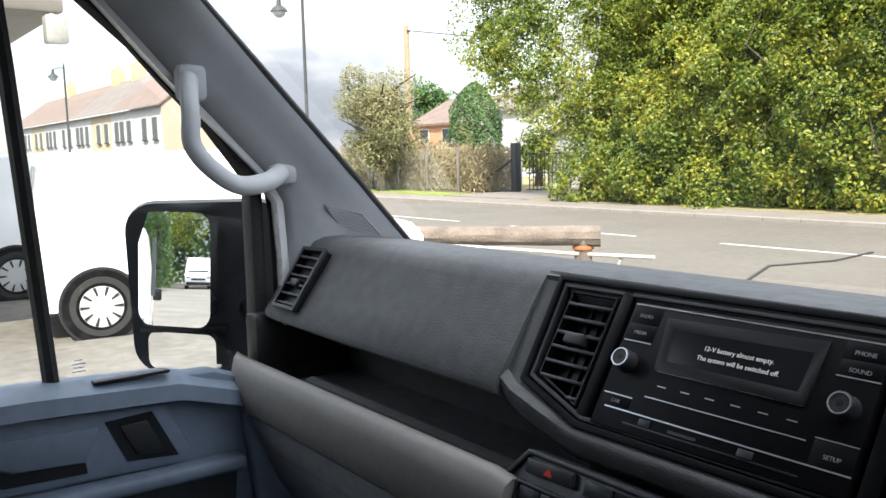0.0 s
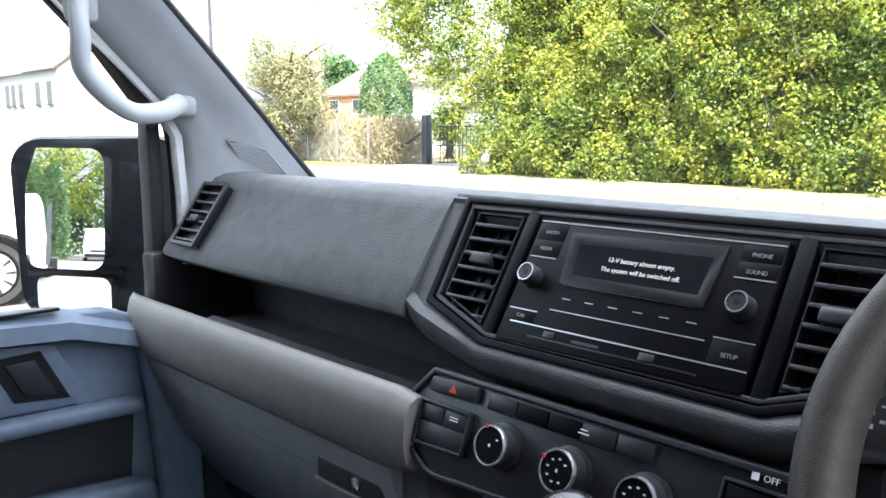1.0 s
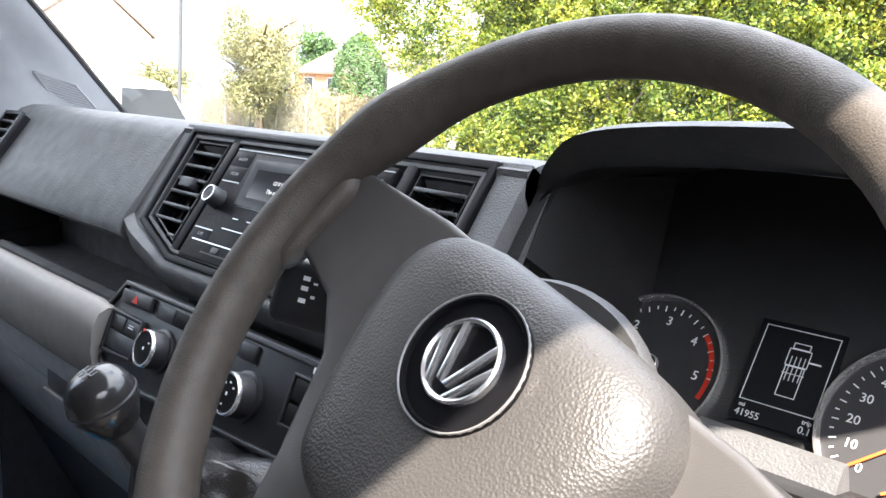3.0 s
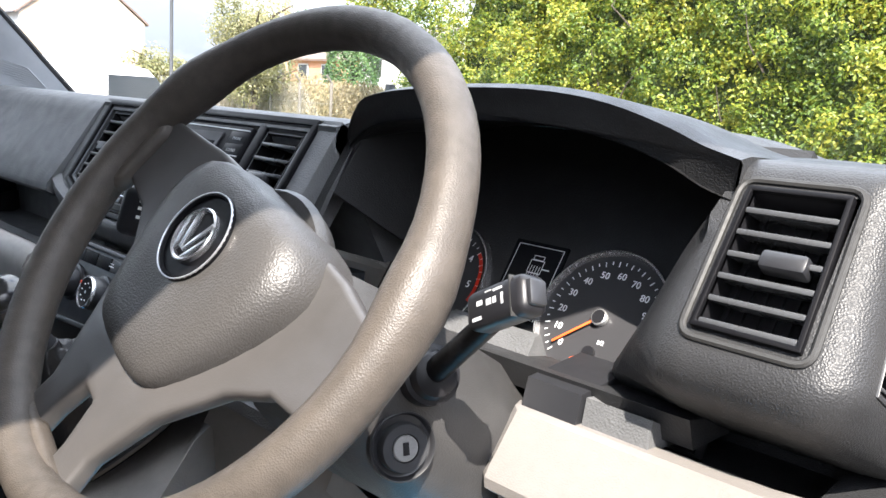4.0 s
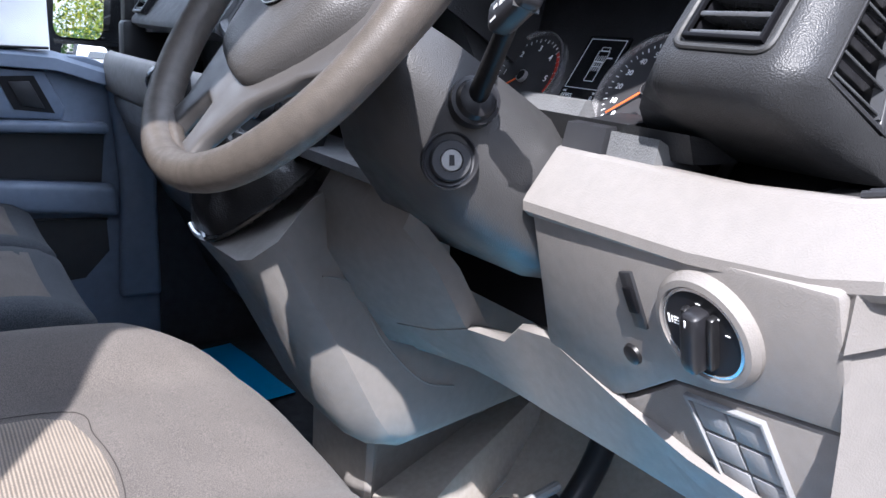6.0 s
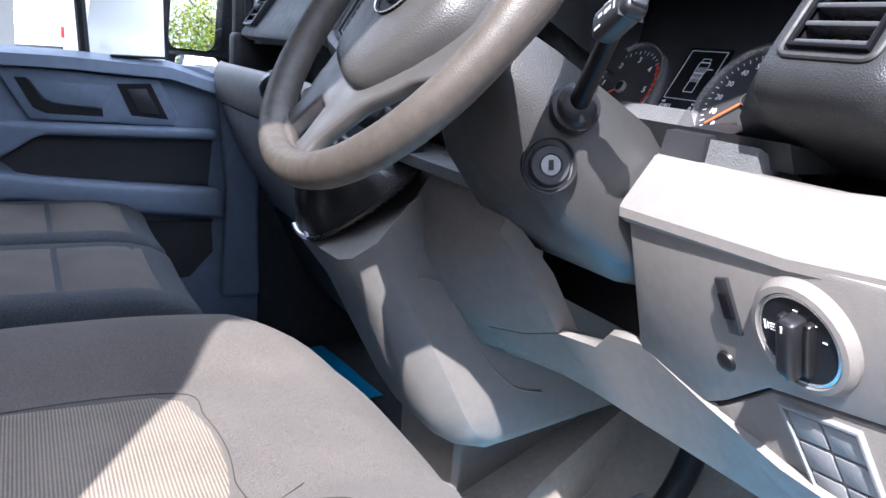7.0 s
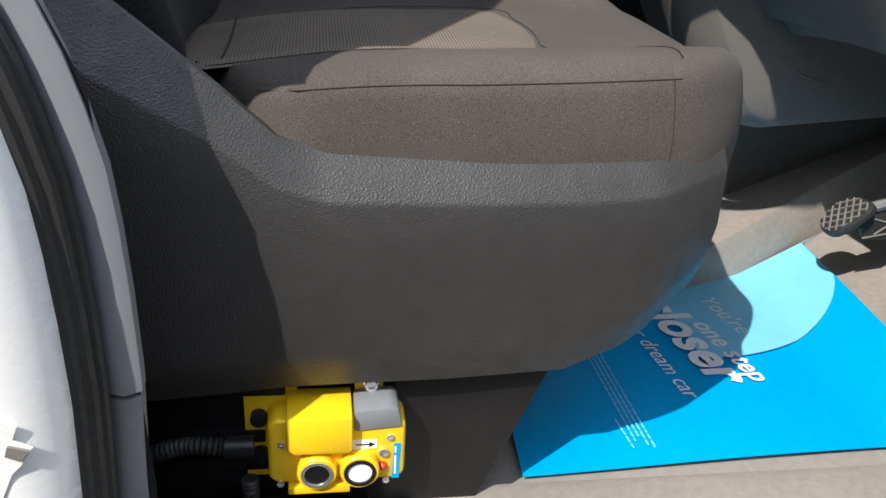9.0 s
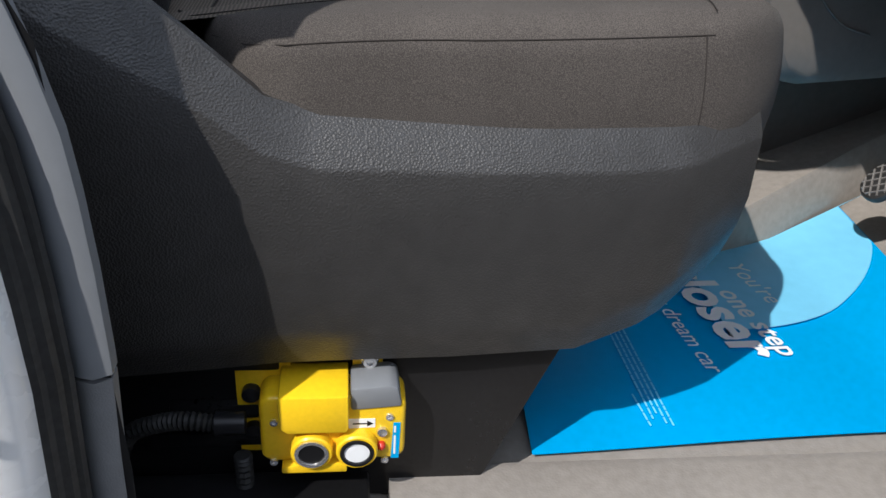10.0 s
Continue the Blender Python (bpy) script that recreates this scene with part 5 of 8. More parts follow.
    g = soft_box(0.019, 0.056, 0.022, 0.007, 6)
    g.transform(ms @ Matrix.Translation((0, -0.002, 0.016)) @ pose(0, 0, 0, 0, 0, -8))
    part("switch_grip", g, BLACK, sw, "black turning grip")
    for dx in (-0.0125, 0.0125):
        g = soft_box(0.008, 0.050, 0.012, 0.0035, 4)
        g.transform(ms @ Matrix.Translation((dx, -0.002, 0.011)) @ pose(0, 0, 0, 0, 0, -8))
        part("grip_flank", g, STEEL, sw)
    bars([(-0.001, 0.0005, 0.017, 0.023)], 0.0268, ms @ pose(0, 0, 0, 0, 0, -8), WHITEINK, sw, "grip_mark")
    for st_ in ((-0.0325, -0.0310, 0.000, 0.008), (-0.0290, -0.0282, 0.001, 0.007), (-0.0265, -0.0215, 0.0010, 0.0018), (-0.0265, -0.0215, 0.0036, 0.0044), (-0.0265, -0.0215, 0.0062, 0.0070), (-0.001, 0.003, 0.027, 0.0277), (0.016, 0.020, 0.020, 0.0208), (0.024, 0.028, 0.008, 0.0088)):
        bars([st_], 0.0098, ms, WHITEINK, sw, "switch_mark")
    b = lathe([(0.0042, 0), (0.0042, 0.0006), (0.0026, 0.0006), (0.0026, 0)], 16, ms @ Matrix.Translation((-0.010, -0.030, 0.0095)), caps=False)
    for j in range(8):
        s = box((0.0022, 0.0008, 0.0006), (0.0062, 0, 0.0003))
        s.transform(ms @ Matrix.Translation((-0.010, -0.030, 0.0095)) @ pose(0, 0, 0, 0, 0, 45 * j))
        merge(b, s)
    part("lamp_mark", b, WHITEINK, sw)
    # rocker and dimmer wheel
    rk = part("rocker", prism([(0.701, 0.660), (0.716, 0.664), (0.724, 0.610), (0.709, 0.608)], -0.002, 0.003, mf, 0.001), SATIN, k, "black level rocker")
    part("rocker_wheel", prism([(0.705, 0.648), (0.716, 0.650), (0.720, 0.626), (0.709, 0.624)], 0.002, 0.006, mf, 0.0015), GLOSS, rk)
    b = lathe([(0.0105, 0.0), (0.0095, 0.003), (0.007, 0.004), (0.0001, 0.004)], 24, mf @ Matrix.Translation((0.697, 0.573, 0)))
    part("boot_button", b, STEEL, k, "small black button")
    # slanting blade that runs under the column to the console, its face turned to the floor
    rows = [(0.235, -0.050, 0.472, 0.010, 0.412), (0.30, -0.048, 0.480, 0.016, 0.422), (0.37, -0.040, 0.494, 0.024, 0.429), (0.43, -0.030, 0.514, 0.027, 0.431), (0.49, -0.022, 0.519, 0.028, 0.431), (0.515, -0.024, 0.543, 0.028, 0.431), (0.565, -0.024, 0.550, 0.028, 0.432), (0.66, -0.015, 0.520, 0.030, 0.432), (0.75, -0.012, 0.50, 0.034, 0.430), (0.905, -0.012, 0.49, 0.04, 0.42)]
    b = loft([[(x, yt + 0.03, zt - 0.004), (x, yt + 0.006, zt + 0.001), (x, yt, zt - 0.004), (x, yl, zl), (x, yl + 0.02, zl), (x, yt + 0.05, zt - 0.02)] for x, yt, zt, yl, zl in rows])
    part("lower_blade", bevel(b, 0.003, 2, 30), GREY, k, sharp=40)
    # black box puts the shade of the open gap into colour
    part("gap_shade_box", box((0.35, 0.04, 0.14), (0.45, 0.06, 0.59)), BLACK, k)


def steering():
    axis = Vector((0.049, -0.817, 0.575)).normalized()
    centre = Vector((0.4745, -0.2631, 0.876))
    up = (Vector((0, 0, 1)) - axis * axis.z).normalized()
    right = up.cross(axis)
    W = Matrix.Translation(centre) @ Matrix((right, up, axis)).transposed().to_4x4() @ pose(0, 0, 0, 0, 0, -21)
    w = thing("steering_wheel", "dark grey three-spoke steering wheel with worn rim", "steering wheel", at=centre)
    inv = Matrix.Translation(centre).inverted()
    M = inv @ W
    n = 72
    rings = []
    for k in range(n):
        a = 2 * math.pi * k / n
        c, s = math.cos(a), math.sin(a)
        # the rim grows a little at the thumb rests beside the upper spokes
        deg = math.degrees(a) % 360
        bump = max(math.exp(-((deg - 22) / 9) ** 2), math.exp(-((deg - 158) / 9) ** 2)) * 0.0035
        ring = []
        for j in range(16):
            t = 2 * math.pi * j / 16
            rr = 0.1925 + (0.0160 + bump) * math.cos(t)
            ring.append((rr * c, rr * s, (0.0178 + bump) * math.sin(t)))
        rings.append(ring)
    b = loft(rings, caps=False, wrap=True)
    b.transform(M)
    part("rim", b, RIM, w, "dark grey rim, worn brownish", sharp=80)

    def plate(poly, z0, z1, bulge=0.0):
        return prism([(x * 1.063, y * 1.063) for x, y in poly], z0, z1, M, 0.005, 3)
    # three-armed spoke trim round the airbag, forked below
    half = [(0.180, 0.036), (0.100, 0.046)]
    low = [(0.048, -0.142), (0.066, -0.094), (0.094, -0.050), (0.124, -0.028), (0.180, -0.018)]
    arms = half + [(-x, y) for x, y in reversed(half)] + [(-x, y) for x, y in reversed(low)] + [(-0.052, -0.176), (-0.018, -0.182), (-0.017, -0.152), (-0.010, -0.124), (0.010, -0.124), (0.017, -0.152), (0.018, -0.182), (0.052, -0.176)] + low
    b = prism([(x * 1.063, y * 1.063) for x, y in arms], -0.020, -0.004, None, 0.005, 3)
    bmesh.ops.triangulate(b, faces=b.faces[:])
    bmesh.ops.subdivide_edges(b, edges=[e for e in b.edges if e.calc_length() > 0.02], cuts=3, use_grid_fill=True)
    for v in b.verts:      # the trim dips towards the hub
        v.co.z -= 0.034 * max(0.0, 1 - v.co.xy.length / 0.185) * min(1.0, max(0.0, (v.co.y + 0.10) / 0.12))
    b.transform(M)
    part("spoke_trim", b, SPOKE, w, "grey forked spoke trim", sharp=50)
    for s in (-1, 1):
        sp = [(s * 0.182, 0.044), (s * 0.166, 0.034), (s * 0.158, 0.026), (s * 0.158, -0.026), (s * 0.164, -0.036), (s * 0.180, -0.046)]
        part("spoke_root", prism([(x * 1.063, y * 1.063) for x, y in (sp if s > 0 else sp[::-1])], -0.016, 0.003, M, 0.008, 4), RIM, w, "thumb rest", sharp=60)
    lr = [(-0.058, -0.176), (-0.048, -0.162), (0.048, -0.162), (0.058, -0.176), (0.0, -0.186)]
    part("spoke_root", plate(lr, -0.014, 0.003), RIM, w)
    part("rear_cover", lathe([(0.0001, -0.036), (0.085, -0.036), (0.118, -0.030), (0.124, -0.036), (0.118, -0.052), (0.095, -0.072), (0.060, -0.085), (0.0001, -0.085)], 48, M @ Matrix.Translation((0, -0.014, 0)) @ Matrix.Diagonal((0.68, 0.66, 1, 1)), caps=False), COLUMN, w, "smooth rounded back of the wheel hub", sharp=60)
    # airbag cover: a soft shield
    def outline(t, grow=1.0):
        pts_ = [(-0.045, 0.055), (0.045, 0.055), (0.080, 0.046), (0.095, 0.020), (0.088, -0.020), (0.064, -0.072), (0.036, -0.096), (-0.036, -0.096), (-0.064, -0.072), (-0.088, -0.020), (-0.095, 0.020), (-0.080, 0.046)]
        loop = [Vector((*p, 0)) for p in pts_]
        loop = loop + [loop[0]]
        sm = smooth_path(loop, 4)[:-1]
        return [(p.x * grow, p.y * grow, t) for p in sm]
    rings = []
    for grow, up_ in ((1.0, 0.0), (1.0, 0.25), (0.985, 0.5), (0.95, 0.7), (0.88, 0.85), (0.74, 0.95), (0.5, 0.995), (0.38, 1.0)):
        ring = []
        for x, y, z in outline(0, grow):
            base = -0.012 - 0.038 * min(1.0, max(0.0, (y + 0.09) / 0.12))
            ring.append((x, y, base + (0.014 - base) * up_))
        rings.append(ring)
    b = loft(rings)
    b.transform(M)
    part("airbag_cover", b, AIRBAG, w, "grained airbag cover with a chrome badge", sharp=60)
    lettering("AIRBAG", 0.0095, basis((0.4488, -0.3105, 0.8432), (0.0298, -0.0012, -0.0091), (0.14, 0.505, 0.85)), BLACK, w, name="imprint")
    mb = M @ Matrix.Translation((0, 0.0, 0.0138)) @ Matrix.Diagonal((0.87, 0.87, 1, 1))
    em = part("badge_well", lathe([(0.039, 0.0), (0.039, 0.0030), (0.036, 0.0034), (0.035, 0.001), (0.0001, 0.001)], 40, mb), GLOSS, w, "black badge well, chrome lined")
    part("well_ring", lathe([(0.039, 0.0026), (0.0387, 0.0040), (0.0380, 0.0040), (0.0376, 0.003)], 44, mb, caps=False), SILVERLINE, em)
    mb = mb @ Matrix.Diagonal((0.82, 0.82, 1, 1))
    part("badge_ring", lathe([(0.029, 0.001), (0.029, 0.0045), (0.0275, 0.0055), (0.0255, 0.0045), (0.025, 0.001)], 44, mb, caps=False), CHROME, em)
    for sx in (-1, 1):
        for y0, y1, x0, x1 in ((0.022, -0.018, 0.017, 0.003), (0.010, -0.024, 0.0255, 0.0095)):
            q = [(sx * (x0 - 0.0025), y0), (sx * (x0 + 0.0025), y0), (sx * (x1 + 0.0025), y1), (sx * (x1 - 0.0025), y1)]
            part("badge_bar", prism(q if sx > 0 else q[::-1], 0.001, 0.0048, mb, 0.0006), CHROME, em, "plain chrome bar")
    # column shroud
    c = thing("steering_column", "dark grey plastic steering column shroud with ignition lock", "steering column")
    rows = [(-0.222, 0.497, 0.050, 0.795, 0.880), (-0.195, 0.490, 0.080, 0.735, 0.878), (-0.14, 0.486, 0.098, 0.672, 0.850), (-0.06, 0.486, 0.116, 0.618, 0.800), (0.03, 0.486, 0.12, 0.60, 0.745)]
    rings = []
    for y, cx, hw, zb, zt in rows:
        h = zt - zb
        cx, y, zb, zt = cx - 0.018, y + 0.008, zb - 0.010, zt - 0.010
        rings.append([(cx - hw * 0.75, y, zb), (cx + hw * 0.62, y + 0.006, zb), (cx + hw * 0.95, y + 0.006, zb + h * 0.16), (cx + hw * 1.0, y, zb + h * 0.45), (cx + hw * 0.92, y - 0.004, zb + h * 0.72),
                      (cx + hw * 0.62, y - 0.006, zt - 0.004), (cx, y - 0.008, zt), (cx - hw * 0.62, y - 0.006, zt - 0.004), (cx - hw * 1.05, y, zb + h * 0.7), (cx - hw * 1.08, y, zb + h * 0.25)])
    part("shroud", bevel(loft(rings), 0.006, 2, 25), COLUMN, c, sharp=50)
    # ignition lock on the right flank
    mi = basis((0.563, -0.156, 0.733), (0.35, 0.93, 0.05), (-0.20, 0.0, 0.98))
    part("lock_collar", lathe([(0.0265, -0.006), (0.0262, 0.0010), (0.0250, 0.0018), (0.0238, 0.0008), (0.0225, -0.002), (0.0190, -0.003)], 40, mi, caps=False), SATIN, c, "black lock collar")
    part("lock_ring", lathe([(0.0188, -0.004), (0.0186, 0.004), (0.0175, 0.006), (0.0108, 0.006), (0.0104, 0.003)], 36, mi, caps=False), LOCKRING, c, "dark grey lock ring")
    part("lock_face", lathe([(0.0098, 0.000), (0.0098, 0.0055), (0.0090, 0.0065), (0.0001, 0.0065)], 32, mi), LOCKMETAL, c, "silver ignition lock")
    part("key_slot", box((0.0045, 0.0095, 0.002), (0, 0, 0.0065), m=mi), BLACK, c)
    # right stalk
    st = thing("wiper_stalk", "black wiper stalk with white symbols", "stalk")
    base, tip = Vector((0.570, -0.138, 0.787)), Vector((0.656, -0.171, 0.855))
    mb = basis(base, (0.3, 0.9, 0.0), (-0.3, 0.1, 0.9))
    part("boot", lathe([(0.0235, -0.010), (0.0225, 0.002), (0.0190, 0.003), (0.0165, 0.010), (0.0110, 0.013)], 28, mb), BLACK, st)
    part("arm", tube([base, base.lerp(tip, 0.6), tip], [0.0095, 0.0085, 0.008], 12), GLOSS, st)
    mt = basis((0.667, -0.175, 0.866), (0.88, -0.10, 0.46), (-0.42, 0.30, 0.86))
    hd = part("head", bevel(box((0.056, 0.025, 0.021), m=mt), 0.006, 3), BLACK, st, "black stalk head")
    part("end_key", bevel(box((0.006, 0.016, 0.013), (0.028, 0.0, 0.0), m=mt), 0.002, 2), SATIN, hd, "worn grey end key")
    part("head_groove", box((0.0012, 0.0254, 0.0214), (0.017, 0.0, 0.0), m=mt), RUBBER, hd)
    for q in ((-0.019, -0.012, 0.001, 0.005), (-0.007, -0.001, -0.001, 0.004), (0.001, 0.005, -0.001, 0.004), (0.002, 0.013, 0.008, 0.0100), (0.011, 0.0135, -0.004, 0.005), (-0.008, 0.000, 0.0095, 0.0105), (-0.025, -0.014, -0.0105, -0.0075)):
        bars([tuple(v * 0.78 for v in q)], 0.0106, mt, PRINTPALE, hd, "stalk_mark", 0.0003)
    # left stalk
    ls = thing("light_stalk", "black light stalk with white symbols", "stalk")
    a, t2 = Vector((0.40, -0.12, 0.835)), Vector((0.285, -0.215, 0.865))
    part("arm", tube([a, a.lerp(t2, 0.5), t2], [0.010, 0.0095, 0.010], 12), SATIN, ls)
    ml = basis((0.292, -0.205, 0.866), (0.86, 0.42, -0.10), (0.05, 0.3, 0.95))
    hd = part("head", bevel(box((0.085, 0.046, 0.030), m=ml), 0.008, 3), SATIN, ls, "black stalk head")
    for q in ((-0.020, -0.015, 0.0085, 0.0115), (-0.020, -0.015, 0.002, 0.005), (-0.020, -0.015, -0.006, -0.003), (-0.012, -0.009, 0.007, 0.0085), (-0.012, -0.009, -0.002, 0.0), (0.016, 0.021, 0.005, 0.0065), (0.016, 0.021, -0.004, -0.0025)):
        bars([q], 0.0153, ml, WHITEINK, hd, "stalk_mark", 0.0003)


def console():
    c = thing("gear_console", "pale blue-grey plastic gear console rising from the floor", "console")
    # rings from the floor up: rear-left, rear-right, front-right, front-left
    def ring(z, x0, x1, yr, yf, r=0.03):
        return [(x0, yf, z), (x0, yr + r, z), (x0 + r * 0.35, yr + r * 0.35, z), (x0 + r, yr, z), (x1 - r * 1.4, yr + 0.004, z), (x1 - r * 0.6, yr + r * 0.35, z), (x1 - r * 0.1, yr + r * 1.1, z), (x1 - 0.02, yr + r * 2.4, z), (x1 - 0.11, max(yf, yr + 0.16), z)]
    rings = [ring(0.262, -0.01, 0.13, 0.0, 0.45, 0.03), ring(0.268, 0.03, 0.225, -0.040, 0.42, 0.045), ring(0.276, 0.036, 0.262, -0.070, 0.41, 0.05), ring(0.291, 0.038, 0.272, -0.084, 0.40, 0.05), ring(0.34, 0.042, 0.282, -0.118, 0.36, 0.05), ring(0.43, 0.042, 0.285, -0.166, 0.3, 0.05), ring(0.50, 0.040, 0.285, -0.202, 0.24, 0.045)]
    # sloping top towards the dashboard
    top = []
    for x, y, z in ring(0.57, 0.036, 0.285, -0.245, 0.1, 0.035):
        top.append((x, y, 0.560 + (y + 0.243) * 0.92 if y < -0.045 else 0.742))
    rings.append(top)
    part("body", loft(rings), GREY, c, "pale grey console body", sharp=48)
    # the narrower foot under the body
    foot = [ring(0.06, -0.12, 0.096, 0.020, 0.44, 0.012), ring(0.195, -0.12, 0.104, 0.018, 0.44, 0.014), ring(0.216, -0.12, 0.103, 0.020, 0.44, 0.016), ring(0.228, -0.12, 0.094, 0.030, 0.44, 0.02), ring(0.232, -0.11, 0.08, 0.045, 0.43, 0.02), ring(0.27, -0.10, 0.07, 0.055, 0.43, 0.02)]
    part("foot", loft(foot), GREY, c, "rounded foot of the console", sharp=48)
    ridge = [(0.275, -0.145, 0.543), (0.268, -0.111, 0.532), (0.264, -0.085, 0.503), (0.266, -0.054, 0.446), (0.261, -0.009, 0.393), (0.254, 0.032, 0.360), (0.243, 0.083, 0.343)]
    part("moulded_ridge", tube(smooth_path(ridge, 5), 0.0016, 8), GREY, c)
    # wing closing the side towards the steering column
    rows = [[(0.24, -0.09, 0.72), (0.36, -0.105, 0.72), (0.437, -0.10, 0.70)], [(0.245, -0.140, 0.645), (0.37, -0.138, 0.654), (0.437, -0.128, 0.640)], [(0.25, -0.140, 0.575), (0.38, -0.104, 0.588), (0.433, -0.080, 0.588)],
            [(0.25, -0.095, 0.505), (0.37, -0.055, 0.505), (0.428, -0.034, 0.515)], [(0.245, -0.050, 0.44), (0.35, 0.010, 0.44), (0.420, 0.034, 0.45)]]
    b = loft([r + [(x, y + 0.03, z) for x, y, z in reversed(r)] for r in rows])
    part("side_wing", bevel(b, 0.004, 2, 30), GREY, c, "grey wing of the console under the column", sharp=60)
    # gaiter frame and gaiter
    def gpos(x, y):
        return (x, y, 0.568 + (y + 0.243) * 0.90)
    loop = [gpos(0.062, -0.242), gpos(0.110, -0.246), gpos(0.165, -0.236), gpos(0.205, -0.185), gpos(0.218, -0.140), gpos(0.205, -0.118), gpos(0.14, -0.112), gpos(0.07, -0.12), gpos(0.055, -0.18)]
    loop = smooth_path(loop + [loop[0]], 4)[:-1]
    part("gaiter_frame", tube(loop, 0.0045, 8, closed=True), KNOBGLOSS, c, "shiny black gaiter frame")
    edge = [p for p in loop if p[1] < -0.222 and p[0] < 0.14]
    part("frame_edge", tube([(p[0] - 0.001, p[1] - 0.004, p[2] - 0.001) for p in edge], 0.0035, 8), SILVERLINE, c, "bright edge of the gaiter frame")
    g = thing("gear_lever", "black gear lever with round knob and leather gaiter", "gear lever")
    rings = []
    knob = Vector((0.116, -0.284, 0.759))
    neck = Vector((0.118, -0.250, 0.712))
    n_ = len(loop)
    for k in range(13):
        t = k / 12
        ring_ = []
        for j, p in enumerate(loop):
            p = Vector(p)
            a = 2 * math.pi * j / n_
            pin = neck + Vector((0.017 * math.cos(a - 2.4), 0.012 * math.sin(a - 2.4), 0.006 * math.sin(a - 2.4)))
            f = 1 - (1 - t) ** 1.9
            q = p.lerp(pin, f)
            q.z = p.z + (pin.z - p.z) * t ** 1.25
            crease = 0.0065 * math.sin(5 * a + 7 * t) * math.sin(math.pi * min(1, t * 1.1)) + 0.004 * math.sin(11 * a - 9 * t) * math.sin(math.pi * t)
            out = (p - Vector((0.13, -0.18, 0.62))).normalized()
            ring_.append(q + out * crease + Vector((0, 0, 0.5 * crease)))
        rings.append(ring_)
    part("gaiter", loft(rings), LEATHER, g, "creased black leather gaiter", sharp=75)
    part("neck", tube([(0.118, -0.244, 0.700), (0.117, -0.264, 0.728), (0.116, -0.275, 0.742)], [0.015, 0.013, 0.016], 14), SATIN, g)
    m = Matrix.Translation(knob) @ pose(0, 0, 0, 28, 0, 0) @ Matrix.Diagonal((0.80, 0.80, 0.84, 1))
    b = lathe([(0.016, -0.032), (0.024, -0.022), (0.0325, -0.004), (0.0335, 0.008), (0.030, 0.021), (0.022, 0.030), (0.010, 0.0345), (0.0001, 0.035)], 32, m)
    kn = part("knob", b, KNOBGLOSS, g, "shiny black gear knob", sharp=80)
    part("knob_collar", lathe([(0.0335, 0.004), (0.0345, 0.006), (0.0335, 0.008)], 32, m, caps=False), SATIN, kn)
    bars([(-0.010, -0.009, -0.007, 0.007), (-0.003, -0.002, -0.007, 0.007), (0.004, 0.005, -0.007, 0.007), (-0.010, 0.011, -0.0005, 0.0005), (0.010, 0.011, 0.0, 0.007)], 0.0352, m, PRINTGREY, kn, "gate_mark", 0.0006)


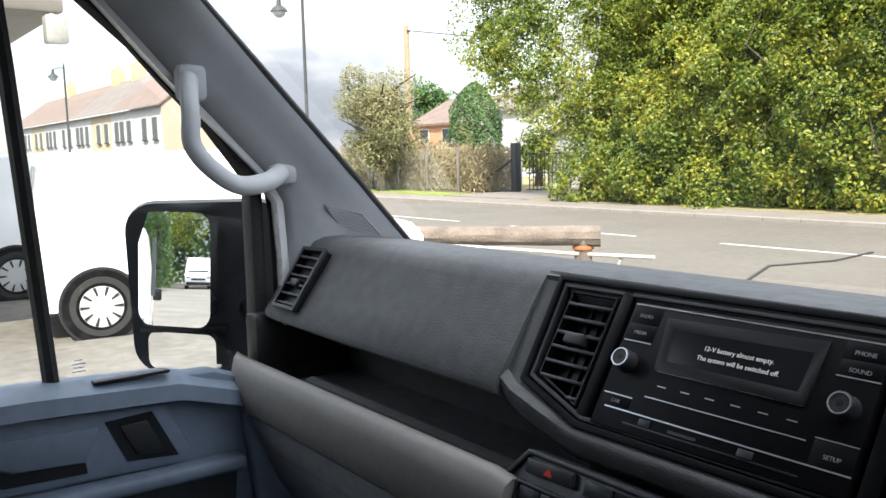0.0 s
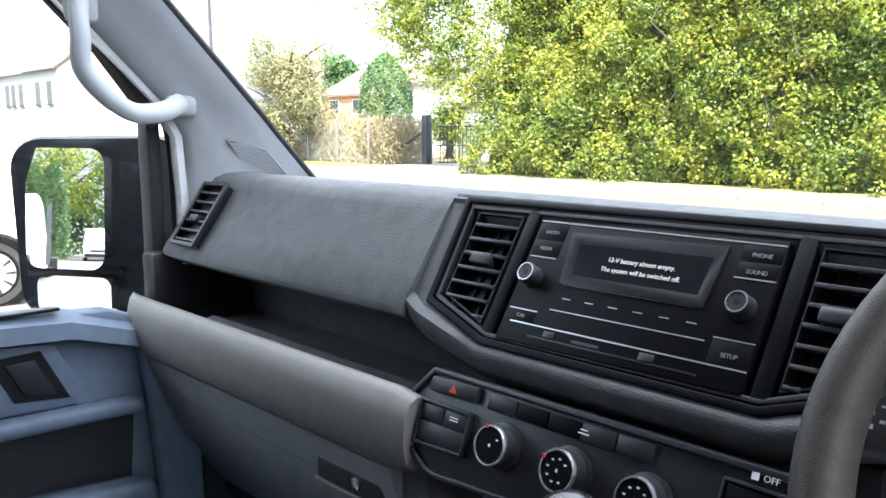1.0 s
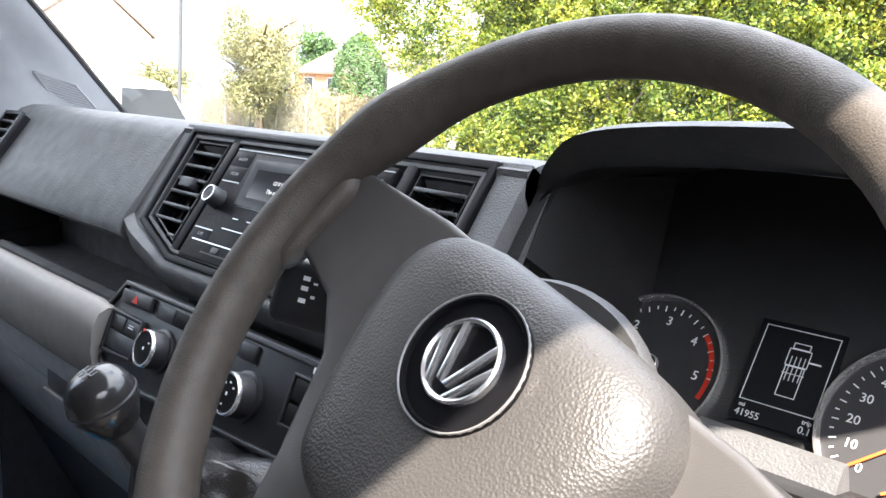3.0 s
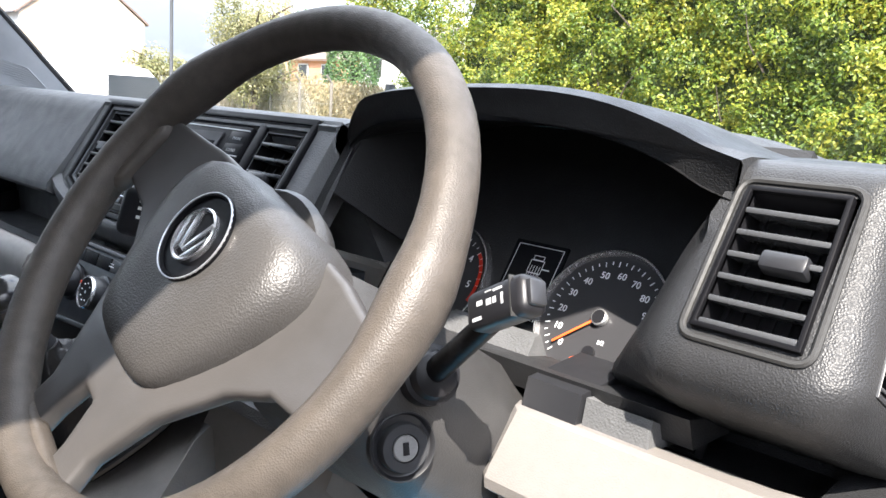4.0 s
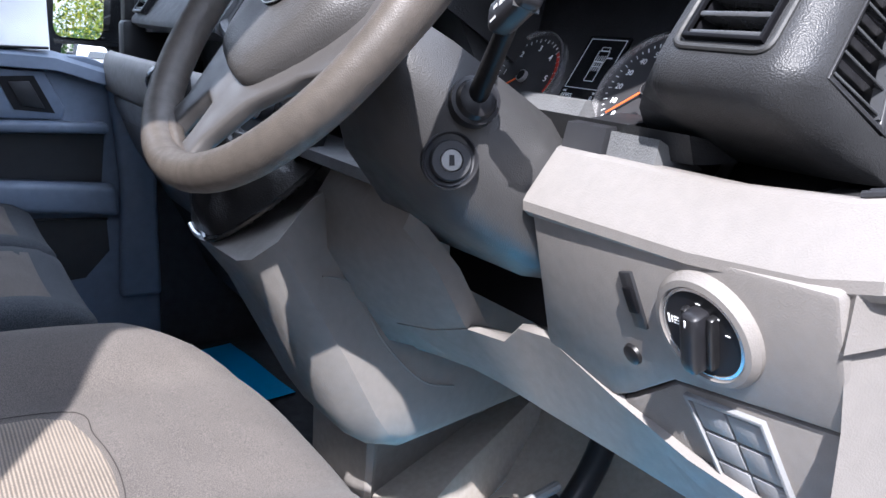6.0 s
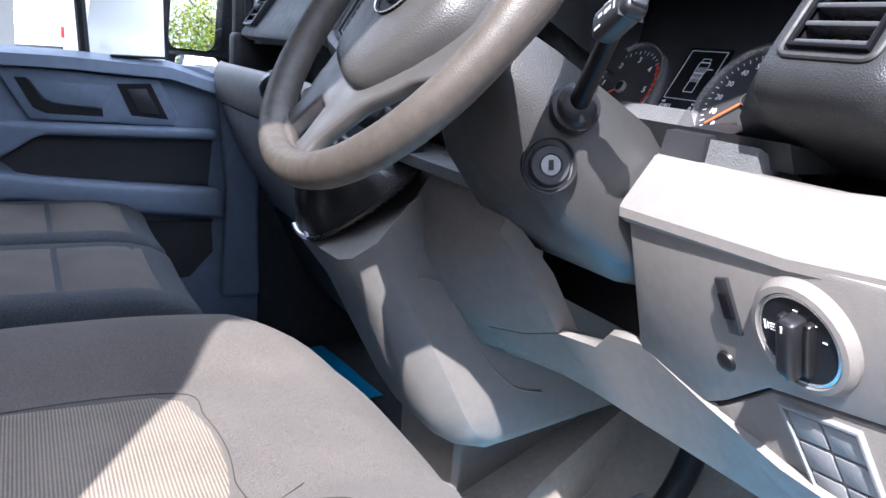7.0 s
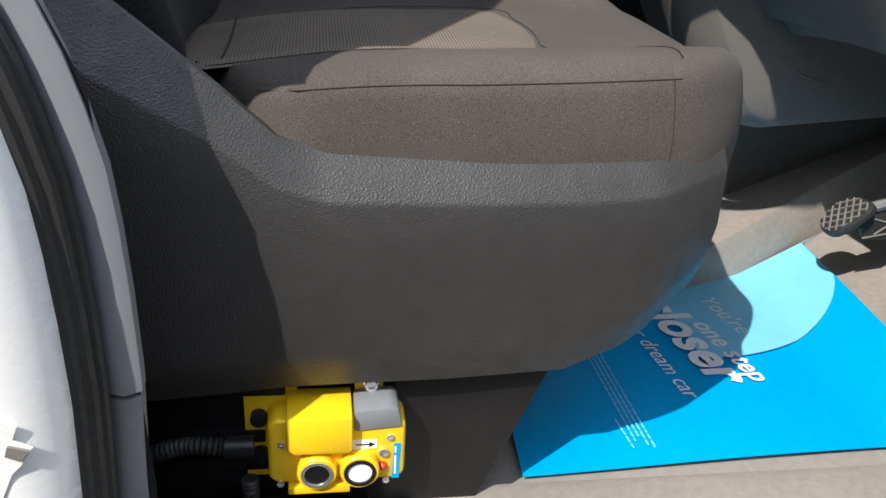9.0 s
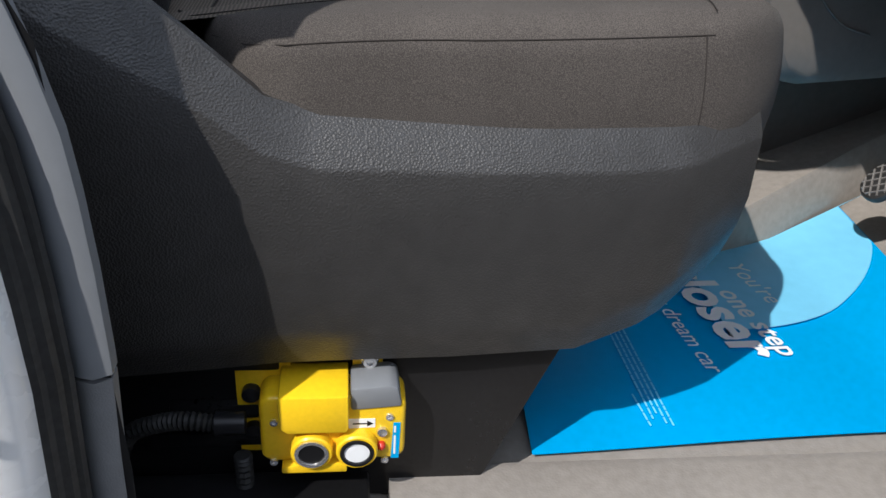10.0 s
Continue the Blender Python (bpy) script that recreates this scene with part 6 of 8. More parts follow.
def pedals():
    pad = [(-0.031, -0.030), (-0.035, -0.002), (-0.021, 0.0255), (0.005, 0.034), (0.030, 0.031), (0.030, 0.002), (0.015, -0.033), (-0.012, -0.040)]
    pad = [(p.x, p.y) for p in smooth_path([Vector((*p, 0)) for p in pad + pad[:1]], 3)[:-1]]
    for name, label, x, y, z in (("clutch_pedal", "worn clutch pedal with diamond tread", 0.335, 0.115, 0.168), ("brake_pedal", "worn brake pedal with diamond tread", 0.505, 0.146, 0.168)):
        p = thing(name, label, "pedal", at=(x, y, z))
        m = basis((0, 0, 0), (0.99, 0.0, 0.0), (0, 0.62, 0.78))
        part("pad", prism(pad[::-1], -0.012, 0.0, m, 0.003), RUBBER, p, "black pedal pad")
        b = bmesh.new()
        for k in range(-4, 5):
            for s in (-1, 1):
                q = box((0.0021, 0.13, 0.0034), (0, 0, 0.0012), r=0.0006, seg=1)
                q.transform(pose(k * 0.0165, 0, 0, 0, 0, 47 * s))
                merge(b, q)
        inner = shrink(pad[::-1], 0.004)
        for i in range(0, len(inner)):      # trim the ribs to the pad's outline
            u, v = Vector((*inner[i], 0)), Vector((*inner[(i + 1) % len(inner)], 0))
            d = v - u
            no = Vector((d.y, -d.x, 0))
            if no.dot(u) < 0:
                no = -no
            if no.length > 1e-6:
                bmesh.ops.bisect_plane(b, geom=b.verts[:] + b.edges[:] + b.faces[:], plane_co=u, plane_no=no.normalized(), clear_outer=True)
        b.transform(m)
        part("tread", b, PEDALMETAL, p, "worn diamond tread")
        side = basis((0.010, 0, 0), (0, 1, 0), (0, 0, 1))
        cheek = [(0.030, 0.000), (0.045, 0.006), (0.104, 0.014), (0.114, -0.017), (0.074, -0.041), (0.035, -0.040), (0.024, -0.020)]
        part("cheek", prism(cheek[::-1], -0.010, 0.0, side, 0.003), RUBBER, p, "dark side of the pedal")
        b = bmesh.new()
        for (u0, v0), (u1, v1) in (((0.030, -0.036), (0.108, -0.022)), ((0.048, -0.030), (0.100, 0.010)), ((0.040, -0.004), (0.104, -0.020)), ((0.074, -0.038), (0.088, 0.008))):
            tube([(0.011, u0, v0), (0.011, u1, v1)], 0.0015, 6, bm=b)
        part("cheek_rib", b, PEDALMETAL, p, "worn ribs")
        part("bracket", tube([(0.006, 0.035, 0.012), (0.004, 0.07, 0.020), (0.0, 0.105, 0.024)], 0.011, 10, flat=0.8), GREYDARK, p, "dusty bracket")
        part("arm", tube(smooth_path([(0.02, 0.085, -0.014), (0.02, 0.115, -0.004), (0.02, 0.150, 0.042), (0.025, 0.172, 0.105), (0.025, 0.186, 0.165), (0.02, 0.20, 0.28)], 4), 0.021, 12), BLACK, p, "thick dark pedal arm")


# ---------------------------------------------------------------- seats
def driver_seat():
    s = thing("driver_seat", "grey cloth driver's seat with ribbed centre panel", "seat", at=(0.48, -0.55, 0.2))
    inv = Matrix.Translation(s.location).inverted()
    cx, cy = 0.455, -0.55
    hx_, hy_, hz_, er = 0.300, 0.30, 0.08, 0.024      # half sizes of the cushion and its edge radius

    def top(x, y):       # height of the cushion's top at a place
        u, v = (x - cx) / 0.30, (y - cy) / 0.30
        side = max(0.0, abs(u) - 0.45) / 0.55
        z = 0.450 + (0.030 if u > 0 else 0.036) * math.sin(min(1, side * 1.4) * math.pi / 2) * (1 - 0.55 * max(0.0, v) ** 2 * (u < 0))
        z += 0.010 * max(0, v) - 0.045 * max(0.0, v - 0.78) ** 2 * 6 - 0.42 * max(0.0, -0.55 - y) ** 2
        return z

    def shape(x, y, z):
        X, Y = x + cx, y + cy
        # the front corners are rounded in plan
        f = max(0.0, y / hy_)
        X = cx + x * (1 - 0.05 * f * f)
        Y += -(0.092 if x > 0 else 0.13) * abs(x / hx_) ** (4 if x > 0 else 3) * f
        if y < -0.13 and x > 0:      # the rear end of the bolster is rounded off
            d_ = min(1.0, (-0.13 - y) / 0.075)
            X -= 0.115 * (1 - math.sqrt(1 - d_ * d_)) * (x / hx_) ** 2
        t = (z + 0.08) / 0.16
        Z = 0.33 + (top(X, Y) - 0.33) * t
        X += (X - cx) * 0.02 * math.sin(t * math.pi)
        Y += 0.012 * f * f * math.sin(t * math.pi)
        return X, Y, Z
    b = soft_box(2 * hx_, 2 * hy_, 2 * hz_, er, 26, shape)
    b.transform(inv)
    part("cushion", b, CLOTH, s, "grey woven cloth cushion", sharp=80)
    # ribbed centre panel lying on the cushion
    rows = []
    for j in range(15):
        y0_ = -0.82 + (0.365 * j / 14)
        w0, w1 = 0.330 + 0.016 * (j / 14) ** 2, min(0.715 - 0.103 * (j / 14) ** 1.3, 0.635 + 0.42 * j / 14)
        row = []
        for i in range(15):
            xx, yy = w0 + (w1 - w0) * i / 14, y0_ + 0.022 * (j / 14) * math.sin(math.pi * i / 14)
            row.append((xx, yy, top(xx, yy) + 0.0035 - (0.004 if i in (0, 14) or j == 14 else 0)))
        rows.append(row)
    b = loft(rows, closed=False)
    b.transform(inv)
    part("centre_panel", b, INSET, s, "beige-grey ribbed centre panel", sharp=80)
    # seams
    def seam(pts, r=0.0012):
        q = tube(smooth_path([(x, y, top(x, y) + 0.001 + dz) for x, y, dz in pts], 6), r, 6)
        q.transform(inv)
        part("seam", q, SEAM, s, "sewn seam")
    seam([(0.640, -0.82, 0), (0.694, -0.74, 0), (0.682, -0.62, 0), (0.614, -0.456, 0), (0.545, -0.438, 0), (0.48, -0.432, 0), (0.41, -0.438, 0), (0.345, -0.456, 0), (0.333, -0.62, 0), (0.328, -0.82, 0)], 0.0005)
    seam([(0.612, -0.445, 0), (0.617, -0.395, 0), (0.640, -0.366, 0), (0.690, -0.356, 0), (0.730, -0.362, 0)], 0.0005)
    seam([(0.670, -0.770, 0.003), (0.60, -0.762, 0.004), (0.48, -0.760, 0.004), (0.335, -0.765, 0.003)], 0.0012)
    seam([(0.612, -0.447, 0), (0.595, -0.415, 0), (0.572, -0.384, 0)], 0.0004)
    edge = [shape(hx_ - 0.0016, -0.19 + 0.45 * j / 16, hz_ - 0.014) for j in range(17)]
    down = [shape(hx_ + 0.0002, 0.252, hz_ - 0.014 - 0.10 * j / 6) for j in range(7)]
    for pts_ in (edge, down):
        q = tube(pts_, 0.0005, 6)
        q.transform(inv)
        part("seam", q, SEAM, s, "sewn seam")
    # backrest
    def bshape(x, y, z):
        u = x / 0.25
        lean = -0.32 * (z + 0.35)
        return cx + x * (1 - 0.10 * max(0, (z - 0.1) / 0.25)), -0.865 + y + lean + 0.035 * u * u * (1 if y > 0 else 0.3), 0.78 + z
    b = soft_box(0.52, 0.15, 0.72, 0.05, 14, bshape)
    b.transform(inv)
    part("backrest", b, CLOTHBLACK, s, "dark grey cloth backrest", sharp=80)
    b = soft_box(0.27, 0.11, 0.19, 0.05, 8, lambda x, y, z: (cx + x, -1.14 + y - 0.2 * z, 1.27 + z))
    b.transform(inv)
    part("headrest", b, CLOTHDARK, s, sharp=80)
    # moulded plastic cover along the outer side
    rows = [  # y, top z, ridge z, bottom z, outer x
        (-1.00, 0.640, 0.600, 0.20, 0.815), (-0.90, 0.580, 0.540, 0.19, 0.812), (-0.82, 0.530, 0.485, 0.19, 0.805), (-0.75, 0.468, 0.440, 0.19, 0.797), (-0.70, 0.420, 0.398, 0.19, 0.790), (-0.66, 0.408, 0.385, 0.19, 0.788),
        (-0.55, 0.405, 0.382, 0.19, 0.785), (-0.44, 0.404, 0.381, 0.193, 0.780), (-0.385, 0.405, 0.383, 0.214, 0.774), (-0.365, 0.408, 0.386, 0.226, 0.770), (-0.305, 0.418, 0.396, 0.264, 0.737), (-0.296, 0.418, 0.396, 0.272, 0.715)]
    rings = []
    for y, zt, zr, zb, x in rows:
        rings.append([(x - 0.050, y, zt - 0.006), (x - 0.040, y, zt + 0.004), (x - 0.029, y, zt + 0.005), (x - 0.001, y, zr - 0.004), (x + 0.001, y, zr - 0.009), (x + 0.003, y, zr - 0.06), (x - 0.004, y, zb + 0.045), (x - 0.010, y, zb + 0.030), (x - 0.024, y, zb), (x - 0.06, y, zb), (x - 0.06, y, zb + 0.05)])
    b = loft(rings)
    b.transform(inv)
    part("side_cover", b, BASE, s, "black grained seat side cover", sharp=22)
    b = prism([(-0.47, 0.42), (-0.13, 0.42), (-0.13, 0.23), (-0.47, 0.20)], -0.02, 0.02, basis((0.0, 0, 0), (1, 0, 0), (0, 0, 1)))
    b.transform(inv @ Matrix.Translation((0.81, -0.36, 0.0)) @ pose(0, 0, 0, 0, 0, 0))
    part("front_cover", bevel(b, 0.01), BASE, s)
    # steel box under the seat
    sb = prism([(-1.00, 0.0), (-0.515, 0.0), (-0.430, 0.215), (-1.00, 0.215)], -0.50, 0.0, inv @ basis((0.735, 0, 0), (0, 1, 0), (0, 0, 1)), 0.003)
    part("seat_box", sb, STEEL, s, "dark painted steel seat box")
    for y0, y1, z in ((-0.80, -0.70, 0.172), (-0.80, -0.72, 0.118), (-0.82, -0.70, 0.085)):
        b = box((0.012, y1 - y0, 0.016), (0.738, (y0 + y1) / 2, z), r=0.003)
        b.transform(inv)
        part("box_ridge", b, STEEL, s)
    b = box((0.006, 0.075, 0.006), (0.737, -0.555, 0.014), r=0.002)
    b.transform(inv)
    part("box_slot", b, BLACK, s)


def seat_buckle():
    o = thing("seat_buckle", "black seat belt buckle with red button", "seat belt buckle", at=(0.195, -0.763, 0.478))
    m = basis((0, 0, 0), (0.0, 0.85, -0.30), (-0.1, 0.28, 0.95)) @ Matrix.Diagonal((1.12, 1.12, 1.0, 1))
    part("housing", bevel(box((0.058, 0.075, 0.026), (0, 0.02, 0), m=m), 0.005, 3), BLACK, o, "black buckle housing")
    part("release_button", box((0.046, 0.008, 0.014), (0.0, 0.058, 0.002), m=m, r=0.002), RED, o, "red release button")
    part("button_rim", box((0.052, 0.006, 0.004), (0.0, 0.0585, -0.008), m=m, r=0.001), SILVERLINE, o)
    part("strap", box((0.035, 0.16, 0.008), (0, -0.09, 0), m=m, r=0.002), RUBBER, o)
    bars([(-0.016, 0.014, -0.004, -0.0015), (-0.014, 0.012, -0.009, -0.0070)], 0.0134, m, GREYPAINT, o, "unreadable_mark")


def bench():
    s = thing("passenger_bench", "dark grey cloth double passenger bench", "seat", at=(-0.47, -0.6, 0.2))
    inv = Matrix.Translation(s.location).inverted()
    for x0, x1 in ((-0.865, -0.475), (-0.465, -0.075)):
        cx = (x0 + x1) / 2

        def shape(x, y, z, cx=cx):
            t = (z + 0.08) / 0.16
            u = x / 0.195
            zt = 0.424 + 0.012 * u * u - 0.05 * max(0, (y - 0.14) / 0.12) ** 2 * 0.6
            return cx + x, -0.60 + y, 0.30 + (zt - 0.30) * t
        b = soft_box(0.385, 0.52, 0.16, 0.035, 12, shape)
        b.transform(inv)
        part("cushion", b, CLOTHDARK, s, "dark cloth seat cushion", sharp=80)
        for y0, y1 in ((-0.82, -0.555), (-0.545, -0.40)):
            b = loft([[(cx - 0.135 + 0.27 * i / 6, y0 + (y1 - y0) * j / 5, 0.430 + 0.012 * ((-0.135 + 0.27 * i / 6) / 0.195) ** 2 - 0.05 * max(0, (y0 + (y1 - y0) * j / 5 + 0.6 - 0.14) / 0.12) ** 2 * 0.6 + 0.013 * (math.sin(math.pi * i / 6) * math.sin(math.pi * j / 5)) ** 0.45 - (0.006 if i in (0, 6) or j in (0, 5) else 0)) for i in range(7)] for j in range(6)], closed=False)
            b.transform(inv)
            part("centre_panel", b, CLOTH, s, "grey cloth centre panel", sharp=80)
        b = soft_box(0.385, 0.14, 0.70, 0.05, 10, lambda x, y, z, cx=cx: (cx + x, -0.90 + y - 0.28 * (z + 0.35), 0.77 + z))
        b.transform(inv)
        part("backrest", b, CLOTHDARK, s, "dark cloth backrest", sharp=80)
    b = box((0.78, 0.50, 0.29), (-0.47, -0.63, 0.145), r=0.02)
    b.transform(inv)
    part("bench_box", b, CARPET, s)


# ---------------------------------------------------------------- things on the floor and the seat box
def paper_mat():
    o = thing("paper_floor_mat", "bright blue paper floor mat with white printing", "paper mat", at=(0.45, -0.10, 0.003))
    inv = Matrix.Translation(o.location).inverted()
    P00, P10, P11, P01 = Vector((0.690, -0.445)), Vector((0.666, 0.140)), Vector((0.168, 0.168)), Vector((0.406, -0.428))

    def at(u, v):    # u along the door side, v towards the console
        return P00.lerp(P10, u).lerp(P01.lerp(P11, u), v)

    def height(u, v):
        return 0.004 + 0.004 * math.sin(3 * u + 2 * v) ** 2 + lift(at(u, v).y)

    def lift(y):     # the sheet follows the rising floor
        return 0.222 * max(0.0, y - 0.03)
    n = 16
    rows = []
    for j in range(n + 1):
        rows.append([(*at(i / n, j / n), height(i / n, j / n)) for i in range(n + 1)])
    b = loft(rows, closed=False)
    r = bmesh.ops.extrude_face_region(b, geom=b.faces[:])
    for v in r["geom"]:
        if isinstance(v, bmesh.types.BMVert):
            v.co.z += 0.0008
    b.transform(inv)
    part("sheet", b, PAPER, o, "bright blue sheet", sharp=80)
    # paler rounded field: part of a disc whose middle lies beyond the sheet's edge
    c0, R = Vector((0.156, -0.130)), 0.318
    e0, e1 = P11, P01
    nrm = Vector((-(e1 - e0).y, (e1 - e0).x)).normalized()
    rows = []
    for k in range(37):
        a = radians(-14 + 110 * k / 36)
        d = Vector((math.cos(a), math.sin(a)))
        r0 = max(0.0, (e0 - c0).dot(nrm) / d.dot(nrm) + 0.003) if abs(d.dot(nrm)) > 1e-4 else 0.0
        r1 = max(r0 + 0.001, min(R, ((P10 - c0).cross(P11 - P10)) / d.cross(P11 - P10) - 0.003))
        ring_ = []
        for j in range(7):
            p = c0 + d * (r0 + (r1 - r0) * j / 6)
            ring_.append((p.x, p.y, 0.0102 + lift(p.y)))
        rows.append(ring_)
    b = loft(rows, closed=False)
    b.transform(inv)
    part("pale_field", b, PAPERLIGHT, o, "paler blue rounded print")

    def words(text, p0, p1, mat=WHITEINK, thick=0.0004, squash=1.0, bold=0.0):
        """Letters set between two places on the floor."""
        p0, p1 = Vector(p0), Vector(p1)
        c = bpy.data.curves.new("print", "FONT")
        c.body, c.size, c.extrude, c.align_y, c.resolution_u, c.offset, c.shear = text, 1.0, 0.0, "CENTER", 3, bold, 0.12
        tmp = bpy.data.objects.new("print", c)
        me = bpy.data.meshes.new_from_object(tmp)
        bpy.data.objects.remove(tmp)
        xs = [v.co.x for v in me.vertices]
        k = (p1 - p0).length / (max(xs) - min(xs))
        d = (p1 - p0).normalized()
        me.transform(inv @ basis((p0.x, p0.y, 0.0112), (d.x, d.y, 0), (-d.y, d.x, 0)) @ Matrix.Diagonal((k, k * squash, 1, 1)) @ Matrix.Translation((-min(xs), 0, 0)))
        me.materials.append(mat)
        ob = new("print", me)
        ob.parent = o
        ob["kind"] = "stuff"
        return ob
    words("You're", (0.308, -0.066), (0.412, -0.046))
    words("one step", (0.380, -0.106), (0.533, -0.081), bold=0.018)
    words("closer", (0.312, -0.156), (0.538, -0.122), bold=0.03)
    words("to your dream car", (0.312, -0.220), (0.565, -0.192))
    for k, (a, w) in enumerate(((0.0, 0.20), (0.0, 0.205), (0.0, 0.19), (0.0, 0.20), (0.15, 0.055))):
        p0, p1 = Vector((0.452 + a, -0.284 - 0.0065 * k)), Vector((0.452 + a + w, -0.279 - 0.0065 * k))
        b = bmesh.new()
        x = 0.0
        while x < w - 0.006:
            ln = 0.006 + 0.009 * abs(math.sin(37 * x + 5 * k))
            box((ln, 0.0022, 0.0003), (x + ln / 2, 0, 0), bm=b)
            x += ln + 0.0022
        d = (p1 - p0).normalized()
        b.transform(inv @ basis((p0.x, p0.y, 0.0112), (d.x, d.y, 0), (-d.y, d.x, 0)))
        ob = part("small_print", b, PAPERLIGHT, o, "line of print too small to read")
        ob["kind"] = "stuff"
    # a second sheet in the passenger footwell
    q = thing("paper_floor_mat", "blue paper floor mat lying in the passenger footwell", "paper mat", at=(-0.62, 0.06, 0.012))
    rows = []
    for j in range(9):
        rows.append([])
        for i in range(9):
            u, v = i / 8, j / 8
            p = Vector((-0.86, 0.115)).lerp(Vector((-0.50, 0.150)), u).lerp(Vector((-0.75, -0.32)).lerp(Vector((-0.40, -0.28)), u), v)
            rows[-1].append((p.x, p.y, 0.0125 + 0.004 * math.sin(4 * u + 3 * v) ** 2))
    b = loft(rows, closed=False)
    r = bmesh.ops.extrude_face_region(b, geom=b.faces[:])
    for v in r["geom"]:
        if isinstance(v, bmesh.types.BMVert):
            v.co.z += 0.0008
    b.transform(Matrix.Translation(q.location).inverted())
    part("sheet", b, PAPER, q, sharp=80)


def sensor_box():
    o = thing("sensor_box", "yellow sensor box with two round eyes bolted to the seat box", "sensor", at=(0.745, -0.658, 0.124))
    m = Matrix.Translation((0, 0.004, 0)) @ basis((0.0, 0.0, 0.0), (0, 1, 0), (0, 0, 1)) @ Matrix.Diagonal((0.9, 0.9, 0.9, 1))       # local x forward, y up, z outwards
    part("back_plate", prism([(-0.095, -0.060), (-0.04, -0.060), (-0.04, 0.058), (-0.095, 0.058)], -0.008, -0.003, m, 0.001), YELLOW, o, "yellow mounting plate")
    part("case", prism([(-0.070, -0.034), (-0.062, -0.042), (0.064, -0.042), (0.072, -0.034), (0.072, 0.030), (0.064, 0.040), (-0.062, 0.040), (-0.070, 0.032)], -0.004, 0.034, m, 0.005, 3), YELLOW, o, "yellow case")
    part("clamp", prism([(-0.050, 0.012), (-0.042, 0.006), (0.014, 0.006), (0.016, 0.011), (0.016, 0.050), (-0.050, 0.050)], -0.008, 0.048, m, 0.002), YELLOW, o, "folded yellow clamp")
    part("lower_clamp", prism([(-0.050, -0.050), (0.014, -0.050), (0.014, -0.042), (0.004, -0.039), (-0.03, -0.039), (-0.050, -0.043)], 0.0, 0.042, m, 0.001), YELLOW, o)
    part("ear", prism([(0.020, 0.036), (0.050, 0.036), (0.050, 0.066), (0.046, 0.072), (0.032, 0.072), (0.028, 0.060), (0.020, 0.056)], -0.008, -0.003, m, 0.001), YELLOW, o, "yellow bolt ear")
    part("grey_block", prism([(0.018, 0.024), (0.068, 0.028), (0.064, 0.050), (0.056, 0.054), (0.018, 0.050)], -0.004, 0.037, m, 0.003), GREYPAINT, o, "grey end block")
    part("bolt", lathe([(0.0085, -0.003), (0.0085, 0.002), (0.007, 0.003), (0.0065, 0.006), (0.0035, 0.0062), (0.003, 0.004)], 20, m @ Matrix.Translation((0.037, 0.058, 0.0))), CHROME, o, "steel bolt")
    for x in (-0.022, 0.022):
        e = part("eye", lathe([(0.0205, 0.030), (0.0205, 0.046), (0.019, 0.048), (0.0168, 0.048), (0.0164, 0.043)], 36, m @ Matrix.Translation((x + 0.002, -0.020, 0.0))), YELLOW, o, "yellow eye tube")
        part("eye_rim", lathe([(0.0165, 0.046), (0.0165, 0.0495), (0.013, 0.0495), (0.0125, 0.047)], 32, m @ Matrix.Translation((x + 0.002, -0.020, 0.0)), caps=False), CHROME if x < 0 else BLACK, e)
        part("eye_face", lathe([(0.0128, 0.043), (0.0128, 0.0475), (0.0001, 0.0478)], 28, m @ Matrix.Translation((x + 0.002, -0.020, 0.0))), STEEL if x < 0 else WHITEINK, e, "white eye face" if x > 0 else "dark eye face")
    part("arrow_label", prism([(0.016, 0.000), (0.042, 0.001), (0.042, 0.012), (0.016, 0.012)], 0.0341, 0.0346, m), WHITEINK, o, "white label with a black arrow")
    b = box((0.016, 0.0014, 0.0004), (0.028, 0.006, 0.0348))
    prism([(0.034, 0.0025), (0.040, 0.006), (0.034, 0.0095)], 0.0346, 0.035, bm=b)
    b.transform(m)
    part("arrow", b, BLACK, o)
    part("blue_label", prism([(0.058, -0.040), (0.066, -0.040), (0.067, 0.006), (0.060, 0.006)], 0.0341, 0.0347, m), PAPER, o, "blue strip label")
    bars([(0.0605, 0.0625, -0.034, -0.010), (0.0605, 0.0625, -0.006, 0.002)], 0.035, m, WHITEINK, o, "unreadable_mark", 0.0003)
    for x, y in ((-0.056, 0.010), (-0.058, -0.041), (0.056, 0.014), (0.052, -0.042)):
        part("screw", lathe([(0.0042, 0.034), (0.0038, 0.0362), (0.0016, 0.0362), (0.001, 0.035)], 14, m @ Matrix.Translation((x, y, 0.0))), CHROME, o)
    part("lamp", lathe([(0.0048, 0.034), (0.0045, 0.038), (0.002, 0.041), (0.0001, 0.0415)], 16, m @ Matrix.Translation((0.048, -0.022, 0.0))), RED, o, "small red lamp")
    part("button", lathe([(0.0052, 0.034), (0.005, 0.038), (0.0001, 0.039)], 16, m @ Matrix.Translation((0.049, -0.004, 0.0))), CHROME, o)
    for x, y in ((-0.080, 0.020), (-0.080, -0.028)):
        part("rubber_foot", lathe([(0.009, -0.004), (0.009, 0.006), (0.004, 0.008)], 18, m @ Matrix.Translation((x, y, 0.0))), BLACK, o)
    part("cable_gland", tube([(0.02, -0.072, 0.0), (0.02, -0.098, 0.0)], [0.010, 0.011], 12), BLACK, o)
    # ribbed conduits
    def conduit(pts, r):
        path = smooth_path(pts, 12)
        rad = [r * (1.0 if k % 2 else 0.78) for k in range(len(path))]
        return tube(path, rad, 10)
